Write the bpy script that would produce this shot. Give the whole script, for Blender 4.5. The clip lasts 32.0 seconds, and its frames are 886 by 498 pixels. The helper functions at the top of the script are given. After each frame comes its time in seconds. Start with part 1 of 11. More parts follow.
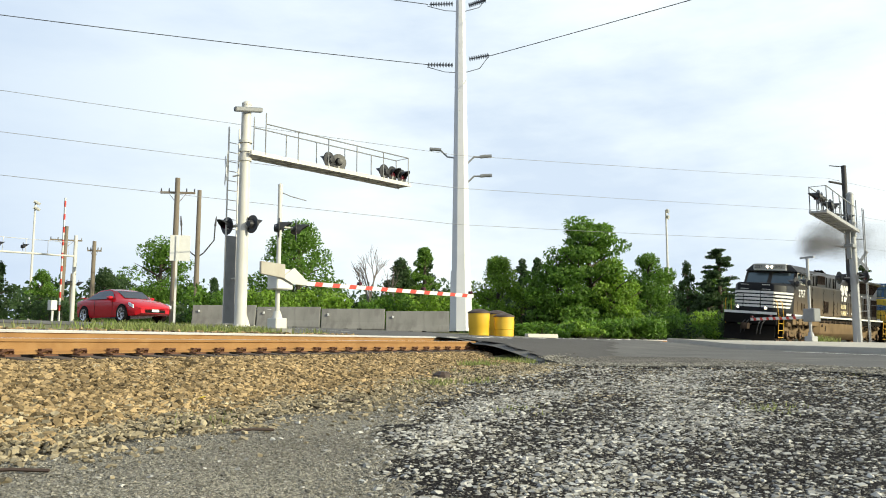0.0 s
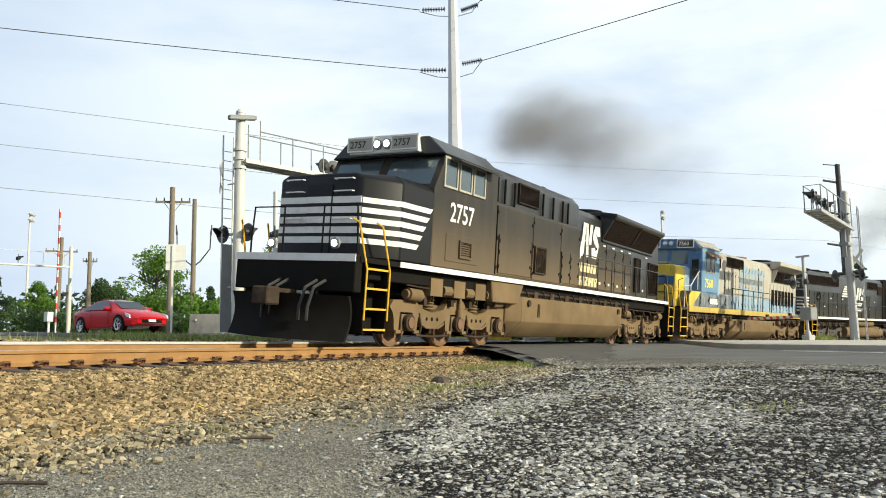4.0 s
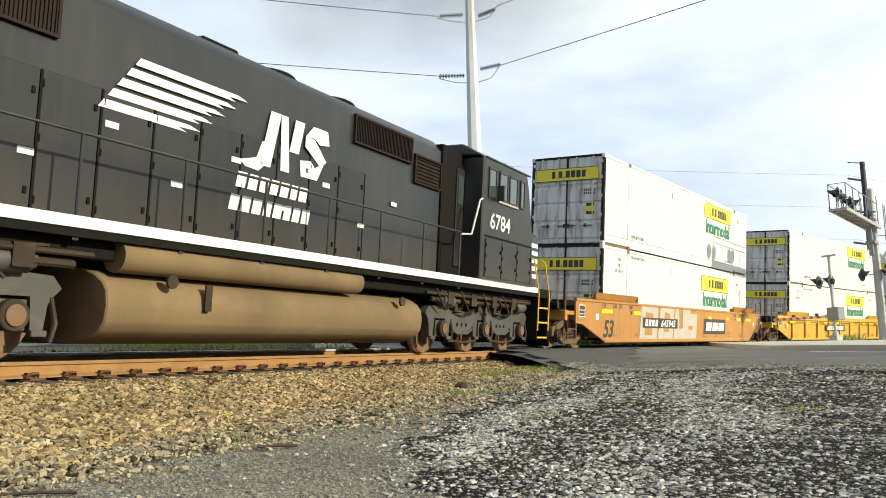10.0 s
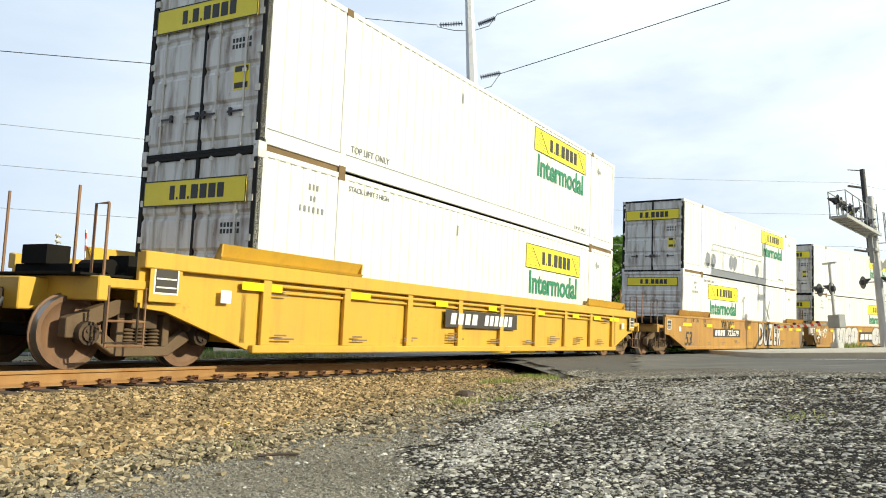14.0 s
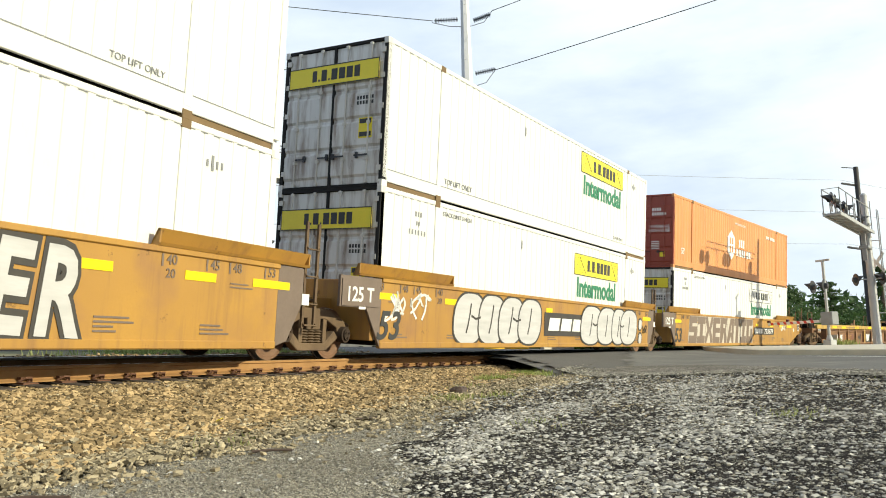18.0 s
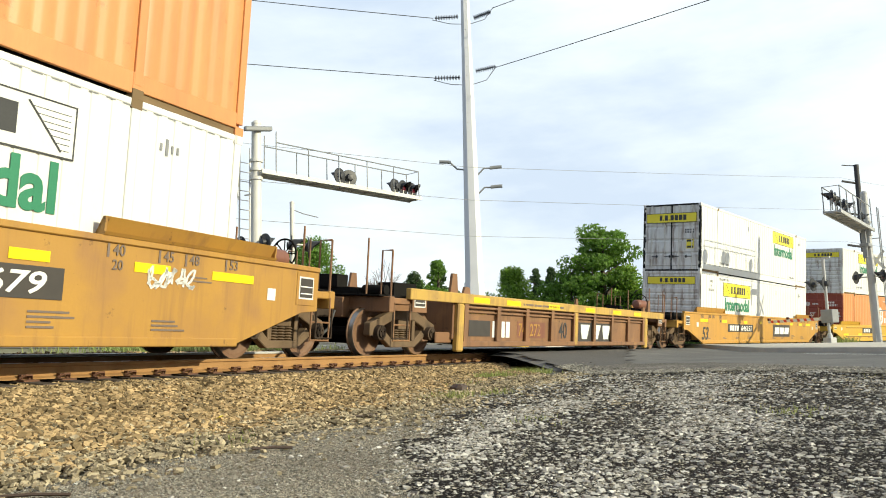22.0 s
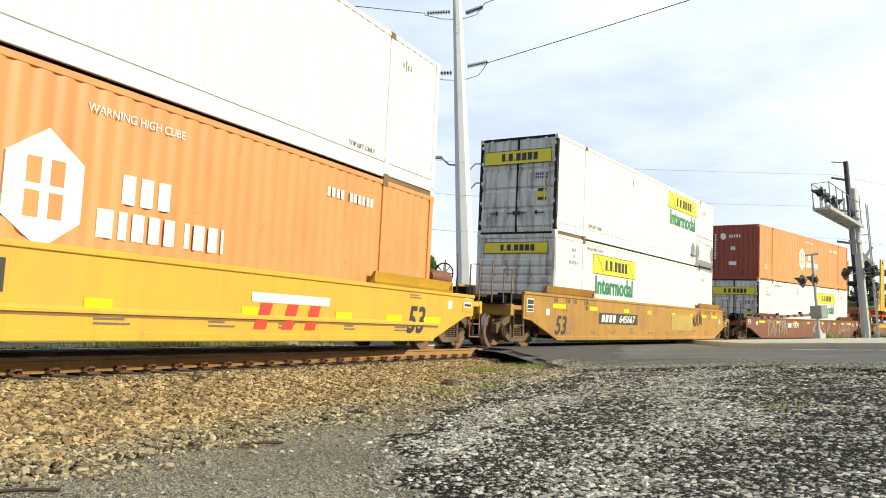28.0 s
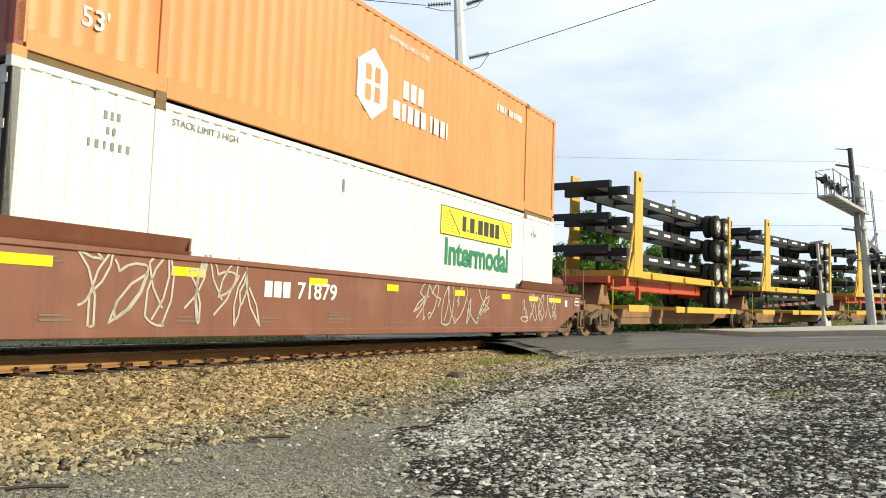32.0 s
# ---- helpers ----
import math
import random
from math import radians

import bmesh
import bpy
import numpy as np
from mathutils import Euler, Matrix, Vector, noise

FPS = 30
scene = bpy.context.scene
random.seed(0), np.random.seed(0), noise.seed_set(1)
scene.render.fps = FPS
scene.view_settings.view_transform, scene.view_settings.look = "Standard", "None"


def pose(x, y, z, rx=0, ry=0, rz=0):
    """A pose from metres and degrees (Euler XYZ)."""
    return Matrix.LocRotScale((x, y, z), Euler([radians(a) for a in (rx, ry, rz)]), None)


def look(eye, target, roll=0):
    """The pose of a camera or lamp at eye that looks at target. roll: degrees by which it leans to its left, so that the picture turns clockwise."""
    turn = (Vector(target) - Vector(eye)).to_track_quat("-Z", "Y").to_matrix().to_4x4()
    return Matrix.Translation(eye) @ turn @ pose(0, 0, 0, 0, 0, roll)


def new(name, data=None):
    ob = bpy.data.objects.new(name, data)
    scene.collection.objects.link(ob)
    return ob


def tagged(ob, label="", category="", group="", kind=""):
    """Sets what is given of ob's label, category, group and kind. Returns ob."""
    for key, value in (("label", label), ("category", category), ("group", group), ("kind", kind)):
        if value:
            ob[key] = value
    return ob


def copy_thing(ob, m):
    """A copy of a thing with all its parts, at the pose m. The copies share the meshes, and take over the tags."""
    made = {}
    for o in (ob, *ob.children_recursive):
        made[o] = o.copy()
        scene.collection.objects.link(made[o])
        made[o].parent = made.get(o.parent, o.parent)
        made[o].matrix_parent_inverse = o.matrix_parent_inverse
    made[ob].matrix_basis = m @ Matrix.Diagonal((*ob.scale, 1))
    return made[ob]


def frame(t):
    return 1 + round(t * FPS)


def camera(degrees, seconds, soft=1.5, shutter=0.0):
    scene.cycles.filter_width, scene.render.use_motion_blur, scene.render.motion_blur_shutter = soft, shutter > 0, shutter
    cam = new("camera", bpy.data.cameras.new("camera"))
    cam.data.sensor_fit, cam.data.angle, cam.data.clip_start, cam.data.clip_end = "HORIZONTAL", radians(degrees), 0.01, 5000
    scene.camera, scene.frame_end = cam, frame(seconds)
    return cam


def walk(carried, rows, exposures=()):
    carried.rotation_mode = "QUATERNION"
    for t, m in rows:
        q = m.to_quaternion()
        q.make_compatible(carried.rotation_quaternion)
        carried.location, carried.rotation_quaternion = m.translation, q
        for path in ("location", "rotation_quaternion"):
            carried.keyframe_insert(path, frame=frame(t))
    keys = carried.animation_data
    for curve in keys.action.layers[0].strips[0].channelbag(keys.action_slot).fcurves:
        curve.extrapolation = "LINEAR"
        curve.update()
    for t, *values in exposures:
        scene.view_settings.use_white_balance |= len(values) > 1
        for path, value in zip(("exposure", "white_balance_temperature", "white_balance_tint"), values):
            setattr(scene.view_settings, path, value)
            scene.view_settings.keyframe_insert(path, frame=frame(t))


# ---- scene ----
# Camera: held in the hand at one spot beside the track, turning a little.
cam = camera(57.28, 32.0, soft=1.0)
EYE = (0.0, 0.0, -0.119)
TURNS = [
    (0, -66.83, 6.64, -0.09),
    (0.5, -66.83, 6.68, -0.03),
    (1, -66.87, 6.74, 0.12),
    (1.5, -66.95, 6.75, 0.24),
    (2, -66.98, 6.76, 0.26),
    (2.5, -66.96, 6.79, 0.39),
    (4.5, -66.91, 7.02, 1.01),
    (5, -66.67, 7.05, 0.99),
    (5.5, -66.49, 7.11, 1.01),
    (6, -66.29, 7.16, 1.12),
    (6.5, -66.04, 7.21, 1.27),
    (7, -65.62, 7.23, 1.32),
    (7.5, -65.57, 7.22, 1.37),
    (8, -66.16, 7.21, 1.59),
    (8.5, -66.34, 7.21, 1.57),
    (9, -65.79, 7.28, 1.61),
    (9.5, -65.31, 7.32, 1.59),
    (10, -65.37, 7.41, 1.65),
    (10.5, -65.16, 7.53, 1.58),
    (11, -65.67, 7.69, 1.65),
    (11.5, -65.56, 7.81, 1.70),
    (12, -66.03, 7.98, 1.76),
    (12.5, -65.52, 8.07, 1.72),
    (13, -65.89, 8.09, 1.69),
    (13.5, -65.25, 8.05, 1.73),
    (15.5, -65.75, 7.65, 1.79),
    (16, -65.25, 7.71, 1.55),
    (16.5, -65.42, 7.70, 1.47),
    (17, -65.62, 7.74, 1.46),
    (17.5, -65.16, 7.70, 1.50),
    (18, -65.73, 7.70, 1.63),
    (18.5, -65.72, 7.68, 1.51),
    (19, -65.73, 7.61, 1.51),
    (19.5, -65.67, 7.60, 1.61),
    (20, -65.68, 7.58, 1.76),
    (20.5, -65.95, 7.55, 1.75),
    (21, -65.78, 7.50, 1.73),
    (21.5, -65.81, 7.50, 1.67),
    (22, -65.72, 7.53, 1.60),
    (22.5, -65.90, 7.56, 1.69),
    (23, -66.27, 7.54, 1.64),
    (23.5, -66.11, 7.57, 1.63),
    (24, -66.41, 7.53, 1.65),
    (24.5, -66.83, 7.37, 1.64),
    (26.5, -66.35, 7.23, 1.47),
    (27, -66.61, 7.22, 1.52),
    (27.5, -66.38, 7.19, 1.44),
    (28, -66.34, 7.19, 1.54),
    (28.5, -66.31, 7.22, 1.62),
    (29, -66.02, 7.15, 1.70),
    (29.5, -66.34, 7.05, 2.00),
    (30, -65.90, 6.99, 2.07),
    (30.5, -65.90, 6.93, 2.06),
    (31, -65.89, 6.91, 2.11),
    (31.5, -65.84, 6.77, 2.18),
    (32, -65.97, 6.67, 2.26),
]
walk(cam, [(t, pose(*EYE, 90 + pitch, roll, yaw)) for t, yaw, pitch, roll in TURNS],
     exposures=[(0.0, 0.2), (2.5, 0.16), (5.0, 0.2), (10.0, 0.2), (12.0, 0.24), (32.0, 0.2)])

# World: hazy summer sky with thin bright cloud, low warm sun.
SUN_AZ, SUN_EL = -91.0, 20.5          # degrees from +x, and above the horizon
world = bpy.data.worlds.new("world")
scene.world = world
world.use_nodes = True
wn, wl = world.node_tree.nodes, world.node_tree.links
wn.clear()
w_out = wn.new("ShaderNodeOutputWorld")
w_bg = wn.new("ShaderNodeBackground")
w_sky = wn.new("ShaderNodeTexSky")
w_sky.sky_type = "NISHITA"
w_sky.sun_disc = False
w_sky.sun_elevation = radians(SUN_EL)
w_sky.sun_rotation = radians(90 - SUN_AZ)
w_sky.air_density, w_sky.dust_density, w_sky.ozone_density = 1.0, 2.0, 1.5
w_co = wn.new("ShaderNodeTexCoord")
w_map = wn.new("ShaderNodeMapping")
w_map.inputs["Scale"].default_value = (1.0, 1.0, 3.2)
w_map.inputs["Rotation"].default_value = (0.25, 0.1, 0.5)
w_noise = wn.new("ShaderNodeTexNoise")
w_noise.inputs["Scale"].default_value = 1.7
w_noise.inputs["Detail"].default_value = 7.0
w_noise.inputs["Roughness"].default_value = 0.55
w_ramp = wn.new("ShaderNodeValToRGB")
w_ramp.color_ramp.elements[0].position = 0.36
w_ramp.color_ramp.elements[1].position = 0.64
w_mix = wn.new("ShaderNodeMix")
w_mix.data_type = "RGBA"
w_mix.inputs["B"].default_value = (11.1, 12.0, 11.9, 1)
w_veil = wn.new("ShaderNodeMix")
w_veil.data_type = "RGBA"
w_veil.inputs["B"].default_value = (5.3, 6.75, 9.0, 1)
w_pre = wn.new("ShaderNodeMath")
w_pre.operation = "MULTIPLY_ADD"
w_pre.inputs[1].default_value, w_pre.inputs[2].default_value = 0.75, 0.3
wl.new(w_co.outputs["Generated"], w_map.inputs["Vector"])
wl.new(w_map.outputs["Vector"], w_noise.inputs["Vector"])
wl.new(w_noise.outputs["Fac"], w_ramp.inputs["Fac"])
wl.new(w_ramp.outputs["Color"], w_pre.inputs[0])
w_sep = wn.new("ShaderNodeSeparateXYZ")
w_thin = wn.new("ShaderNodeMapRange")
for key, v in (("From Min", 0.45), ("From Max", 0.95), ("To Min", 1.0), ("To Max", 0.25)):
    w_thin.inputs[key].default_value = v
w_mul = wn.new("ShaderNodeMath")
w_mul.operation = "MULTIPLY"
wl.new(w_co.outputs["Generated"], w_sep.inputs["Vector"])
wl.new(w_sep.outputs["Z"], w_thin.inputs["Value"])
wl.new(w_pre.outputs[0], w_mul.inputs[0])
wl.new(w_thin.outputs["Result"], w_mul.inputs[1])
w_side = wn.new("ShaderNodeVectorMath")
w_side.operation = "DOT_PRODUCT"
w_side.inputs[1].default_value = (0.39, -0.92, 0.0)
w_haze = wn.new("ShaderNodeMapRange")
for key, v in (("From Min", -0.6), ("From Max", -0.05), ("To Min", 0.18), ("To Max", 1.05)):
    w_haze.inputs[key].default_value = v
w_mul2 = wn.new("ShaderNodeMath")
w_mul2.operation = "MULTIPLY"
wl.new(w_co.outputs["Generated"], w_side.inputs[0])
wl.new(w_side.outputs["Value"], w_haze.inputs["Value"])
wl.new(w_mul.outputs[0], w_mul2.inputs[0])
wl.new(w_haze.outputs["Result"], w_mul2.inputs[1])
wl.new(w_mul2.outputs[0], w_mix.inputs["Factor"])
wl.new(w_thin.outputs["Result"], w_veil.inputs["Factor"])
wl.new(w_sky.outputs["Color"], w_veil.inputs["A"])
wl.new(w_veil.outputs["Result"], w_mix.inputs["A"])
wl.new(w_mix.outputs["Result"], w_bg.inputs["Color"])
w_bg.inputs["Strength"].default_value = 0.085
wl.new(w_bg.outputs["Background"], w_out.inputs["Surface"])

sun = new("sun", bpy.data.lights.new("sun", "SUN"))
sun.data.energy, sun.data.angle, sun.data.color = 5.0, radians(0.6), (1.0, 0.945, 0.69)
ca, sa = math.cos(radians(SUN_AZ)), math.sin(radians(SUN_AZ))
ce, se = math.cos(radians(SUN_EL)), math.sin(radians(SUN_EL))
sun.matrix_world = look((40 * ca * ce, 40 * sa * ce, 40 * se), (0, 0, 0))


# ---- materials ----
def mat(name, base, second=None, rough=0.6, metal=0.0, scale=3.0, fine=40.0, bump=0.15, blend=0.5,
        streak=None, streak_amount=0.35, stretch=(1, 1, 1), island=0.0, spec=0.5, obj_random=0.0, dust=None, drips=0.0, drip_colour=None):
    """A surface with two scales of colour change and a fine relief; streak adds a second, patchy stain."""
    m = bpy.data.materials.new(name)
    m.use_nodes = True
    n, l = m.node_tree.nodes, m.node_tree.links
    b = n["Principled BSDF"]
    b.inputs["Roughness"].default_value = rough
    b.inputs["Metallic"].default_value = metal
    b.inputs["Specular IOR Level"].default_value = spec
    co = n.new("ShaderNodeTexCoord")
    mp = n.new("ShaderNodeMapping")
    mp.inputs["Scale"].default_value = stretch
    l.new(co.outputs["Object"], mp.inputs["Vector"])
    second = second or tuple(c * 0.72 for c in base)

    def noise_fac(sc, detail, lo, hi):
        t = n.new("ShaderNodeTexNoise")
        t.inputs["Scale"].default_value, t.inputs["Detail"].default_value = sc, detail
        l.new(mp.outputs["Vector"], t.inputs["Vector"])
        r = n.new("ShaderNodeMapRange")
        r.inputs["From Min"].default_value, r.inputs["From Max"].default_value = lo, hi
        l.new(t.outputs["Fac"], r.inputs["Value"])
        return t, r

    def mix(fac, a, c, mode="MIX"):
        x = n.new("ShaderNodeMix")
        x.data_type, x.blend_type = "RGBA", mode
        for key, v in (("Factor", fac), ("A", a), ("B", c)):
            if isinstance(v, (tuple, float, int)):
                x.inputs[key].default_value = v if key == "Factor" else (*v, 1)
            else:
                l.new(v, x.inputs[key])
        return x.outputs["Result"]

    big, big_r = noise_fac(scale, 5, 0.5 - blend * 0.5, 0.5 + blend * 0.5)
    tiny, tiny_r = noise_fac(fine, 4, 0.25, 0.75)
    col = mix(big_r.outputs["Result"], base, second)
    dark = tuple(c * 0.8 for c in base)
    f2 = n.new("ShaderNodeMath")
    f2.operation = "MULTIPLY"
    f2.inputs[1].default_value = 0.45
    l.new(tiny_r.outputs["Result"], f2.inputs[0])
    col = mix(f2.outputs[0], col, dark)
    if streak:
        st, st_r = noise_fac(scale * 1.7, 6, 0.52, 0.72)
        f3 = n.new("ShaderNodeMath")
        f3.operation = "MULTIPLY"
        f3.inputs[1].default_value = streak_amount
        l.new(st_r.outputs["Result"], f3.inputs[0])
        col = mix(f3.outputs[0], col, streak)
    if drips:
        # rust and dirt run down in thin streaks
        mp2 = n.new("ShaderNodeMapping")
        mp2.inputs["Scale"].default_value = (1.0, 1.0, 0.07)
        l.new(co.outputs["Object"], mp2.inputs["Vector"])
        dn = n.new("ShaderNodeTexNoise")
        dn.inputs["Scale"].default_value, dn.inputs["Detail"].default_value, dn.inputs["Roughness"].default_value = 5.0, 5.0, 0.65
        l.new(mp2.outputs["Vector"], dn.inputs["Vector"])
        dm = n.new("ShaderNodeMapRange")
        for key, v in (("From Min", 0.5), ("From Max", 0.72), ("To Min", 0.0), ("To Max", drips)):
            dm.inputs[key].default_value = v
        l.new(dn.outputs["Fac"], dm.inputs["Value"])
        col = mix(dm.outputs["Result"], col, drip_colour or tuple(c * 0.35 for c in base))
        # scuffs and chips
        cn = n.new("ShaderNodeTexNoise")
        cn.inputs["Scale"].default_value, cn.inputs["Detail"].default_value, cn.inputs["Roughness"].default_value = 2.6, 9.0, 0.75
        l.new(co.outputs["Object"], cn.inputs["Vector"])
        cm = n.new("ShaderNodeMapRange")
        for key, v in (("From Min", 0.62), ("From Max", 0.66), ("To Min", 0.0), ("To Max", min(0.8, drips * 1.2))):
            cm.inputs[key].default_value = v
        l.new(cn.outputs["Fac"], cm.inputs["Value"])
        col = mix(cm.outputs["Result"], col, tuple(c * 0.45 for c in (drip_colour or base)))
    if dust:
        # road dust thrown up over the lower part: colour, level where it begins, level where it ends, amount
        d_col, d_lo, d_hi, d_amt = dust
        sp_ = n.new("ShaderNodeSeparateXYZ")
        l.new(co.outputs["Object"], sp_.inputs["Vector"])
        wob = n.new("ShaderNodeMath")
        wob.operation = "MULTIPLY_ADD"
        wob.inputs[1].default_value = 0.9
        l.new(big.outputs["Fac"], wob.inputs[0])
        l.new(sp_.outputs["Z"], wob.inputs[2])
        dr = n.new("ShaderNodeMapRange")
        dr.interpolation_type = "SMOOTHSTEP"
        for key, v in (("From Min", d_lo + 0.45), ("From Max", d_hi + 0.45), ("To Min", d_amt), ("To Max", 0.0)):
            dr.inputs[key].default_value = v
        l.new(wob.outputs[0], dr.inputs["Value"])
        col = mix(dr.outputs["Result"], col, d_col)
    if island or obj_random:
        if island:
            g = n.new("ShaderNodeNewGeometry")
            src = g.outputs["Random Per Island"]
        else:
            g = n.new("ShaderNodeObjectInfo")
            src = g.outputs["Random"]
        h = n.new("ShaderNodeHueSaturation")
        r = n.new("ShaderNodeMapRange")
        amount = island or obj_random
        r.inputs["To Min"].default_value, r.inputs["To Max"].default_value = 1 - amount, 1 + amount
        l.new(src, r.inputs["Value"])
        l.new(r.outputs["Result"], h.inputs["Value"])
        l.new(col, h.inputs["Color"])
        col = h.outputs["Color"]
    l.new(col, b.inputs["Base Color"])
    rr = n.new("ShaderNodeMapRange")
    rr.inputs["To Min"].default_value, rr.inputs["To Max"].default_value = max(0.02, rough - 0.12), min(1, rough + 0.12)
    l.new(big.outputs["Fac"], rr.inputs["Value"])
    l.new(rr.outputs["Result"], b.inputs["Roughness"])
    if bump:
        bp = n.new("ShaderNodeBump")
        bp.inputs["Strength"].default_value, bp.inputs["Distance"].default_value = bump, 0.02
        l.new(tiny.outputs["Fac"], bp.inputs["Height"])
        l.new(bp.outputs["Normal"], b.inputs["Normal"])
    return m


def glow(name, colour, strength):
    m = bpy.data.materials.new(name)
    m.use_nodes = True
    b = m.node_tree.nodes["Principled BSDF"]
    b.inputs["Base Color"].default_value = (*colour, 1)
    b.inputs["Emission Color"].default_value = (*colour, 1)
    b.inputs["Emission Strength"].default_value = strength
    return m


def grit(name, base, second, dark, cell, scale=0.7, gap=0.12, vary=0.55, bump=0.8, fleck=None):
    """Ground of small packed stones: each cell its own tone, dark joints between, patches of a second colour."""
    m = bpy.data.materials.new(name)
    m.use_nodes = True
    n, l = m.node_tree.nodes, m.node_tree.links
    b = n["Principled BSDF"]
    b.inputs["Roughness"].default_value = 0.95
    b.inputs["Specular IOR Level"].default_value = 0.08
    co = n.new("ShaderNodeTexCoord")

    def tex(kind, **values):
        t = n.new(kind)
        for key, v in values.items():
            t.inputs[key].default_value = v
        l.new(co.outputs["Object"], t.inputs["Vector"])
        return t

    def ranged(src, lo, hi, to_lo, to_hi):
        r = n.new("ShaderNodeMapRange")
        for key, v in (("From Min", lo), ("From Max", hi), ("To Min", to_lo), ("To Max", to_hi)):
            r.inputs[key].default_value = v
        l.new(src, r.inputs["Value"])
        return r.outputs["Result"]

    def mixed(fac, one, two):
        x = n.new("ShaderNodeMix")
        x.data_type = "RGBA"
        for key, v in (("Factor", fac), ("A", one), ("B", two)):
            if isinstance(v, tuple):
                x.inputs[key].default_value = (*v, 1)
            else:
                l.new(v, x.inputs[key])
        return x.outputs["Result"]

    patch = tex("ShaderNodeTexNoise", Scale=scale, Detail=6.0)
    cells = tex("ShaderNodeTexVoronoi", Scale=1.0 / cell)
    joint = tex("ShaderNodeTexVoronoi", Scale=1.0 / cell)
    joint.feature = "DISTANCE_TO_EDGE"
    tone = n.new("ShaderNodeSeparateColor")
    l.new(cells.outputs["Color"], tone.inputs["Color"])
    col = mixed(ranged(patch.outputs["Fac"], 0.38, 0.62, 0.0, 1.0), base, second)
    hs = n.new("ShaderNodeHueSaturation")
    l.new(ranged(tone.outputs["Red"], 0.0, 1.0, 1 - vary, 1 + vary), hs.inputs["Value"])
    l.new(col, hs.inputs["Color"])
    col = hs.outputs["Color"]
    if fleck:
        col = mixed(ranged(tone.outputs["Green"], 0.9, 0.93, 0.0, 1.0), col, fleck)
    col = mixed(ranged(joint.outputs["Distance"], gap * 0.4, gap, 1.0, 0.0), col, dark)
    l.new(col, b.inputs["Base Color"])
    bp = n.new("ShaderNodeBump")
    bp.inputs["Strength"].default_value, bp.inputs["Distance"].default_value = bump, cell * 0.5
    l.new(ranged(joint.outputs["Distance"], 0.0, 0.35, 0.0, 1.0), bp.inputs["Height"])
    l.new(bp.outputs["Normal"], b.inputs["Normal"])
    return m


GRAVEL = grit("gravel_lot", (0.42, 0.383, 0.3), (0.3, 0.27, 0.213), (0.085, 0.078, 0.066), 0.0095, vary=0.75, fleck=(0.55, 0.53, 0.48))
LOT_DARK = grit("worn_black_asphalt", (0.045, 0.039, 0.037), (0.026, 0.023, 0.022), (0.012, 0.011, 0.011), 0.012, 0.9, 0.14, 0.6, 0.9, (0.3, 0.29, 0.27))
APRON = grit("dusty_asphalt_apron", (0.25, 0.228, 0.195), (0.16, 0.146, 0.128), (0.07, 0.064, 0.058), 0.02, 0.8, 0.1, 0.3, 0.4)
STONE_GREY = mat("pale_stone", (0.48, 0.465, 0.43), (0.29, 0.28, 0.26), 0.9, scale=8, fine=60, island=0.4, spec=0.15)
STONE_GRIT = mat("grey_grit", (0.3, 0.282, 0.24), (0.16, 0.15, 0.128), 0.92, scale=8, fine=60, island=0.55, spec=0.1)
STONE_TAN = mat("ballast_stone", (0.34, 0.245, 0.13), (0.19, 0.138, 0.076), 0.9, scale=1.2, fine=50, island=0.72, spec=0.12)
STONE_TOE = mat("grey_brown_ballast_stone", (0.34, 0.285, 0.19), (0.2, 0.166, 0.112), 0.9, scale=1.2, fine=50, island=0.6, spec=0.12)
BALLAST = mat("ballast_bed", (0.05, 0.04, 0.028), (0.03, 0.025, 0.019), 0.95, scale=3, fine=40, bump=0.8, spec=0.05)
ASPHALT = mat("road_asphalt", (0.165, 0.16, 0.152), (0.115, 0.111, 0.107), 0.9, scale=0.5, fine=90, bump=0.3,
              streak=(0.23, 0.22, 0.2), streak_amount=0.5, spec=0.15)
ASPHALT_NEW = mat("dark_patch_asphalt", (0.1, 0.094, 0.089), (0.13, 0.123, 0.117), 0.9, scale=0.8, fine=70, bump=0.5, spec=0.12)
GRASS_GROUND = mat("verge_earth", (0.14, 0.15, 0.06), (0.28, 0.245, 0.17), 0.95, scale=0.35, fine=12, bump=0.6, spec=0.1)
CONCRETE = mat("weathered_concrete", (0.27, 0.26, 0.24), (0.19, 0.185, 0.17), 0.9, scale=1.5, fine=40, bump=0.3,
               streak=(0.11, 0.1, 0.095), streak_amount=0.6, stretch=(1, 1, 0.5), drips=0.4, drip_colour=(0.09, 0.085, 0.08))
KERB = mat("kerb_concrete", (0.58, 0.53, 0.44), (0.45, 0.41, 0.35), 0.9, scale=1.5, fine=40, bump=0.3)
LINE_WHITE = mat("road_line_paint", (0.75, 0.74, 0.7), (0.5, 0.49, 0.47), 0.8, scale=4, fine=60)
RAIL_RUST = mat("rusty_rail", (0.35, 0.185, 0.062), (0.25, 0.128, 0.046), 0.85, scale=2.5, fine=60, bump=0.25,
                streak=(0.38, 0.22, 0.09), streak_amount=0.5)
RAIL_SHINE = mat("polished_rail_head", (0.55, 0.54, 0.53), (0.4, 0.38, 0.36), 0.28, 1.0, scale=6, fine=60, bump=0.02)
# Pale colour paints the sun's glint on the flange-worn face.
RAIL_GLINT = mat("flange_worn_rail_glint", (0.68, 0.66, 0.63), (0.5, 0.48, 0.45), 0.4, 0.2, scale=6, fine=60, bump=0.02)
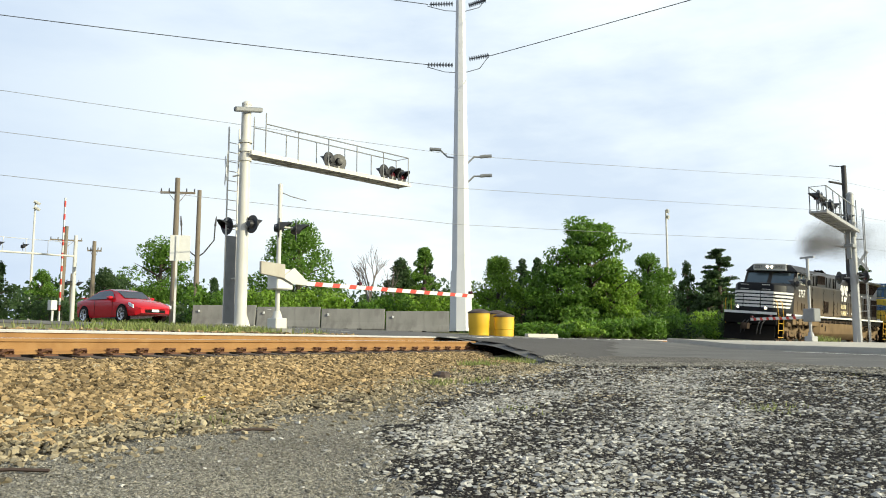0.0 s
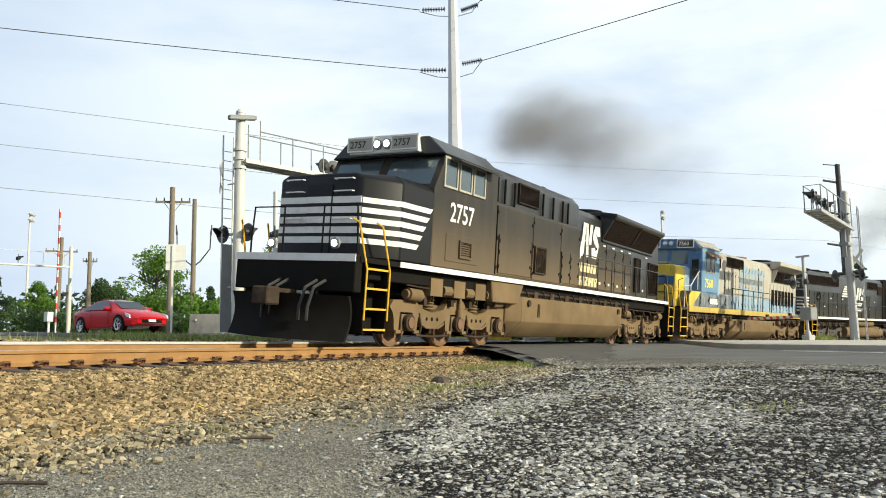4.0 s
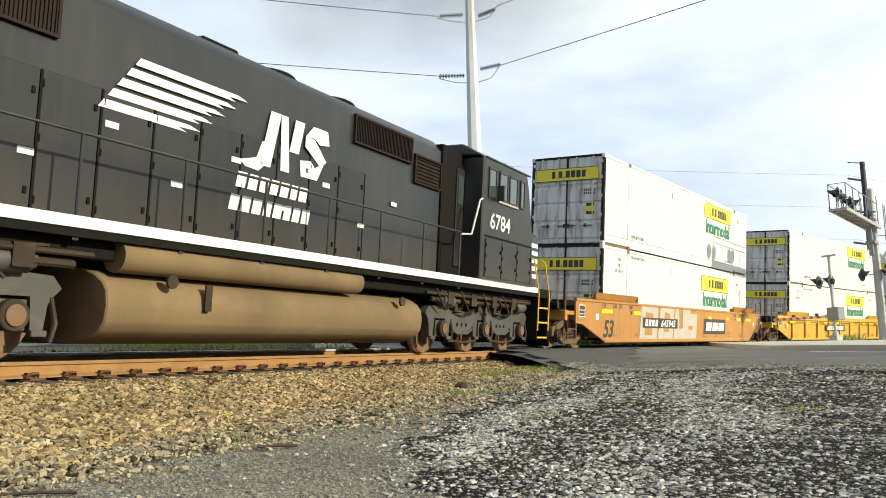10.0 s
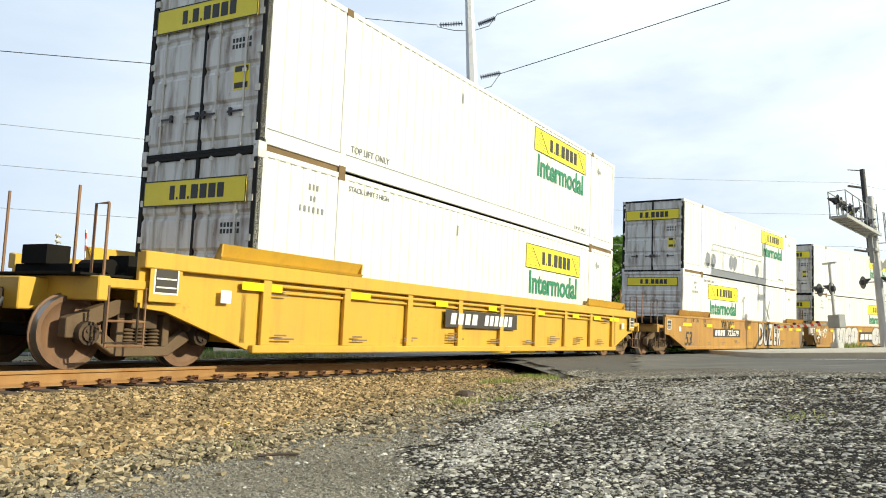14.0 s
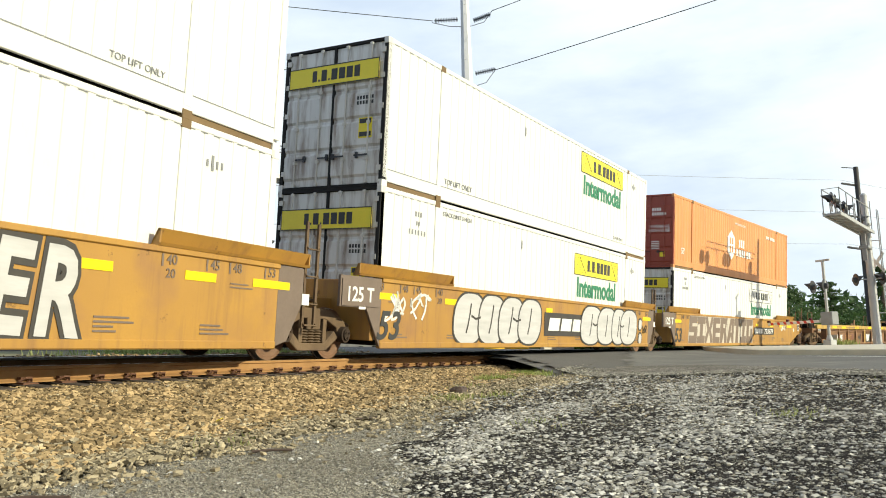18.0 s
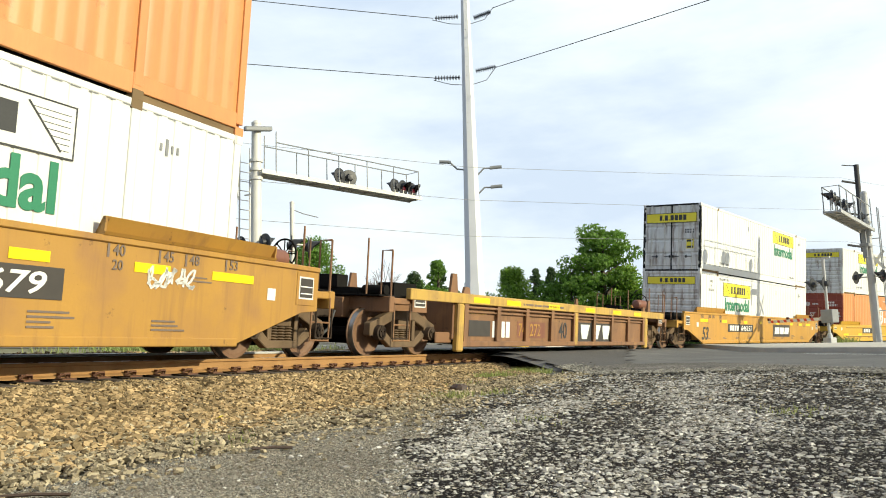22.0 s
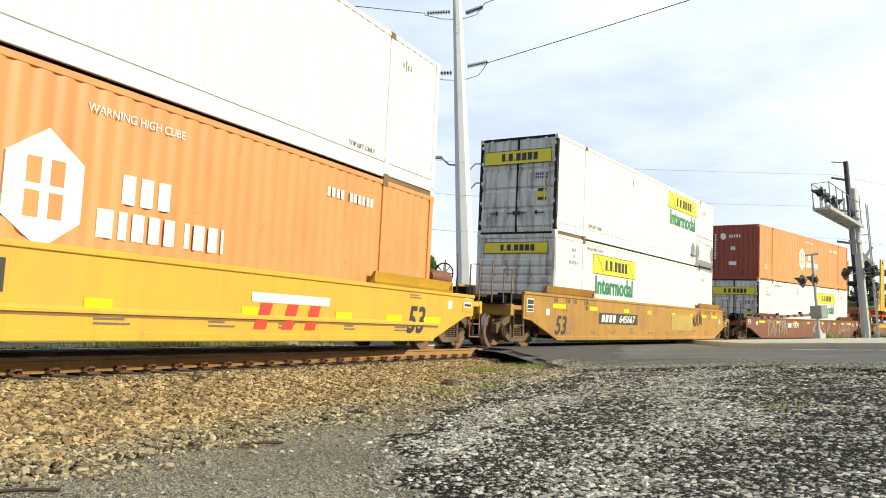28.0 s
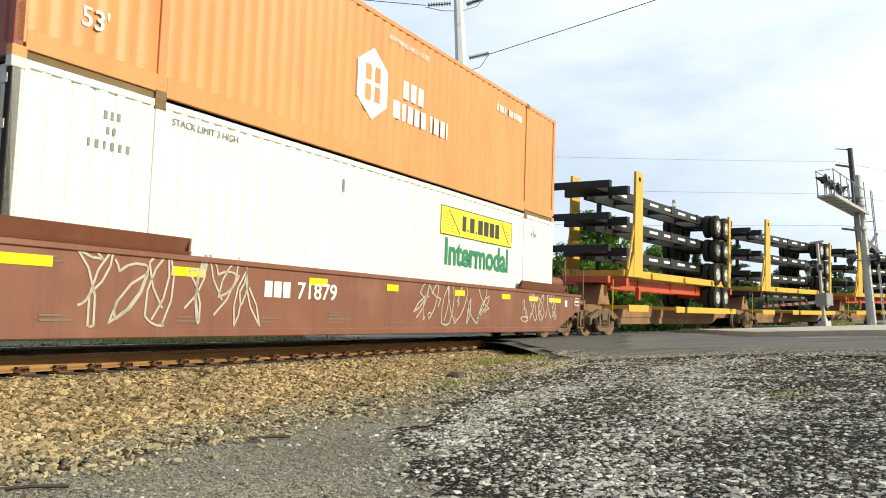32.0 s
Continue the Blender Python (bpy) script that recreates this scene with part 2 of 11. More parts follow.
TIE_WOOD = mat("creosoted_tie", (0.09, 0.065, 0.05), (0.06, 0.045, 0.035), 0.9, scale=3, fine=50, bump=0.5)
CLIP_RUST = mat("rusty_fastening", (0.16, 0.07, 0.035), (0.09, 0.042, 0.025), 0.85, scale=12, fine=80)
# Grey copy of GALV: the shade on the right-hand signals is in its colour.
GALV_SHADED = mat("shaded_galvanised_steel", (0.4, 0.4, 0.4), (0.3, 0.3, 0.3), 0.55, 0.2, scale=1.5, fine=40, bump=0.05, drips=0.2, drip_colour=(0.2, 0.19, 0.18))
GALV = mat("galvanised_steel", (0.64, 0.62, 0.57), (0.5, 0.48, 0.44), 0.5, 0.0, scale=1.5, fine=40, bump=0.05, drips=0.2, drip_colour=(0.45, 0.41, 0.35))
POLE_STEEL = mat("pale_painted_pole", (0.66, 0.66, 0.68), (0.56, 0.56, 0.58), 0.55, 0.1, scale=0.6, fine=30, bump=0.05)
DARK_STEEL = mat("black_signal_metal", (0.018, 0.018, 0.02), (0.03, 0.03, 0.032), 0.45, scale=5, fine=40, bump=0.05)
GREY_METAL = mat("grey_painted_metal", (0.23, 0.235, 0.24), (0.16, 0.165, 0.17), 0.55, scale=3, fine=40, bump=0.05)
WHITE_METAL = mat("white_painted_metal", (0.72, 0.71, 0.68), (0.58, 0.57, 0.54), 0.5, scale=4, fine=40, bump=0.05)
LENS_RED = mat("dark_red_lens", (0.05, 0.005, 0.009), (0.08, 0.008, 0.014), 0.15, scale=9, fine=60, bump=0)
GATE_RED = mat("red_reflective_sheet", (0.62, 0.05, 0.03), (0.5, 0.05, 0.03), 0.5, scale=6, fine=60, bump=0)
BARREL_Y = mat("yellow_barrel_plastic", (0.78, 0.48, 0.03), (0.66, 0.39, 0.03), 0.5, scale=2, fine=30, bump=0.05)
BARREL_LID = mat("dark_barrel_lid", (0.07, 0.045, 0.03), (0.05, 0.03, 0.025), 0.6, scale=4, fine=30)
POLE_WOOD = mat("weathered_pole_wood", (0.23, 0.19, 0.14), (0.16, 0.13, 0.1), 0.9, scale=2, fine=30, bump=0.4, stretch=(4, 4, 0.4))
POLE_DARK = mat("dark_pole_steel", (0.055, 0.05, 0.05), (0.035, 0.033, 0.033), 0.7, scale=2, fine=30)
WIRE = mat("power_line", (0.03, 0.03, 0.032), (0.05, 0.05, 0.05), 0.6, 0.3, bump=0)
INSULATOR = mat("dark_insulator", (0.045, 0.05, 0.06), (0.03, 0.035, 0.045), 0.25, scale=5, bump=0)
BARK = mat("tree_bark", (0.11, 0.085, 0.06), (0.07, 0.055, 0.04), 0.95, scale=5, fine=40, bump=0.6, stretch=(2, 2, 0.5))


def leaf(name, base, second):
    m = mat(name, base, second, 0.55, scale=0.8, fine=8, bump=0, island=0.4)
    b = m.node_tree.nodes["Principled BSDF"]
    n, l = m.node_tree.nodes, m.node_tree.links
    tr, mx = n.new("ShaderNodeBsdfTranslucent"), n.new("ShaderNodeMixShader")
    l.new(b.inputs["Base Color"].links[0].from_socket, tr.inputs["Color"])
    mx.inputs["Fac"].default_value = 0.5
    l.new(b.outputs["BSDF"], mx.inputs[1])
    l.new(tr.outputs["BSDF"], mx.inputs[2])
    l.new(mx.outputs["Shader"], n["Material Output"].inputs["Surface"])
    return m


LEAF_MID = leaf("green_leaves", (0.16, 0.3, 0.035), (0.095, 0.19, 0.028))
LEAF_BRIGHT = leaf("bright_leaves", (0.25, 0.4, 0.04), (0.15, 0.27, 0.033))
LEAF_DARK = leaf("dark_needles", (0.065, 0.12, 0.035), (0.042, 0.082, 0.026))
GRASS = leaf("grass_blades", (0.22, 0.3, 0.06), (0.34, 0.32, 0.14))
TWIG = mat("bare_twigs", (0.17, 0.14, 0.12), (0.12, 0.1, 0.09), 0.9, bump=0)

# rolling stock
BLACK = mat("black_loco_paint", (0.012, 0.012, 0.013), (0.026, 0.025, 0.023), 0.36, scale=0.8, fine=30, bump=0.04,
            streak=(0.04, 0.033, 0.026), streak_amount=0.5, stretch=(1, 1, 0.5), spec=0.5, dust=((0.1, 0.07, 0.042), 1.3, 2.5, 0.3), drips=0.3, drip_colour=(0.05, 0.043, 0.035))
NOSE_BLACK = mat("black_nose_paint", (0.01, 0.01, 0.011), (0.015, 0.015, 0.015), 0.45, scale=0.8, fine=30, bump=0.04, spec=0.2)
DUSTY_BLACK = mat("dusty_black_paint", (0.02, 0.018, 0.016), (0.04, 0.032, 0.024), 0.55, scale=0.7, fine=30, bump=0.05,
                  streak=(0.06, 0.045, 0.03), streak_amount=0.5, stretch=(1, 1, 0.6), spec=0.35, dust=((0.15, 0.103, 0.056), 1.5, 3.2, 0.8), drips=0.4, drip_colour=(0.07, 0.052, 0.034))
DUST = mat("brown_road_dust", (0.21, 0.142, 0.075), (0.13, 0.09, 0.052), 0.85, scale=1.2, fine=35, bump=0.15,
           streak=(0.23, 0.155, 0.09), streak_amount=0.5, spec=0.15)
DARK_DUST = mat("dark_greasy_dust", (0.06, 0.042, 0.03), (0.03, 0.022, 0.018), 0.8, scale=2, fine=35, bump=0.2,
                streak=(0.15, 0.1, 0.065), streak_amount=0.5, spec=0.12)
TRUCK_BROWN = mat("brown_truck_casting", (0.17, 0.115, 0.07), (0.1, 0.068, 0.044), 0.85, scale=2, fine=35, bump=0.2,
                  streak=(0.05, 0.038, 0.03), streak_amount=0.6, spec=0.15)
TRUCK_GREY = mat("dark_grey_truck_paint", (0.075, 0.068, 0.06), (0.045, 0.041, 0.037), 0.55, scale=2, fine=35, bump=0.1,
                 streak=(0.13, 0.105, 0.075), streak_amount=0.5)
# Near-black: grime, plus the shade of undersides and gaps put into the colour.
UNDER = mat("underframe_grime_and_shade", (0.009, 0.0085, 0.008), (0.016, 0.014, 0.012), 0.85, scale=3, fine=35, bump=0.2, spec=0.08)
GRILL = mat("dark_grille", (0.03, 0.02, 0.016), (0.018, 0.013, 0.011), 0.7, scale=4, fine=60, bump=0.2, spec=0.1)
WHITE = mat("white_paint", (0.78, 0.77, 0.74), (0.66, 0.64, 0.6), 0.5, scale=3, fine=40, bump=0.03, streak=(0.4, 0.35, 0.28), streak_amount=0.35)
NAME_YELLOWED = mat("dust_yellowed_white_paint", (0.7, 0.6, 0.36), (0.58, 0.47, 0.25), 0.55, scale=2, fine=40, bump=0.03)
YELLOW_RAIL = mat("yellow_handrail_paint", (0.75, 0.42, 0.02), (0.6, 0.34, 0.02), 0.5, scale=5, fine=40, bump=0.03)
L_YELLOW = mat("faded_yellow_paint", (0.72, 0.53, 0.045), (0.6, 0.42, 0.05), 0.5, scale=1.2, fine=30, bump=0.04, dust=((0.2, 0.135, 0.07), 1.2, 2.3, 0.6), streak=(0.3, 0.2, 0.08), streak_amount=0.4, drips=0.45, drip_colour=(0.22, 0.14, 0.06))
L_BLUE = mat("faded_blue_paint", (0.035, 0.11, 0.26), (0.07, 0.16, 0.3), 0.5, scale=1.2, fine=30, bump=0.04, streak=(0.22, 0.27, 0.33), streak_amount=0.45)
L_CAB_BLUE = mat("sunlit_chalky_blue_paint", (0.1, 0.21, 0.33), (0.15, 0.26, 0.37), 0.55, scale=1.2, fine=30, bump=0.04, streak=(0.27, 0.33, 0.38), streak_amount=0.45)
L_LIGHT_BLUE = mat("chalky_light_blue_paint", (0.19, 0.305, 0.43), (0.27, 0.365, 0.46), 0.6, scale=1.5, fine=30, bump=0.04, streak=(0.45, 0.47, 0.46), streak_amount=0.5, drips=0.35, drip_colour=(0.4, 0.42, 0.4))
L_CREAM = mat("faded_cream_grey_paint", (0.42, 0.39, 0.33), (0.33, 0.3, 0.25), 0.6, scale=1.2, fine=30, bump=0.04, streak=(0.3, 0.26, 0.2), streak_amount=0.4, stretch=(1, 1, 0.5), drips=0.35, drip_colour=(0.2, 0.16, 0.11))
L_SLATE = mat("worn_slate_paint", (0.07, 0.085, 0.105), (0.13, 0.15, 0.17), 0.6, scale=1.8, fine=30, bump=0.05, streak=(0.4, 0.42, 0.42), streak_amount=0.5, drips=0.5, drip_colour=(0.4, 0.42, 0.42))
WHEEL_STEEL = mat("brown_wheel_steel", (0.19, 0.098, 0.05), (0.11, 0.06, 0.034), 0.7, 0.0, scale=5, fine=40, bump=0.1)
TREAD = mat("bright_wheel_tread", (0.5, 0.48, 0.45), (0.36, 0.33, 0.3), 0.32, 0.9, scale=8, fine=60, bump=0.02)
CAR_TAN = mat("orange_tan_car_paint", (0.46, 0.215, 0.05), (0.38, 0.175, 0.045), 0.5, scale=0.7, fine=30, bump=0.04, streak=(0.3, 0.15, 0.06), streak_amount=0.45, drips=0.35, drip_colour=(0.2, 0.1, 0.045))
CAR_GOLD = mat("golden_tan_car_paint", (0.48, 0.255, 0.04), (0.4, 0.205, 0.035), 0.5, scale=0.7, fine=30, bump=0.04, streak=(0.34, 0.18, 0.05), streak_amount=0.5, drips=0.35, drip_colour=(0.2, 0.11, 0.045))
CAR_TAN_B = mat("brownish_tan_car_paint", (0.42, 0.225, 0.038), (0.31, 0.16, 0.036), 0.55, scale=0.7, fine=30, bump=0.04, streak=(0.24, 0.12, 0.055), streak_amount=0.6, drips=0.5, drip_colour=(0.16, 0.08, 0.04))
CAR_YELLOW = mat("yellow_car_paint", (0.6, 0.36, 0.04), (0.52, 0.3, 0.035), 0.5, scale=0.7, fine=30, bump=0.04, streak=(0.45, 0.27, 0.06), streak_amount=0.35, drips=0.28, drip_colour=(0.3, 0.17, 0.04))
CHORD_YELLOW = mat("worn_yellow_chord_paint", (0.5, 0.32, 0.06), (0.4, 0.24, 0.06), 0.6, scale=1.5, fine=30, bump=0.05, streak=(0.2, 0.12, 0.06), streak_amount=0.7, drips=0.6, drip_colour=(0.2, 0.1, 0.05))
CAR_BROWN = mat("red_brown_car_paint", (0.2, 0.075, 0.042), (0.16, 0.062, 0.038), 0.55, scale=0.8, fine=30, bump=0.04, streak=(0.27, 0.13, 0.08), streak_amount=0.4, drips=0.3)
CAR_RUST = mat("rust_brown_car_paint", (0.25, 0.12, 0.05), (0.15, 0.078, 0.04), 0.65, scale=0.9, fine=30, bump=0.06, streak=(0.36, 0.19, 0.07), streak_amount=0.5, drips=0.6, drip_colour=(0.08, 0.045, 0.03))
PLATE_DARK = mat("dark_number_panel", (0.05, 0.042, 0.035), (0.035, 0.03, 0.027), 0.6, bump=0)
REFLECT_Y = mat("yellow_reflector", (0.85, 0.6, 0.0), (0.8, 0.55, 0.0), 0.4, bump=0)
BOX_WHITE = mat("white_container_paint", (0.69, 0.685, 0.655), (0.63, 0.625, 0.595), 0.45, scale=0.6, fine=20, bump=0.02, streak=(0.6, 0.57, 0.5), streak_amount=0.25, stretch=(1, 1, 0.4))
BOX_DOOR = mat("grey_container_door", (0.7, 0.7, 0.68), (0.58, 0.575, 0.555), 0.5, scale=1.5, fine=30, bump=0.04, streak=(0.16, 0.1, 0.065), streak_amount=0.85, stretch=(2, 2, 0.4), drips=0.5, drip_colour=(0.2, 0.14, 0.09))
BOX_ORANGE = mat("orange_container_paint", (0.62, 0.27, 0.095), (0.54, 0.22, 0.075), 0.5, scale=0.8, fine=25, bump=0.03, streak=(0.4, 0.15, 0.06), streak_amount=0.35, stretch=(1, 1, 0.4), drips=0.25, drip_colour=(0.3, 0.12, 0.05))
BOX_RED = mat("red_container_paint", (0.3, 0.055, 0.03), (0.24, 0.045, 0.028), 0.5, scale=1.2, fine=25, bump=0.03)
BOX_BLACK = mat("black_door_gasket", (0.02, 0.02, 0.02), (0.03, 0.03, 0.03), 0.7, bump=0, spec=0.1)
SIGN_Y = mat("yellow_sign_panel", (0.8, 0.68, 0.03), (0.74, 0.6, 0.03), 0.45, scale=2, bump=0)
GREEN_TXT = mat("green_lettering", (0.02, 0.17, 0.085), (0.025, 0.2, 0.1), 0.5, bump=0)
BLACK_TXT = mat("black_lettering", (0.03, 0.03, 0.03), (0.04, 0.04, 0.04), 0.6, bump=0)
GRAF_WHITE = mat("white_spray_paint", (0.52, 0.505, 0.5), (0.38, 0.372, 0.37), 0.6, scale=3, fine=20, bump=0, stretch=(0.4, 1, 3))
GRAF_BLACK = mat("black_spray_paint", (0.03, 0.028, 0.026), (0.06, 0.05, 0.04), 0.6, scale=5, fine=20, bump=0)
GRAF_BROWN = mat("dark_brown_spray_paint", (0.14, 0.102, 0.078), (0.175, 0.128, 0.1), 0.6, scale=4, fine=20, bump=0)
GRAF_CREAM = mat("cream_spray_paint", (0.47, 0.42, 0.36), (0.38, 0.34, 0.29), 0.6, scale=3, fine=20, bump=0)
CHASSIS_BLACK = mat("black_chassis_paint", (0.018, 0.018, 0.02), (0.03, 0.03, 0.03), 0.45, scale=2, bump=0.03, spec=0.25)
CHASSIS_RED = mat("red_chassis_paint", (0.5, 0.075, 0.025), (0.4, 0.06, 0.025), 0.5, scale=2, bump=0.03)
TYRE = mat("tyre_rubber", (0.022, 0.021, 0.02), (0.035, 0.033, 0.03), 0.85, scale=6, bump=0.1, spec=0.15)
RIM = mat("pale_steel_rim", (0.5, 0.49, 0.46), (0.36, 0.35, 0.33), 0.45, 0.4, scale=8, bump=0.03)
CAR_RED = mat("glossy_red_car_paint", (0.5, 0.008, 0.014), (0.46, 0.008, 0.014), 0.18, scale=2, bump=0)
WINDOW = mat("dark_window_glass", (0.015, 0.02, 0.024), (0.02, 0.025, 0.03), 0.06, bump=0, spec=0.8)
LOCO_GLASS = mat("sky_lit_cab_glass", (0.16, 0.2, 0.21), (0.12, 0.15, 0.16), 0.07, 0.7, scale=1, bump=0)
HEADLIGHT = glow("lit_headlight", (1.0, 0.86, 0.6), 6.0)
CHROME = mat("bright_alloy", (0.6, 0.6, 0.6), (0.5, 0.5, 0.5), 0.25, 0.9, bump=0)
HOSE = mat("black_rubber_hose", (0.03, 0.03, 0.03), (0.04, 0.04, 0.04), 0.7, bump=0)


# ---- mesh helpers ----
class Shape:
    """Collects closed solids as vertices and faces, to be made into one mesh."""
    def __init__(self):
        self.v, self.f = [], []

    def add(self, verts, faces):
        o = len(self.v)
        self.v.extend(verts)
        self.f.extend([tuple(i + o for i in f) for f in faces])
        return self

    def box(self, x0, x1, y0, y1, z0, z1):
        return self.add([(x, y, z) for z in (z0, z1) for y in (y0, y1) for x in (x0, x1)],
                        [(0, 2, 3, 1), (4, 5, 7, 6), (0, 1, 5, 4), (2, 6, 7, 3), (0, 4, 6, 2), (1, 3, 7, 5)])

    def prism(self, poly, axis, a, b, end=None):
        """poly lies in the two other axes, in their order; end: another outline of equal length for the far end."""
        def put(p, t):
            return {"x": (t, p[0], p[1]), "y": (p[0], t, p[1]), "z": (p[0], p[1], t)}[axis]
        n = len(poly)
        return self.add([put(p, a) for p in poly] + [put(p, b) for p in (end or poly)],
                        [tuple(range(n))[::-1], tuple(range(n, 2 * n))] + [(i, (i + 1) % n, n + (i + 1) % n, n + i) for i in range(n)])

    def cyl(self, p0, p1, r, n=10, r2=None, caps=True):
        p0, p1 = Vector(p0), Vector(p1)
        d = (p1 - p0).normalized()
        a = d.orthogonal().normalized()
        b = d.cross(a)
        r2 = r if r2 is None else r2
        ring = [(math.cos(2 * math.pi * i / n), math.sin(2 * math.pi * i / n)) for i in range(n)]
        vs = [tuple(p0 + (a * c + b * s) * r) for c, s in ring] + [tuple(p1 + (a * c + b * s) * r2) for c, s in ring]
        fs = [(i, (i + 1) % n, n + (i + 1) % n, n + i) for i in range(n)]
        if caps:
            fs += [tuple(range(n))[::-1], tuple(range(n, 2 * n))]
        return self.add(vs, fs)

    def tube(self, pts, r, n=6):
        """One bent rod through the points."""
        ps = [Vector(p) for p in pts]
        vs, fs, side = [], [], None
        for i, p in enumerate(ps):
            d = (ps[min(i + 1, len(ps) - 1)] - ps[max(i - 1, 0)]).normalized()
            side = d.orthogonal().normalized() if side is None else (side - d * side.dot(d)).normalized()
            up = d.cross(side)
            vs += [tuple(p + (side * math.cos(2 * math.pi * k / n) + up * math.sin(2 * math.pi * k / n)) * r) for k in range(n)]
        for i in range(len(ps) - 1):
            fs += [(i * n + k, i * n + (k + 1) % n, (i + 1) * n + (k + 1) % n, (i + 1) * n + k) for k in range(n)]
        fs += [tuple(range(n))[::-1], tuple(range((len(ps) - 1) * n, len(ps) * n))]
        return self.add(vs, fs)

    def lathe(self, profile, centre, axis="y", n=20):
        """profile: (radius, along) pairs turned about an axis through centre."""
        vs, fs, k = [], [], len(profile)
        for i in range(n):
            c, s = math.cos(2 * math.pi * i / n), math.sin(2 * math.pi * i / n)
            for r, t in profile:
                x, y, z = {"y": (r * c, t, r * s), "z": (r * c, r * s, t), "x": (t, r * c, r * s)}[axis]
                vs.append((centre[0] + x, centre[1] + y, centre[2] + z))
        for i in range(n):
            j = (i + 1) % n
            for m in range(k - 1):
                fs.append((i * k + m, i * k + m + 1, j * k + m + 1, j * k + m))
        fs.append(tuple(i * k for i in range(n)))
        fs.append(tuple(i * k + k - 1 for i in range(n))[::-1])
        return self.add(vs, fs)

    def mesh(self, name, material, bevel=0.0, smooth=True):
        me = bpy.data.meshes.new(name)
        me.from_pydata(self.v, [], self.f)
        bm = bmesh.new()
        bm.from_mesh(me)
        if bevel:
            bmesh.ops.bevel(bm, geom=bm.edges[:], offset=bevel, segments=1, affect="EDGES", clamp_overlap=True)
        bmesh.ops.recalc_face_normals(bm, faces=bm.faces[:])
        bm.to_mesh(me)
        bm.free()
        if smooth:
            me.polygons.foreach_set("use_smooth", [True] * len(me.polygons))
            me.set_sharp_from_angle(angle=radians(32))
        me.materials.append(material)
        return me


def part(name, shape, material, parent, label="", bevel=0.0, smooth=True):
    me = shape if isinstance(shape, bpy.types.Mesh) else shape.mesh(name, material, bevel, smooth)
    ob = new(name, me)
    ob.parent = parent
    if label:
        tagged(ob, label)
    return ob


def pieces(name, shape, material, parent, label="", bevel=0.0, smooth=True):
    """Each separate solid of the shape becomes a part of its own."""
    root = list(range(len(shape.v)))

    def find(i):
        while root[i] != i:
            root[i] = root[root[i]]
            i = root[i]
        return i
    for f in shape.f:
        a = find(f[0])
        for i in f[1:]:
            root[find(i)] = a
    groups = {}
    for f in shape.f:
        groups.setdefault(find(f[0]), []).append(f)
    for fs in groups.values():
        ids = sorted({i for f in fs for i in f})
        at = {i: k for k, i in enumerate(ids)}
        one = Shape()
        one.v = [shape.v[i] for i in ids]
        one.f = [tuple(at[i] for i in f) for f in fs]
        part(name, one, material, parent, label, bevel, smooth)


def thing(name, label, category, group="", kind="", at=None):
    ob = new(name)
    ob.empty_display_size = 0.2
    if at is not None:
        ob.matrix_basis = at
    return tagged(ob, label, category, group, kind)


def solid(name, shape, material, label, category="", group="", kind="", at=None, bevel=0.0, smooth=True):
    ob = new(name, shape if isinstance(shape, bpy.types.Mesh) else shape.mesh(name, material, bevel, smooth))
    if at is not None:
        ob.matrix_basis = at
    return tagged(ob, label, category, group, kind)


LETTERS = {}


def lettering(text, size, material, slant=0.0, squeeze=1.0, bold=0.012):
    """A mesh of the text in the built-in font, in the x-z plane facing -y, lower left at the origin."""
    key = (text, size, material.name, slant, squeeze, bold)
    if key not in LETTERS:
        cu = bpy.data.curves.new("text", "FONT")
        cu.body, cu.size, cu.extrude, cu.shear, cu.resolution_u, cu.offset = text, size, 0.0025, slant, 3, size * bold
        ob = bpy.data.objects.new("text", cu)
        me = bpy.data.meshes.new_from_object(ob)
        bpy.data.objects.remove(ob)
        me.transform(Matrix(((squeeze, 0, 0, 0), (0, 0, -1, 0), (0, 1, 0, 0), (0, 0, 0, 1))))
        me.materials.clear()
        me.materials.append(material)
        LETTERS[key] = me
    return LETTERS[key]


# ---- the line of the track: a curve of 177.6 m radius, straight past its ends, canted towards its inside ----
RADIUS, TRACK_Y, CANT = 177.6, 9.167, radians(4.84)
S_LO, S_HI = -15.0, 92.0


def line(s):
    """Centre, heading angle of the track at s metres along it (level of the rail heads)."""
    c = min(max(s, S_LO), S_HI)
    th = c / RADIUS
    x, y = RADIUS * math.sin(th), TRACK_Y - RADIUS * (1 - math.cos(th))
    d = s - c
    return x + d * math.cos(th), y - d * math.sin(th), th


def on_track(s, v=0.0, w=0.0):
    """A point v metres to the far side and w above the canted rail plane."""
    x, y, th = line(s)
    a, b = v * math.cos(CANT) - w * math.sin(CANT), v * math.sin(CANT) + w * math.cos(CANT)
    return Vector((x + a * math.sin(th), y + a * math.cos(th), b))


def track_pose(s, inset=0.0):
    x, y, th = line(s)
    return pose(x - inset * math.sin(th), y - inset * math.cos(th), 0, math.degrees(CANT), 0, -math.degrees(th))


def plan(s, v):
    x, y, th = line(s)
    return x + v * math.sin(th), y + v * math.cos(th)


def to_sv(x, y):
    th = math.atan2(x, RADIUS - TRACK_Y + y)
    s = th * RADIUS
    if s > S_HI or s < S_LO:
        c = S_HI if s > S_HI else S_LO
        cx, cy, t = line(c)
        dx, dy = x - cx, y - cy
        return c + dx * math.cos(t) - dy * math.sin(t), dx * math.sin(t) + dy * math.cos(t)
    return s, math.hypot(x, RADIUS - TRACK_Y + y) - RADIUS


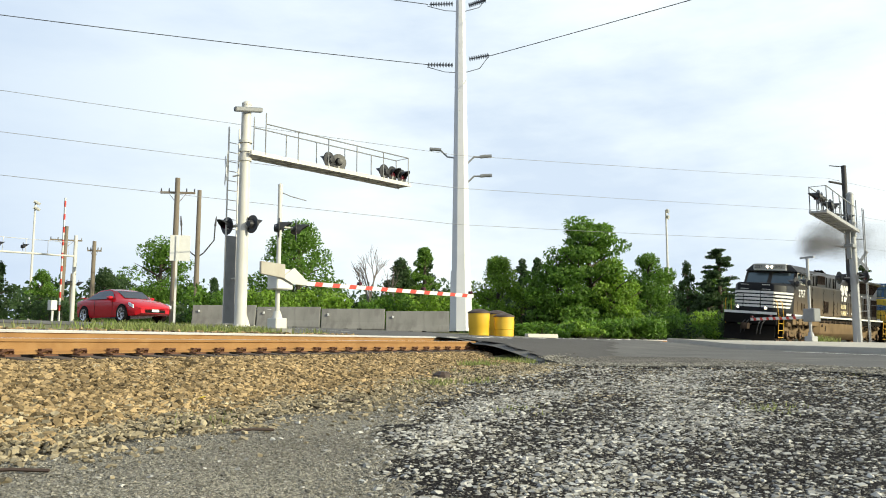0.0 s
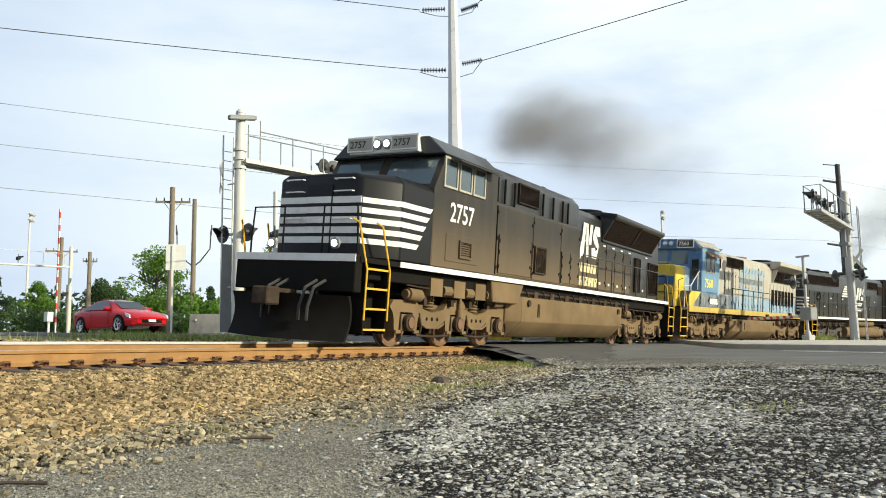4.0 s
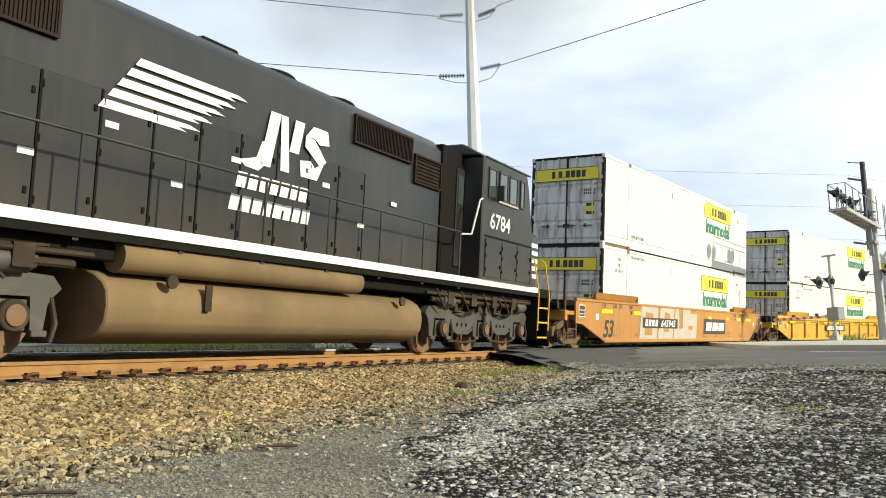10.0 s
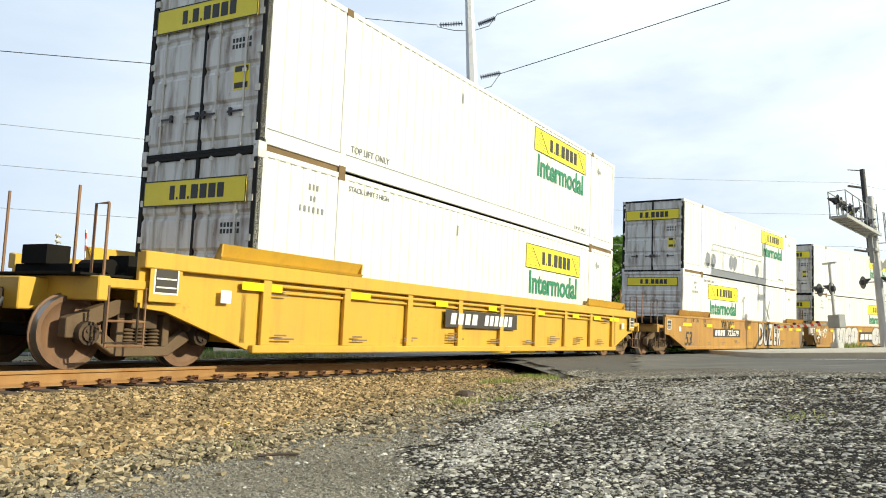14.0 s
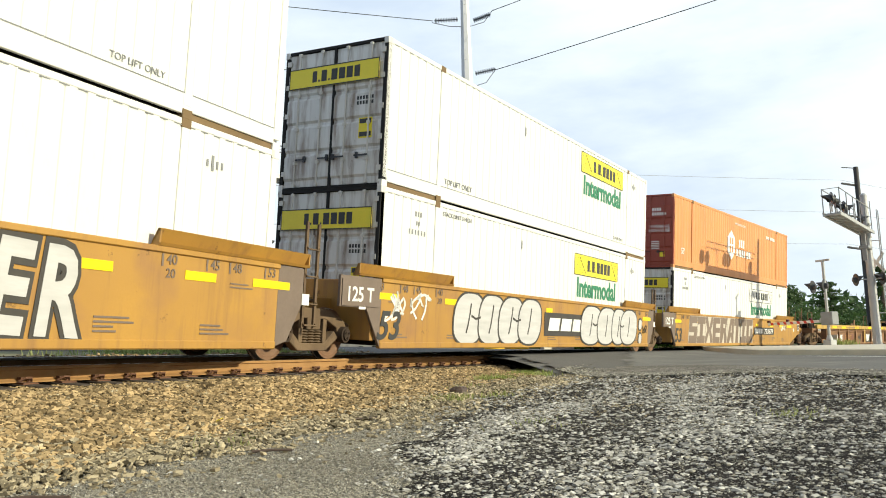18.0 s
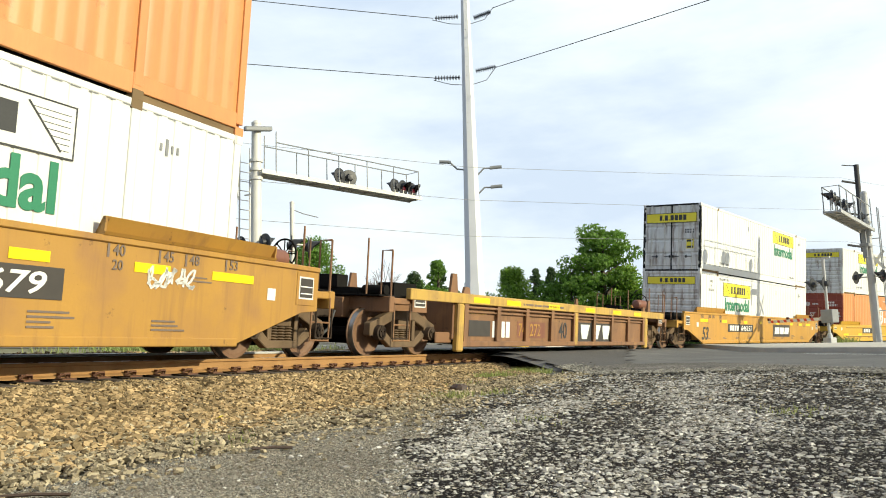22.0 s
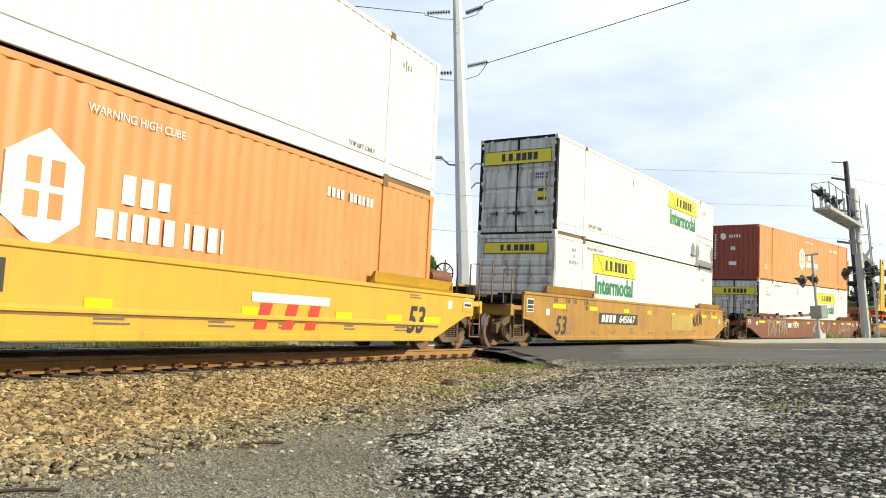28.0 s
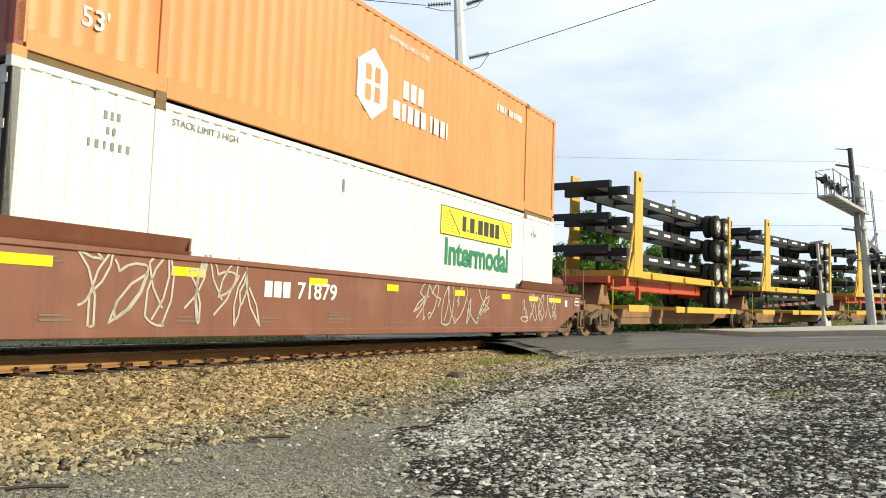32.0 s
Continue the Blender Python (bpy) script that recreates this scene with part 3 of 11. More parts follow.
def bend(t, knots):
    for (a, p), (b, q) in zip(knots, knots[1:]):
        if t <= b:
            return p + (q - p) * max(0.0, (t - a) / (b - a))
    return knots[-1][1]


FAR_RISE = [(0.9, 0.03), (3, 0.08), (5.3, 0.17), (9, 0.37), (12, 0.5), (18.5, 0.69), (30, 1.0), (45, 1.35), (80, 2.0), (3000, 3.0)]
NEAR_LEVEL = [(-60, -0.85), (4, -0.83), (9, -0.72), (13, -0.54), (30, -0.31), (45, -0.3), (300, -0.3)]
CROSS_LO, CROSS_HI = 19.9, 38.0        # where the road runs over the rails


def ground_z(x, y, road=None):
    s, v = to_sv(x, y)
    near, tilt = bend(s, NEAR_LEVEL), math.sin(CANT)
    if road is None:
        # how far into the crossing: the asphalt ramps spread to the near side
        left = bend(v, [(-9, 12.5), (-5, 13.5), (-0.8, 19.6), (6, 21.5), (12, 16)])
        road = min(1.0, max(0.0, (s - left) / 0.7)) * min(1.0, max(0.0, (39.0 - s) / 1.0))
    if v > 0.9:
        flat = bend(v, FAR_RISE)
        open_ = flat if v > 4.2 else min(flat, tilt * v - 0.22 - max(0, v - 1.6) * 0.02) if v < 2.4 else bend(v, [(2.4, tilt * 2.4 - 0.24), (4.2, bend(4.2, FAR_RISE))])
    else:
        k = min(1.0, max(0.0, (-0.9 - v) / 4.2))
        k = k * k * (3 - 2 * k)
        flat = (tilt * max(v, -0.9) - 0.015) * (1 - k) + near * k
        if v > -1.75:
            open_ = tilt * v - 0.258
        else:
            open_ = max(near, tilt * -1.75 - 0.258 - (-1.75 - v) * 0.19)
    return flat * road + open_ * (1 - road)


def rough(x, y, scale, amount):
    return noise.noise((x * scale, y * scale, 0.3)) * amount


def sheet(name, material, xs, ys, height, label, keep=None, category="ground", kind="structure"):
    nx, ny = len(xs), len(ys)
    vs = [(x, y, height(x, y)) for y in ys for x in xs]
    fs = []
    for j in range(ny - 1):
        for i in range(nx - 1):
            if keep is None or keep((xs[i] + xs[i + 1]) / 2, (ys[j] + ys[j + 1]) / 2):
                a = j * nx + i
                fs.append((a, a + 1, a + nx + 1, a + nx))
    me = bpy.data.meshes.new(name)
    me.from_pydata(vs, [], fs)
    me.polygons.foreach_set("use_smooth", [True] * len(me.polygons))
    me.materials.append(material)
    return tagged(new(name, me), label, category, "", kind)


def spread(lo, hi, near_lo, near_hi, step, grow=1.35):
    out, t = [], near_lo
    while t < near_hi:
        out.append(t)
        t += step
    a, d = near_lo, step
    while a > lo:
        d *= grow
        a -= d
        out.insert(0, a)
    a, d = out[-1], step
    while a < hi:
        d *= grow
        a += d
        out.append(a)
    return out


# ---- ground, lot, ballast, road ----
sheet("ground", GRASS_GROUND, spread(-2500, 2500, -30, 90, 1.5), spread(-2500, 2500, -30, 80, 1.5),
      lambda x, y: ground_z(x, y) - 0.06 - (0.12 if abs(to_sv(x, y)[1]) < 5 else 0), "flat grassy earth reaching to the horizon")


def lot_edge(y):
    return bend(y, [(-12, 9.0), (-1.1, 12.1), (0.9, 14.0), (3.2, 13.6), (4.2, 15.2), (6.5, 18.2), (8.0, 19.8)])


def lot_height(x, y):
    s, v = to_sv(x, y)
    k = min(1.0, max(0.0, (-4.0 - v) / 0.9))
    return ground_z(x, y, None if x > lot_edge(y) - 1.5 else 0.0) - 0.05 + k * (0.054 + rough(x, y, 0.9, 0.035) + rough(x, y, 4, 0.012) + 0.03 * min(1.0, max(0.0, (x - lot_edge(y) + 0.9) / 0.8)))


sheet("gravel_lot", GRAVEL, [i * 0.15 - 7 for i in range(190)], [i * 0.15 - 12 for i in range(140)],
      lot_height, "rutted lot of worn asphalt and grey gravel", lambda x, y: x < lot_edge(y) + 0.35 and to_sv(x, y)[1] < -3.2)


def dark_edge(x):
    """Where the worn black asphalt begins, for each x: it lies below this y."""
    return bend(x, [(1, 0.3), (2.5, 1.1), (3.4, 1.6), (4.5, 2.2), (6.2, 3.1), (9, 3.8), (12, 4.1), (15, 4.3)]) + rough(x, 3.0, 1.3, 0.35)


sheet("worn_asphalt", LOT_DARK, [i * 0.1 - 1 for i in range(165)], [i * 0.1 - 12 for i in range(175)],
      lambda x, y: lot_height(x, y) + 0.006, "broken black asphalt under loose gravel",
      lambda x, y: x < lot_edge(y) + 0.2 and y < dark_edge(x) + rough(x, y, 3.0, 0.3) + rough(y, x, 9.0, 0.16) and to_sv(x, y)[1] < -4.2)


def ballast_keep(x, y):
    s, v = to_sv(x, y)
    return -4.9 < v < 4.4 and (s < CROSS_LO - 0.2 + (0.9 if v > 0 else bend(v, [(-5, -6.5), (-0.8, 0)])) or s > CROSS_HI + 0.5)


me = bpy.data.meshes.new("ballast")
vs, fs = [], []
s_steps = [i * 0.5 - 40 for i in range(280)]
v_steps = [-4.9 + i * 0.31 for i in range(31)]
for s in s_steps:
    for v in v_steps:
        x, y = plan(s, v)
        vs.append((x, y, ground_z(x, y, 0.0) + 0.012 - (0.06 if v < -4.5 else 0) + rough(x, y, 5, 0.03)))
for i in range(len(s_steps) - 1):
    for j in range(len(v_steps) - 1):
        x, y = plan(s_steps[i] + 0.25, v_steps[j] + 0.15)
        if ballast_keep(x, y):
            a = i * len(v_steps) + j
            fs.append((a, a + len(v_steps), a + len(v_steps) + 1, a + 1))
me.from_pydata(vs, [], fs)
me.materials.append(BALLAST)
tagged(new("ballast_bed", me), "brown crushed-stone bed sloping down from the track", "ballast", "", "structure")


def road_left(y):
    """Edge of the asphalt on the left of the crossing, for each y."""
    return bend(y, [(-40, 6.0), (-12, 8.7), (-1.1, 11.9), (0.9, 13.8), (3.2, 13.3), (4.2, 14.9), (6.5, 18.0), (8.2, 19.7), (11, 21.3), (14, 20.5), (17, 19.5), (20, 16.0), (26, 8), (40, -10), (60, -40), (130, -140)])


def road_right(y):
    return bend(y, [(-40, 8.0), (-12, 14.0), (-5, 18.0), (-2.1, 22.9), (1.4, 28.9), (4.6, 36.2), (7.5, 37.5), (9.2, 35.2), (12, 33.6), (13.5, 33.4), (20.8, 30.3), (26, 31), (40, 34), (60, 36), (130, 40)])


ROAD_Y = [-40 + i * 0.5 for i in range(64)] + [-8 + i * 0.2 for i in range(170)] + [26 + i * 1.5 for i in range(60)]
vs, fs, m = [], [], 44
for y in ROAD_Y:
    a, b = road_left(y), road_right(y)
    for i in range(m):
        x = a + (b - a) * i / (m - 1)
        s, v = to_sv(x, y)
        z = ground_z(x, y, 1.0) + (0.03 if 0 < i < m - 1 else -0.04)
        if abs(v) < 0.92:
            z = math.sin(CANT) * v + 0.002
            if 0.62 < abs(v) < 0.72:
                z -= 0.05
        vs.append((x, y, z + rough(x, y, 0.4, 0.01)))
for j in range(len(ROAD_Y) - 1):
    for i in range(m - 1):
        a = j * m + i
        fs.append((a, a + 1, a + m + 1, a + m))
me = bpy.data.meshes.new("road")
me.from_pydata(vs, [], fs)
me.polygons.foreach_set("use_smooth", [True] * len(me.polygons))
me.materials.append(ASPHALT)
tagged(new("road", me), "grey asphalt road running over the level crossing", "road", "", "structure")

def within(x, y, poly):
    """Whether a point lies in a polygon, with a frayed edge."""
    x, y, inside = x + rough(x, y, 1.7, 0.35), y + rough(y, x, 1.9, 0.35), False
    for (ax, ay), (bx, by) in zip(poly, poly[1:] + poly[:1]):
        if (ay > y) != (by > y) and x < ax + (bx - ax) * (y - ay) / (by - ay):
            inside = not inside
    return inside


def road_patch(name, material, poly, lift, label):
    xs, ys = [p[0] for p in poly], [p[1] for p in poly]
    nx, ny = int((max(xs) - min(xs) + 1) / 0.12), int((max(ys) - min(ys) + 1) / 0.12)
    sheet(name, material, [min(xs) - 0.5 + 0.12 * i for i in range(nx)], [min(ys) - 0.5 + 0.12 * i for i in range(ny)],
          lambda x, y: ground_z(x, y, 1.0) + 0.03 + rough(x, y, 0.4, 0.01) + lift, label, lambda x, y: within(x, y, poly) and x > road_left(y) + 0.25, "road")


road_patch("asphalt_ramp", ASPHALT_NEW, [(14.8, 3.6), (15.4, 4.4), (18.6, 6.8), (20.2, 8.2), (26.5, 7.6), (30.5, 6.6), (26.0, 5.2), (19.5, 4.0), (17.0, 3.4)], 0.012, "dark patched asphalt ramp up to the rails")
road_patch("dusty_apron", APRON, [(11.9, -1.6), (13.6, 0.9), (13.2, 3.0), (15.2, 4.0), (18.0, 3.9), (19.0, 2.6), (17.0, 0.9), (14.6, -0.6)], 0.018, "dusty gravel-strewn asphalt where the lot meets the road")

# ---- rails, ties, fastenings ----
RAIL_OUT = [(-0.076, -0.185), (0.076, -0.185), (0.076, -0.172), (0.012, -0.15), (0.009, -0.05), (0.036, -0.038), (0.037, -0.008),
            (0.03, 0.0), (-0.03, 0.0), (-0.037, -0.008), (-0.036, -0.038), (-0.009, -0.05), (-0.012, -0.15), (-0.076, -0.172)]


def rail(v0, lo, hi):
    vs, fs, n = [], [], len(RAIL_OUT)
    steps = [lo + (hi - lo) * i / 120 for i in range(121)]
    for s in steps:
        vs.extend([tuple(on_track(s, v0 + a, b)) for a, b in RAIL_OUT])
    for j in range(120):
        for i in range(n):
            a, b = j * n + i, j * n + (i + 1) % n
            fs.append((a, b, b + n, a + n))
    me = bpy.data.meshes.new("rail")
    me.from_pydata(vs, [], fs)
    bm = bmesh.new()
    bm.from_mesh(me)
    bmesh.ops.recalc_face_normals(bm, faces=bm.faces[:])
    bm.to_mesh(me)
    bm.free()
    me.materials.append(RAIL_RUST)
    me.materials.append(RAIL_SHINE)
    me.materials.append(RAIL_GLINT)
    for p in me.polygons:
        if p.index % n == 7:
            p.material_index = 1
        # the far rail's gauge face carries the painted glint
        elif v0 > 0 and p.index % n in (8, 9):
            p.material_index = 2
    return me


track = thing("railway_track", "rusty steel rails spiked to wooden ties", "railway track", "", "structure")
for v0 in (-0.753, 0.753):
    part("rail", rail(v0, -60, 130), RAIL_RUST, track)
tie_mesh = Shape().box(-0.11, 0.11, -1.3, 1.3, -0.37, -0.195).mesh("tie", TIE_WOOD, 0.012, False)
clip_shape = Shape().box(-0.1, 0.1, -0.21, 0.21, -0.197, -0.179)
for sx in (-0.05, 0.05):
    clip_shape.cyl((sx, -0.095, -0.185), (sx, -0.105, -0.125), 0.018, 6)
    clip_shape.box(sx - 0.024, sx + 0.024, -0.125, -0.06, -0.15, -0.12)
clip_shape.tube([(-0.08, -0.1, -0.165), (-0.035, -0.15, -0.125), (0.035, -0.15, -0.125), (0.08, -0.1, -0.165)], 0.016, 5)
clip_mesh = clip_shape.mesh("tie_plate", CLIP_RUST, 0, False)
for i in range(-30, 60):
    s = 6.62 + i * 0.508
    if CROSS_LO + 0.3 < s < CROSS_HI:
        continue
    x, y, th = line(s)
    ob = new("tie", tie_mesh)
    ob.parent = track
    ob.matrix_basis = track_pose(s)
    if i < 28:
        for v0, turn in ((-0.753, 0), (0.753, math.pi)):
            ob = new("tie_plate", clip_mesh)
            ob.parent = track
            ob.matrix_basis = track_pose(s) @ pose(0, v0, 0, 0, 0, math.degrees(turn))


# ---- kerbs, lines and crossing pieces ----
def strip(name, pts, w, h, material, label, category, lift=0.0, road=1.0):
    """A low solid strip along points in plan, resting on the ground."""
    vs, fs = [], []
    for i, (x, y) in enumerate(pts):
        a, b = pts[max(0, i - 1)], pts[min(len(pts) - 1, i + 1)]
        d = Vector((b[0] - a[0], b[1] - a[1])).normalized()
        z = ground_z(x, y, road) + 0.03
        for sx, zz in ((-1, -0.15), (-1, h), (1, h), (1, -0.15)):
            vs.append((x - d.y * w / 2 * sx, y + d.x * w / 2 * sx, z + zz + lift))
    n = len(pts)
    for i in range(n - 1):
        for k in range(4):
            a, b = i * 4 + k, i * 4 + (k + 1) % 4
            fs.append((a, b, b + 4, a + 4))
    fs += [(0, 1, 2, 3), (4 * n - 1, 4 * n - 2, 4 * n - 3, 4 * n - 4)]
    sh = Shape()
    sh.v, sh.f = vs, fs
    return tagged(new(name, sh.mesh(name, material, 0, False)), label, category, "", "structure")


def along(knots, step):
    out = []
    for (a, b) in zip(knots, knots[1:]):
        n = max(1, int(math.dist(a, b) / step))
        out += [(a[0] + (b[0] - a[0]) * i / n, a[1] + (b[1] - a[1]) * i / n) for i in range(n)]
    return out + [knots[-1]]


KERB_LINE = [(36.4, 4.9), (35.2, 4.0), (28.9, 1.35), (22.9, -2.1), (18.0, -5.2), (12, -12)]
kerb_pieces = along(KERB_LINE, 3.0)
kerb = thing("kerb", "weathered pale concrete kerb along the road", "kerb", "", "structure")
for a, b in zip(kerb_pieces, kerb_pieces[1:]):
    d = Vector((b[0] - a[0], b[1] - a[1]))
    ln = d.length
    za, zb = ground_z(*a, 1.0) + 0.03, ground_z(*b, 1.0) + 0.03
    an = math.degrees(math.atan2(d.y, d.x))
    ob = part("kerb_stone", Shape().prism([(-0.09, -0.2), (0.09, -0.2), (0.09, 0.12), (0.06, 0.15), (-0.09, 0.15)], "x", 0.008, ln - 0.008), KERB, kerb, "", 0.008)
    ob.matrix_basis = pose(a[0], a[1], za, 0, -math.degrees(math.atan2(zb - za, ln)), an)

# raised island behind the kerb
isl = [(36.4, 5.0), (35.2, 4.1), (28.9, 1.45), (22.9, -2.0), (18.0, -5.1), (24, -9), (40, -9), (60, -8), (60, -4.8), (48, -0.8), (42, 1.6)]
sh = Shape()
n = len(isl)
sh.v = [(x, y, ground_z(x, y, 1.0) + 0.165) for x, y in isl] + [(x, y, ground_z(x, y, 1.0) - 0.3) for x, y in isl]
sh.f = [tuple(range(n))] + [(i, n + i, n + (i + 1) % n, (i + 1) % n) for i in range(n)]
tagged(new("traffic_island", sh.mesh("traffic_island", KERB, 0, False)), "raised pale concrete island beside the track", "pavement", "", "structure")

for knots, w, nm in (([(30.5, 0.9), (17.0, -8.0)], 0.14, "lane_line"), ([(24.4, 0.2), (15.5, -5.4)], 0.14, "lane_line"), ([(26.5, 10.6), (32.8, 9.3)], 0.3, "stop_line"),
                     ([(20.6, 16.5), (22.5, 26.0)], 0.14, "lane_line"), ([(24.5, 14.0), (27.5, 30.0)], 0.14, "lane_line")):
    pts = along(knots, 0.6)
    vs, fs = [], []
    for i, (x, y) in enumerate(pts):
        a, b = pts[max(0, i - 1)], pts[min(len(pts) - 1, i + 1)]
        d = Vector((b[0] - a[0], b[1] - a[1])).normalized()
        for s in (-1, 1):
            px, py = x - d.y * w / 2 * s, y + d.x * w / 2 * s
            vs.append((px, py, ground_z(px, py, 1.0) + 0.045))
    fs = [(2 * i, 2 * i + 1, 2 * i + 3, 2 * i + 2) for i in range(len(pts) - 1)]
    me = bpy.data.meshes.new(nm)
    me.from_pydata(vs, [], fs)
    me.materials.append(LINE_WHITE)
    tagged(new(nm, me), "worn white painted road line", "road line", "", "structure")


# ---- signals at the crossing ----
def aim(p, q):
    """Pose at p with x towards q, level."""
    return pose(p[0], p[1], p[2], 0, 0, math.degrees(math.atan2(q[1] - p[1], q[0] - p[0])))


def flasher(parent, x, y, z, turn, tilt=0.0):
    """One flashing lamp: round backing, visor, lens; the lens faces local +y turned by turn."""
    m = pose(x, y, z, tilt, 0, turn)
    b = Shape().lathe([(0.02, -0.03), (0.29, -0.02), (0.3, 0.0), (0.29, 0.012), (0.02, 0.012)], (0, 0, 0), "y", 22)
    b.lathe([(0.02, -0.16), (0.1, -0.15), (0.15, -0.02), (0.02, -0.02)], (0, 0, 0), "y", 14)
    lamp = part("flashing_light", b, DARK_STEEL, parent, "black round flashing-light unit")
    lamp.matrix_basis = m
    part("lens", Shape().lathe([(0.005, 0.03), (0.1, 0.028), (0.15, 0.013), (0.005, 0.013)], (0, 0, 0), "y", 16), LENS_RED, lamp, "unlit dark red lens")
    v = Shape()
    ring = [math.radians(-25 + k * 230 / 12) for k in range(13)]
    deep = [0.12 + 0.26 * max(0.0, math.sin(a)) for a in ring]
    for r in (0.17, 0.185):
        v.v += [(r * math.cos(a), 0.0, r * math.sin(a)) for a in ring] + [(r * math.cos(a), d, r * math.sin(a)) for a, d in zip(ring, deep)]
    for k in range(12):
        v.f += [(k, k + 1, 13 + k + 1, 13 + k), (26 + k, 39 + k, 39 + k + 1, 26 + k + 1), (13 + k, 13 + k + 1, 39 + k + 1, 39 + k)]
    part("visor", v, DARK_STEEL, lamp)


def cantilever(base, height, arm_z, end, label, ladder_at, lamps, hw=0.32, guard=True, steel=GALV):
    """Tubular mast with a walkway arm, railings, ladder and flashing lights; x of its space points along the arm."""
    T = thing("cantilever_signal", label, "crossing signal", "crossing signals", at=aim(base, end))
    ln = math.hypot(end[0] - base[0], end[1] - base[1])
    m = Shape().cyl((0, 0, 0), (0, 0, height), 0.2, 20, 0.155)
    part("mast", m, steel, T, "pale galvanised steel mast")
    part("mast_cap", Shape().lathe([(0.02, 0.1), (0.1, 0.07), (0.165, 0.0), (0.165, -0.06), (0.02, -0.06)], (0, 0, height), "z", 16), steel, T)
    bp = Shape().box(-0.42, 0.42, -0.42, 0.42, 0.0, 0.05)
    for a in range(4):
        an = math.radians(45 + 90 * a)
        bp.prism([(0.17, 0.05), (0.38, 0.05), (0.17, 0.6)], "y", -0.01, 0.01) if a == 0 else None
        bp.cyl((0.45 * math.cos(an), 0.45 * math.sin(an), 0.0), (0.45 * math.cos(an), 0.45 * math.sin(an), 0.1), 0.03, 6)
    part("base_plate", bp, steel, T)
    part("foundation", Shape().cyl((0, 0, -0.4), (0, 0, 0.0), 0.6, 16), CONCRETE, T)
    for k in range(3):
        part("mast_band", Shape().cyl((0, 0, arm_z - 0.25 + 0.3 * k), (0, 0, arm_z - 0.15 + 0.3 * k), 0.21, 20), steel, T)
    a = Shape()
    for y in (-hw, hw):
        a.box(0.0, ln, y - 0.035, y + 0.035, arm_z - 0.07, arm_z + 0.07)
    n = int(ln / 0.6)
    for i in range(n + 1):
        x = 0.2 + (ln - 0.25) * i / n
        a.box(x - 0.025, x + 0.025, 0.03 - hw, hw - 0.03, arm_z - 0.05, arm_z - 0.005)
        if i < n:
            x2 = 0.2 + (ln - 0.25) * (i + 1) / n
            a.tube([(x, 0.03 - hw if i % 2 else hw - 0.03, arm_z - 0.03), (x2, hw - 0.03 if i % 2 else 0.03 - hw, arm_z - 0.03)], 0.015, 5)
    arm = part("arm", a, steel, T, "horizontal truss arm")
    part("walk_grating", Shape().box(0.3, ln - 0.05, 0.05 - hw, hw - 0.05, arm_z + 0.0, arm_z + 0.03), steel, arm, smooth=False)
    for y in (-hw - 0.02, hw + 0.02):
        posts = [0.55 + (ln - 0.7) * i / 5 for i in range(6)]
        for x in posts:
            part("railing_post", Shape().cyl((x, y, arm_z), (x, y, arm_z + (1.42 if x == posts[0] else 1.05)), 0.021, 6), GREY_METAL, T)
        part("railing", Shape().tube([(posts[0], y, arm_z + 1.05), (posts[-1], y, arm_z + 1.05)], 0.021, 6), GREY_METAL, T)
    part("end_chain", Shape().tube([(posts[-1], -hw, arm_z + 1.05), (posts[-1], hw, arm_z + 1.05)], 0.015, 5), steel, T)
    # ladder with rungs
    lx, ly = ladder_at
    for d in (-0.2, 0.2):
        part("ladder_rail", Shape().box(lx - 0.02 + d * (1 if abs(ly) > abs(lx) else 0), lx + 0.02 + d * (1 if abs(ly) > abs(lx) else 0),
                                        ly - 0.02 + d * (0 if abs(ly) > abs(lx) else 1), ly + 0.02 + d * (0 if abs(ly) > abs(lx) else 1), 0.1, height - 0.75), steel, T)
    for i in range(int((height - 1.0) / 0.32)):
        z = 0.35 + i * 0.32
        p, q = ((lx - 0.2, ly, z), (lx + 0.2, ly, z)) if abs(ly) > abs(lx) else ((lx, ly - 0.2, z), (lx, ly + 0.2, z))
        part("rung", Shape().cyl(p, q, 0.014, 6), steel, T)
    for z in (1.6, 3.3, 5.0):
        part("ladder_bracket", Shape().tube([(0, 0, z), (lx, ly, z)], 0.025, 6), steel, T)
    if guard:
        part("ladder_guard", Shape().box(lx - 0.24, lx + 0.24, ly - 0.26, ly + 0.26, 0.15, 3.0) if False else
         (Shape().box(lx - 0.25, lx + 0.25, ly - 0.07, ly - 0.05, 0.15, 3.0) if abs(ly) > abs(lx) else Shape().box(lx - 0.07, lx - 0.05, ly - 0.25, ly + 0.25, 0.15, 3.0)), GREY_METAL, T, "grey anti-climb plate on the ladder")
    for x, y, z, turn in lamps:
        flasher(T, x, y, z, turn)
        part("lamp_stem", Shape().tube([(x, y, arm_z), (x, y, z)] if z > arm_z else [(0, 0, z), (x, y, z)], 0.03, 6), steel, T)
    return T


LM, LE = (21.44, 16.25), (28.46, 13.84)
z0 = ground_z(LM[0], LM[1], 1.0) + 0.03
up = 0.6 - z0
T = cantilever((LM[0], LM[1], z0), 7.15 + up, 5.46 + up, LE, "pale steel cantilever signal mast with a railed arm over the road", (-0.1, 0.52),
               [(3.55, 0.0, 5.86 + up, 8), (4.0, 0.0, 5.86 + up, -20), (6.3, 0.0, 5.86 + up, 8), (6.75, 0.0, 5.86 + up, 188), (7.25, 0.0, 5.82 + up, 188), (-0.2, 0.62, 3.1 + up, 95), (0.1, -0.35, 3.1 + up, -85)])
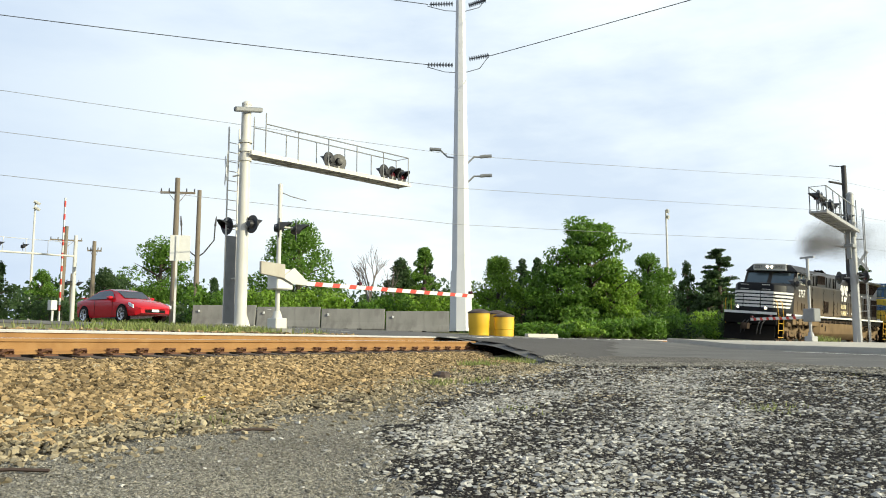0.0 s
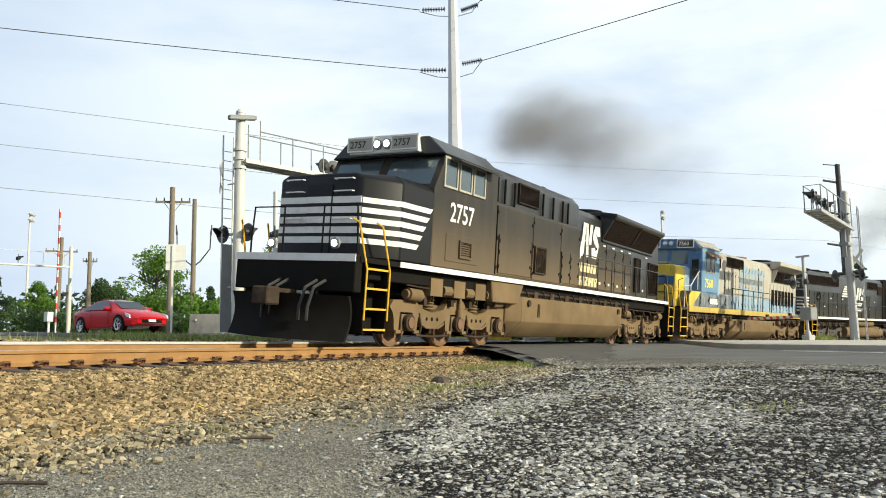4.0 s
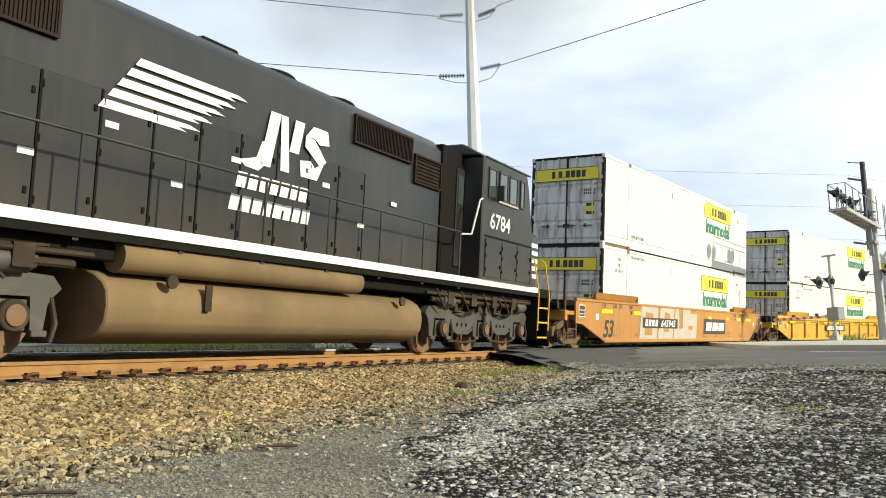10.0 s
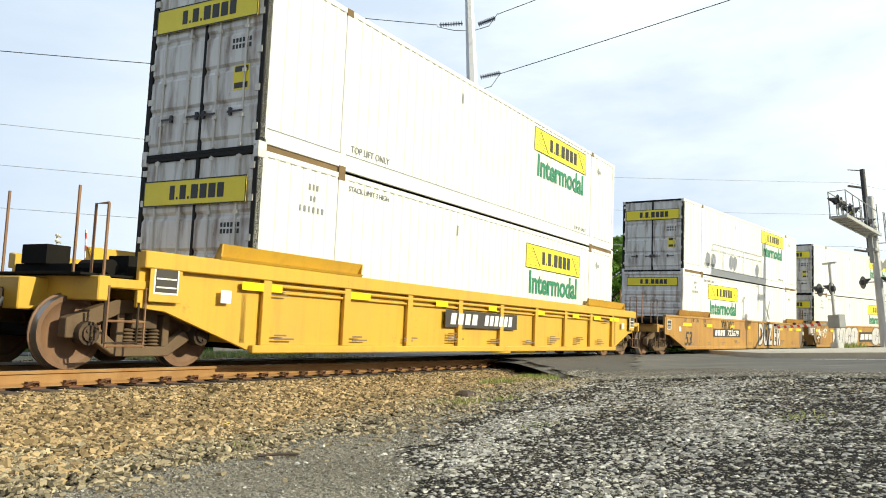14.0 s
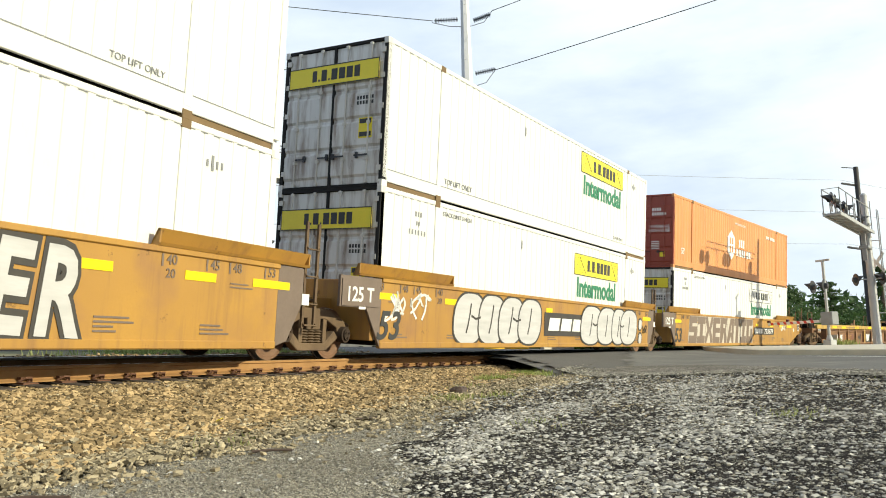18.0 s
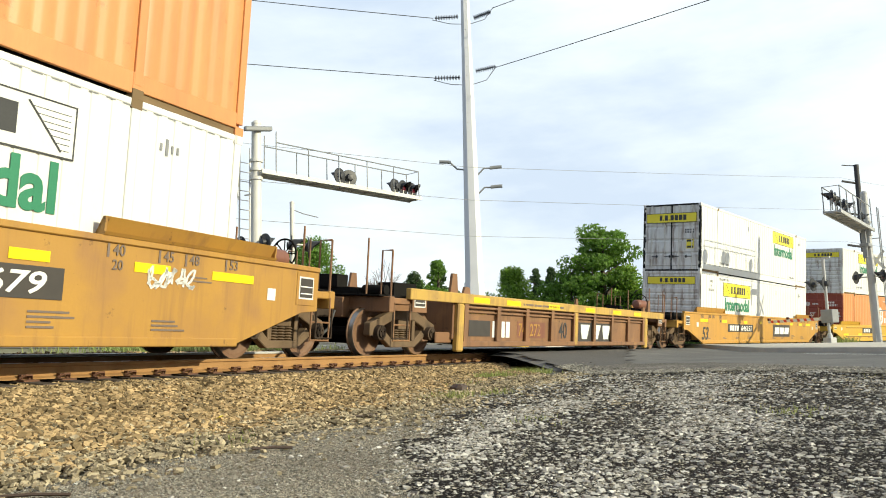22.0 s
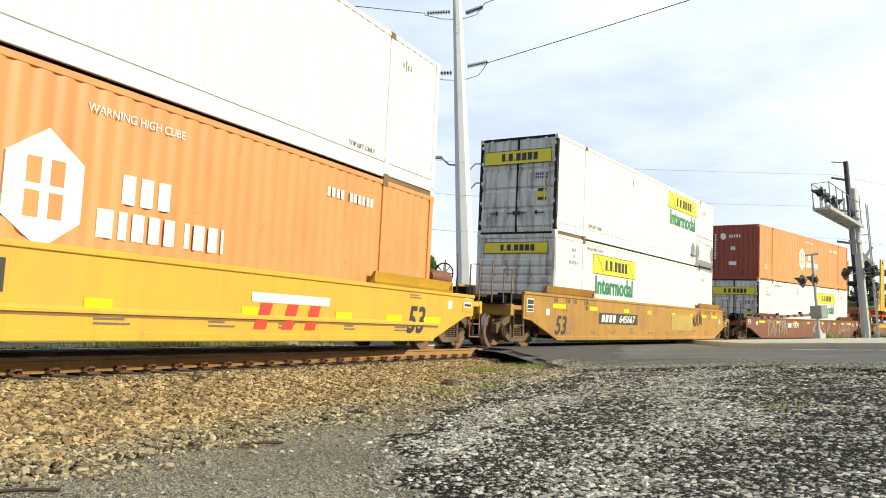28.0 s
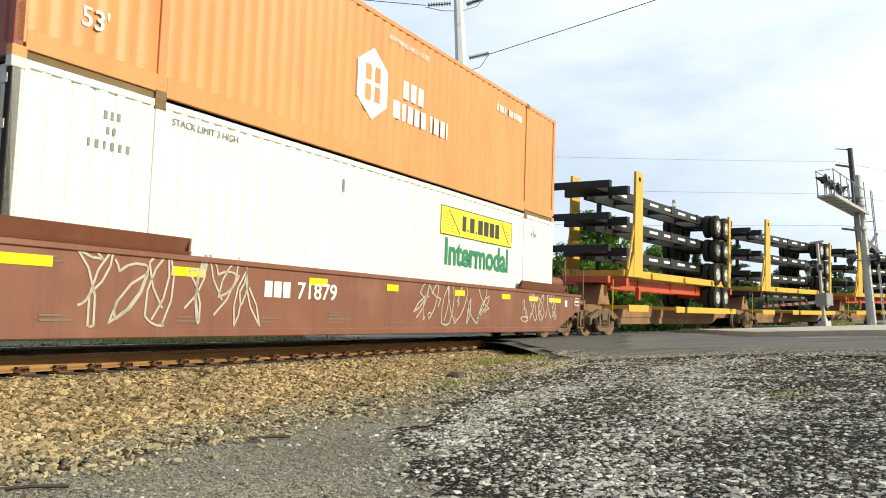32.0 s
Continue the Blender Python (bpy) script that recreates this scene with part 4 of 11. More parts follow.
bell = Shape().prism([(-0.6, 6.72 + up), (-0.6, 6.88 + up), (0.45, 7.06 + up), (0.45, 6.9 + up)], "y", -0.3, -0.14)
part("bell_housing", bell, GREY_METAL, T, "grey bracket box at the mast head", 0.03)
xb = Shape()
for s in (-1, 1):
    xb.prism([(-0.08, -0.62), (0.08, -0.62), (0.08, 0.62), (-0.08, 0.62)], "y", -0.012 - 0.004 * s, 0.012 - 0.004 * s)
    for i in range(len(xb.v) - 8, len(xb.v)):
        x, y, z = xb.v[i]
        a = radians(45 * s)
        xb.v[i] = (x * math.cos(a) - z * math.sin(a), y, x * math.sin(a) + z * math.cos(a))
cross_mesh = xb.mesh("crossbuck", WHITE_METAL, 0, False)
ob = part("crossbuck", cross_mesh, WHITE_METAL, T, "grey back of an X-shaped crossing sign")
ob.matrix_basis = pose(-0.35, 0.55, 5.0 + up, 0, 0, 62)

RM, RE = (42.84, -2.83), (35.6, -1.17)
z0 = -0.19
T = cantilever((RM[0], RM[1], z0), 7.2, 5.38, RE, "pale steel cantilever signal with a railed arm over the road", (-0.12, 0.5),
               [(7.75, 0.1, 5.9, 205), (7.1, 0.1, 5.9, 200), (4.9, 0.0, 5.95, 205), (4.4, 0.0, 5.95, 25), (1.2, 0.0, 5.85, 28), (0.2, -0.62, 3.2, 36), (0.2, 0.5, 3.2, 216)], 0.3, False, GALV_SHADED)
ob = part("crossbuck", cross_mesh, WHITE_METAL, T, "white X-shaped crossing sign seen at a slant")
ob.matrix_basis = pose(-0.55, 0.2, 4.0, 0, 0, 235)
part("junction_box", Shape().box(0.2, 1.1, -0.2, 0.2, 4.55, 4.7).box(0.95, 1.05, -0.1, 0.1, 4.0, 5.3), GREY_METAL, T, "", 0.02)


def crossing_gate(base, end, height, pivot, lowered, label, lights, stripes=11, arm_len=None, lamp_turn=-78, weight=True, machine=WHITE_METAL, steel=GALV):
    T = thing("crossing_gate", label, "crossing gate", "crossing signals", at=aim(base, end))
    ln = arm_len or math.hypot(end[0] - base[0], end[1] - base[1])
    part("post", Shape().cyl((0, 0, 0.3), (0, 0, height), 0.065, 14), steel, T)
    part("post_cap", Shape().lathe([(0.01, 0.05), (0.07, 0.0), (0.07, -0.05), (0.01, -0.05)], (0, 0, height), "z", 12), steel, T)
    part("base_housing", Shape().box(-0.2, 0.2, -0.2, 0.2, 0.12, 0.42).cyl((0, 0, 0.4), (0, 0, 0.62), 0.16, 12, 0.09), steel, T, "", 0.02)
    part("foundation", Shape().cyl((0, 0, -0.4), (0, 0, 0.12), 0.42, 16), CONCRETE, T)
    part("gate_mechanism", Shape().box(-0.3, 0.28, -0.34, 0.12, pivot - 0.28, pivot + 0.3), machine, T, "gate machine housing", 0.03)
    if weight:
        part("counterweight", Shape().prism([(-0.95, pivot + 0.1), (-0.1, pivot + 0.02), (-0.1, pivot + 0.42), (-0.95, pivot + 0.45)], "y", -0.44, -0.35), L_CREAM, T, "cream counterweight plate", 0.015)
    part("arm_bracket", Shape().prism([(-0.2, pivot + 0.05), (0.25, pivot + 0.35), (0.75, pivot - 0.02), (0.75, pivot - 0.14), (0.2, pivot - 0.12)], "y", -0.42, -0.38), steel, T, "", 0.01)
    w = 0.08
    arm = part("gate_arm", Shape().box(0.7, ln, -0.42, -0.38, pivot - 0.14, pivot - 0.14 + 2 * w * 0.8), WHITE_METAL, T, "striped barrier arm", 0.006)
    st = (ln - 1.0) / stripes
    for i in range(stripes):
        x = 1.0 + i * st
        part("red_stripe", Shape().prism([(x, pivot - 0.138), (x + st * 0.42, pivot - 0.138), (x + st * 0.42 + 0.06, pivot - 0.014), (x + 0.06, pivot - 0.014)], "y", -0.424, -0.376), GATE_RED, arm, smooth=False)
    for fx in (0.33, 0.68, 0.98):
        x = ln * fx
        l = part("arm_lamp", Shape().cyl((x, -0.46, pivot + 0.04), (x, -0.34, pivot + 0.04), 0.06, 10), LENS_RED, arm, "small red arm lamp")
    part("lamp_crossarm", Shape().tube([(-0.15, 0, lights), (0.62, 0, lights)], 0.03, 8), steel, T)
    for x in (0.0, 0.62):
        flasher(T, x, 0.0, lights - 0.05, lamp_turn)
    if not lowered:
        T.matrix_basis = T.matrix_basis
    return T


T = crossing_gate((19.40, 13.43, 0.17), (27.71, 11.0), 4.27, 1.5, True, "lowered crossing gate with a red and white striped arm", 3.05, lamp_turn=-132)
part("cable", Shape().tube([(0.05, 0, 4.05), (0.4, 0, 3.98), (1.0, 0.02, 3.94)], 0.015, 5), GREY_METAL, T)
T = crossing_gate((39.76, -0.77, -0.2), (41.43, 1.36), 3.9, 1.35, True, "lowered crossing gate with a short red and white arm", 2.85, 7, 3.6, weight=False, machine=GREY_METAL, steel=GALV_SHADED)
part("top_bar", Shape().box(-0.35, 0.35, -0.04, 0.04, 3.9, 3.98), GALV_SHADED, T)

# small white sign seen from behind, on a thin post in the verge
T = thing("road_sign", "plain white sign back on a thin white post in the grass", "road sign", at=pose(19.7, 17.4, 0.38, 0, 0, -52))
part("sign_post", Shape().box(-0.03, 0.03, -0.02, 0.02, -0.3, 2.8), WHITE_METAL, T)
part("sign_plate", Shape().box(-0.21, 0.39, 0.02, 0.028, 2.03, 2.83), WHITE_METAL, T, "", 0.002)

# ---- barrier, barrels ----
first = None
BA, BB = Vector((30.40, 20.84)), Vector((33.55, 13.51))
bd = (BB - BA) / 3 * 1.075
BA = BA - bd * 0.377
prof = [(-0.3, 0.0), (0.3, 0.0), (0.3, 0.08), (0.18, 0.33), (0.09, 0.93), (-0.09, 0.93), (-0.18, 0.33), (-0.3, 0.08)]
ln = bd.length
for i in range(-1, 3):
    p = BA + bd * i
    z = ground_z(p.x + bd.x / 2, p.y + bd.y / 2, 1.0) + 0.0
    m = pose(p.x, p.y, z, 0, 0, math.degrees(math.atan2(bd.y, bd.x)))
    if first is None:
        first = thing("concrete_barrier", "weathered grey concrete barrier segment beside the road", "barrier", "row of barrier segments", at=m)
        part("barrier_body", Shape().prism(prof, "x", 0.03, ln - 0.03), CONCRETE, first, "", 0.015)
        part("lifting_slot", Shape().box(ln / 2 - 0.4, ln / 2 - 0.2, -0.302, 0.302, 0.0, 0.05).box(ln / 2 + 0.2, ln / 2 + 0.4, -0.302, 0.302, 0.0, 0.05), UNDER, first, smooth=False)
        part("reflector", Shape().box(0.3, 0.38, -0.2, -0.16, 0.62, 0.72), WHITE_METAL, first, smooth=False)
    else:
        copy_thing(first, m)
T = thing("guard_rail", "galvanised steel guard rail on short posts", "guard rail")
gx0, gy0, gx1, gy1 = 29.4, 23.9, 30.2, 21.2
ga = math.degrees(math.atan2(gy1 - gy0, gx1 - gx0))
T.matrix_basis = pose(gx0, gy0, ground_z(gx0, gy0, 1.0), 0, 0, ga)
gl = math.hypot(gx1 - gx0, gy1 - gy0)
part("rail_beam", Shape().prism([(-0.02, 0.45), (-0.1, 0.5), (-0.02, 0.58), (-0.02, 0.62), (-0.1, 0.7), (-0.02, 0.76), (0.0, 0.76), (0.0, 0.45)], "x", 0, gl), GALV, T)
for k in range(4):
    part("rail_post", Shape().box(k * gl / 3 - 0.05, k * gl / 3 + 0.05, 0.0, 0.1, -0.2, 0.72), GALV, T)

for x, y, r, h, lidz in ((32.0, 12.05, 0.46, 1.05, 0.0), (33.9, 11.95, 0.46, 1.05, 0.0), (32.45, 11.1, 0.43, 0.92, 0.0)):
    z = ground_z(x, y, 1.0) + 0.02
    T = thing("crash_barrel", "yellow plastic crash barrel with a dark domed lid", "barrel", "crash barrels", at=pose(x, y, z, 0, 0, 30))
    part("drum", Shape().lathe([(0.02, 0.0), (r * 0.92, 0.0), (r * 0.94, h * 0.3), (r * 0.97, h * 0.32), (r, h * 0.9), (0.02, h * 0.9)], (0, 0, 0), "z", 26), BARREL_Y, T, "yellow ribbed drum")
    part("lid", Shape().lathe([(0.02, h * 1.07), (r * 0.5, h * 1.04), (r * 1.04, h * 0.94), (r * 1.06, h * 0.88), (0.02, h * 0.88)], (0, 0, 0), "z", 26), BARREL_LID, T, "dark brown lid")
for (ax, ay), (bx, by), mt in (((31.9, 9.95), (34.3, 9.25), KERB),):
    z = ground_z(ax, ay, 1.0)
    solid("wheel_stop", Shape().prism([(-0.11, 0.0), (0.11, 0.0), (0.08, 0.17), (-0.08, 0.17)], "x", 0, 2.3), mt, "pale concrete wheel stop lying at the road's edge", "wheel stop",
          at=pose(ax, ay, z + 0.01, 0, 0, math.degrees(math.atan2(by - ay, bx - ax))), bevel=0.015)

# ---- poles and wires ----
T = thing("transmission_pole", "tall pale tapered steel transmission pole with strain insulators", "utility pole", at=pose(41.5, 16.7, 0.55))
part("shaft", Shape().cyl((0, 0, 2.9), (0, 0, 27), 0.55, 8, 0.14), POLE_STEEL, T, smooth=False)
part("shaft_joint", Shape().cyl((0, 0, 0), (0, 0, 3.3), 0.68, 8, 0.6), POLE_STEEL, T, "wider lower section of the shaft", smooth=False)
rn = Shape()
for i in range(40):
    rn.tube([(-0.62 + i * 0.0105, -0.1, 3.5 + i * 0.55), (-0.72 + i * 0.0105, -0.16, 3.5 + i * 0.55)], 0.014, 4)
part("step_peg", rn, GALV, T, "climbing pegs", smooth=False)
for sd, z in ((-1, 10.15), (1, 9.75), (1, 8.65)):
    ax, ay = 0.394 * sd, -0.919 * sd
    part("lamp_arm", Shape().tube([(0.3 * ax, 0.3 * ay, z - 0.45), (0.75 * ax, 0.75 * ay, z - 0.4 * (sd < 0)), (1.15 * ax, 1.15 * ay, z)], 0.05, 7), GREY_METAL, T)
    part("lamp_head", Shape().tube([(1.1 * ax, 1.1 * ay, z), (1.3 * ax, 1.3 * ay, z + 0.03), (1.75 * ax, 1.75 * ay, z + 0.05)], 0.1, 9), GREY_METAL, T, "grey luminaire head")


def insulator(parent, p, q, inv):
    """A string of discs from p to q."""
    p, q = Vector(p) - inv, Vector(q) - inv
    n = 9
    s = Shape().cyl(p, q, 0.03, 6)
    for i in range(n):
        a = p.lerp(q, (i + 0.3) / n)
        b = p.lerp(q, (i + 0.62) / n)
        s.cyl(a, b, 0.15, 12, 0.09)
    part("insulator_string", s, INSULATOR, parent, "string of dark disc insulators")


org = Vector((41.5, 16.7, 0.55))
insulator(T, (41.35, 17.1, 15.65), (41.06, 18.6, 15.78), org)
insulator(T, (41.8, 16.3, 16.04), (42.41, 15.28, 16.33), org)
insulator(T, (41.35, 17.1, 19.3), (41.09, 18.47, 19.39), org)
insulator(T, (41.8, 16.3, 19.24), (42.35, 15.45, 19.66), org)
for z in (15.1, 18.75):
    part("jumper", Shape().tube([(-0.44, 1.9, z), (-0.2, 0.9, z - 0.35), (0.25, -0.1, z - 0.4), (0.7, -0.9, z - 0.1), (0.91, -1.4, z + 0.65)], 0.02, 5), WIRE, T)


def wire(p, q, sag, r=0.022, label="thin black overhead power line", material=WIRE):
    pts = []
    for i in range(25):
        t = i / 24
        v = Vector(p).lerp(Vector(q), t)
        v.z -= sag * 4 * t * (1 - t)
        pts.append(tuple(v))
    solid("overhead_wire", Shape().tube(pts, r, 5), material, label, "power line", "overhead wires")


for z in (15.78, 19.39):
    wire((41.06, 18.55, z), (11.5, 50.7, z + 0.3), 0.25)
    wire((42.4, 15.3, z + 0.5), (29.8, -22.6, z + 0.5), 0.2)
for zr, zm, zl in ((10.17, 9.23, 10.49), (8.14, 7.56, 8.85), (6.16, 5.73, 7.28)):
    zf = (zr + 0.12) * 1.35 - 0.12
    for p, q, sag in (((74.65, -3.38, zf), (36.8, 15.0, zm), 0.05), ((36.8, 15.0, zm), (3.0, 44.5, zl), 0.04), ((74.65, -3.38, zf), (100.0, -25.0, zf - 0.8), 0.4)):
        wire(p, q, sag, 0.011, "thin pale overhead cable", GREY_METAL)


def wooden_pole(x, y, h, r, arms, label, material=POLE_WOOD, lean=0.0):
    z = ground_z(x, y) - 0.1
    T = thing("utility_pole", label, "utility pole", "utility poles", at=pose(x, y, z, 0, lean, 0))
    part("pole", Shape().cyl((0, 0, -0.3), (0, 0, h), r, 12, r * 0.75), material, T)
    for az, half, turn in arms:
        c = Shape().box(-half, half, 0.12, 0.24, az - 0.06, az + 0.06)
        c.tube([(-half * 0.5, 0.12, az - 0.05), (0, 0.1, az - 0.7)], 0.02, 4).tube([(half * 0.5, 0.12, az - 0.05), (0, 0.1, az - 0.7)], 0.02, 4)
        ob = part("crossarm", c, material, T)
        ob.matrix_basis = pose(0, 0, 0, 0, 0, turn)
        ins = Shape()
        for k in (-0.95, -0.5, 0.5, 0.95):
            ins.cyl((half * k, 0.18, az + 0.06), (half * k, 0.18, az + 0.26), 0.05, 8, 0.03)
        i2 = part("pin_insulator", ins, INSULATOR, ob)
    return T


wooden_pole(37.2, 33.0, 8.75, 0.19, [(7.9, 1.0, -60)], "weathered wooden utility pole with one crossarm")
T = wooden_pole(40.1, 33.8, 8.55, 0.17, [], "weathered wooden utility pole with curved cable arms")
c = Shape()
for s in (-1, 1):
    c.tube([(0, 0, 4.3), (0.35 * s * 0.5, -0.35 * s, 4.6), (0.5 * s, -0.85 * s, 5.4), (0.5 * s, -0.9 * s, 6.3)], 0.04, 6)
    c.cyl((0.5 * s, -0.9 * s, 6.3), (0.52 * s, -0.95 * s, 6.9), 0.07, 7, 0.03)
part("cable_riser", c, POLE_DARK, T, "dark curved cable terminations")
wooden_pole(51.5, 58.0, 8.6, 0.2, [(7.4, 1.3, -50)], "weathered wooden utility pole with one crossarm", lean=1.5)
wooden_pole(45.6, 48.2, 6.3, 0.18, [(5.6, 0.5, -50)], "short weathered wooden utility pole")
wooden_pole(58.0, 64.0, 5.0, 0.18, [], "plain wooden pole far off")
T = wooden_pole(75.4, -4.63, 15.0, 0.27, [], "dark steel utility pole beside the track", POLE_DARK)
br = Shape()
for z in (13.4, 10.7, 8.0):
    br.tube([(0, 0, z), (-0.7, 1.2, z + 0.2)], 0.09, 6)
br.tube([(0, 0, 14.9), (-0.5, 1.1, 15.0)], 0.04, 6)
pieces("bracket", br, POLE_DARK, T)

for x, y, h, turn in ((86.6, 103.8, 19.2, 35), (123.0, 16.5, 18.6, 5)):
    z = ground_z(x, y)
    T = thing("stadium_light", "tall thin floodlight pole far behind the trees", "floodlight", "floodlights", at=pose(x, y, z - 0.2, 0, 0, turn))
    part("pole", Shape().cyl((0, 0, 0), (0, 0, h), 0.22, 10, 0.12), GALV, T)
    for zz in (0.0, 0.9):
        part("lamp_bar", Shape().box(-1.1, 1.1, -0.05, 0.05, h - 0.3 - zz, h - 0.2 - zz), GALV, T)
        for k in range(4):
            part("flood_lamp", Shape().cyl((-0.95 + 0.63 * k, -0.1, h - 0.1 - zz), (-0.95 + 0.63 * k, -0.4, h - 0.25 - zz), 0.16, 10, 0.22), GALV, T)

# far signal group across the second road
T = thing("far_signal", "far cantilever signal with lamps and an X-shaped sign", "crossing signal", "crossing signals", at=pose(44.4, 48.8, ground_z(44.4, 48.8), 0, 0, 168))
part("mast", Shape().cyl((0, 0, 0), (0, 0, 6.5), 0.16, 12, 0.13), GALV, T)
part("arm", Shape().tube([(0, 0, 4.95), (9, 0, 4.75)], 0.07, 8), GALV, T)
part("arm_rail", Shape().tube([(0.4, 0, 5.95), (9, 0, 5.75)], 0.02, 5), GALV, T)
for k in range(6):
    part("rail_post", Shape().tube([(0.5 + 1.6 * k, 0, 4.9), (0.5 + 1.6 * k, 0, 5.9)], 0.02, 5), GALV, T)
for x in (3.9, 5.6):
    flasher(T, x, 0, 5.3, 60, 0)
for x in (-0.4, 0.5):
    flasher(T, x, 0, 2.9, 60, 0)
ob = part("crossbuck", cross_mesh, WHITE_METAL, T, "white X-shaped crossing sign")
ob.matrix_basis = pose(0, 0.2, 4.0, 0, 0, 60)
part("gate_machine", Shape().box(1.3, 1.75, -0.25, 0.25, 0.9, 1.6).cyl((1.5, 0, -0.2), (1.5, 0, 0.9), 0.09, 8), WHITE_METAL, T, "white gate machine", 0.02)
T = thing("raised_gate", "raised red and white crossing gate arm standing upright", "crossing gate", "crossing signals", at=pose(45.2, 51.0, ground_z(45.2, 51.0), 0, 0, 0))
part("gate_arm", Shape().box(-0.05, 0.05, -0.05, 0.05, 0.0, 9.6), WHITE_METAL, T)
for k in range(9):
    part("red_stripe", Shape().box(-0.054, 0.054, -0.054, 0.054, 0.9 + k, 1.35 + k), GATE_RED, T, smooth=False)


# ---- train: containers ----
CL, CW, CH = 16.154, 2.591, 2.896
N = -CW / 2                             # the side towards the camera


def bars(shape, x0, z0, widths, h, y, gap=0.05, slant=0.0):
    """Plain upright bars that stand for marks which are not lettered."""
    x = x0
    for w in widths:
        shape.prism([(x, z0), (x + w, z0), (x + w + slant * h, z0 + h), (x + slant * h, z0 + h)], "y", y - 0.003, y + 0.002)
        x += w + gap
    return shape


def stroke(shape, pts, w, y):
    """A painted stroke of width w along points in the x-z plane."""
    for (ax, az), (bx, bz) in zip(pts, pts[1:]):
        d = Vector((bx - ax, bz - az))
        if d.length < 1e-4:
            continue
        d.normalize()
        nx, nz = -d.y * w / 2, d.x * w / 2
        ex, ez = d.x * w * 0.3, d.y * w * 0.3
        shape.prism([(ax - ex + nx, az - ez + nz), (bx + ex + nx, bz + ez + nz), (bx + ex - nx, bz + ez - nz), (ax - ex - nx, az - ez - nz)],
                    "y", y - 0.003, y + 0.001)
    return shape


def sign_panel(box, x0, x1, z0, z1, y, facing="y", paint=None):
    """Yellow panel with dark bars in place of a company name, on a side (facing y) or an end (facing x)."""
    p = Shape()
    b = Shape()
    h = z1 - z0
    L = x1 - x0
    widths = [0.05, 0.016, 0.06, 0.016, 0.066, 0.066, 0.066, 0.06]
    cells = []
    x = x0 + 0.27 * L
    for w in widths:
        cells.append((x, x + w * L))
        x += w * L + 0.018 * L
    if facing == "y":
        p.box(x0, x1, y - 0.006, y, z0, z1)
        for a, c in cells:
            b.box(a, c, y - 0.0095, y - 0.006, z0 + 0.24 * h, z0 + (0.78 if c - a > 0.03 * L else 0.34) * h)
        for fr in ((x0, x1, z0, z0 + 0.02), (x0, x1, z1 - 0.02, z1), (x0, x0 + 0.02, z0, z1), (x1 - 0.02, x1, z0, z1)):
            b.box(fr[0], fr[1], y - 0.009, y - 0.006, fr[2], fr[3])
        stroke(b, [(x0 + 0.1 * L, z1 - 0.12 * h), (x0 + 0.24 * L, z0 + 0.12 * h)], 0.025, y - 0.007)
        stroke(b, [(x1 - 0.17 * L, z1 - 0.12 * h), (x1 - 0.05 * L, z0 + 0.12 * h)], 0.025, y - 0.007)
        for k in range(7):
            zz = z0 + h * (0.14 + 0.11 * k)
            b.box(x0 + 0.03 * L, x0 + (0.24 - 0.02 * k) * L, y - 0.008, y - 0.006, zz, zz + 0.008)
            b.box(x1 - (0.05 + 0.018 * k) * L, x1 - 0.02 * L, y - 0.008, y - 0.006, zz, zz + 0.008)
    else:
        p.box(y - 0.006, y, x0, x1, z0, z1)
        for a, c in cells:
            # written from the far edge to the near one as seen from outside
            b.box(y - 0.0095, y - 0.006, x1 - (c - x0), x1 - (a - x0), z0 + 0.24 * h, z0 + (0.78 if c - a > 0.03 * L else 0.34) * h)
        for fr in ((x0, x1, z0, z0 + 0.02), (x0, x1, z1 - 0.02, z1), (x0, x0 + 0.02, z0, z1), (x1 - 0.02, x1, z0, z1)):
            b.box(y - 0.009, y - 0.006, fr[0], fr[1], fr[2], fr[3])
    panel = part("sign_panel", p, paint or SIGN_Y, box, "faded white company panel" if paint else "yellow company panel with dark bars", smooth=False)
    pieces("sign_mark", b, BLACK_TXT, panel, "", 0, False)


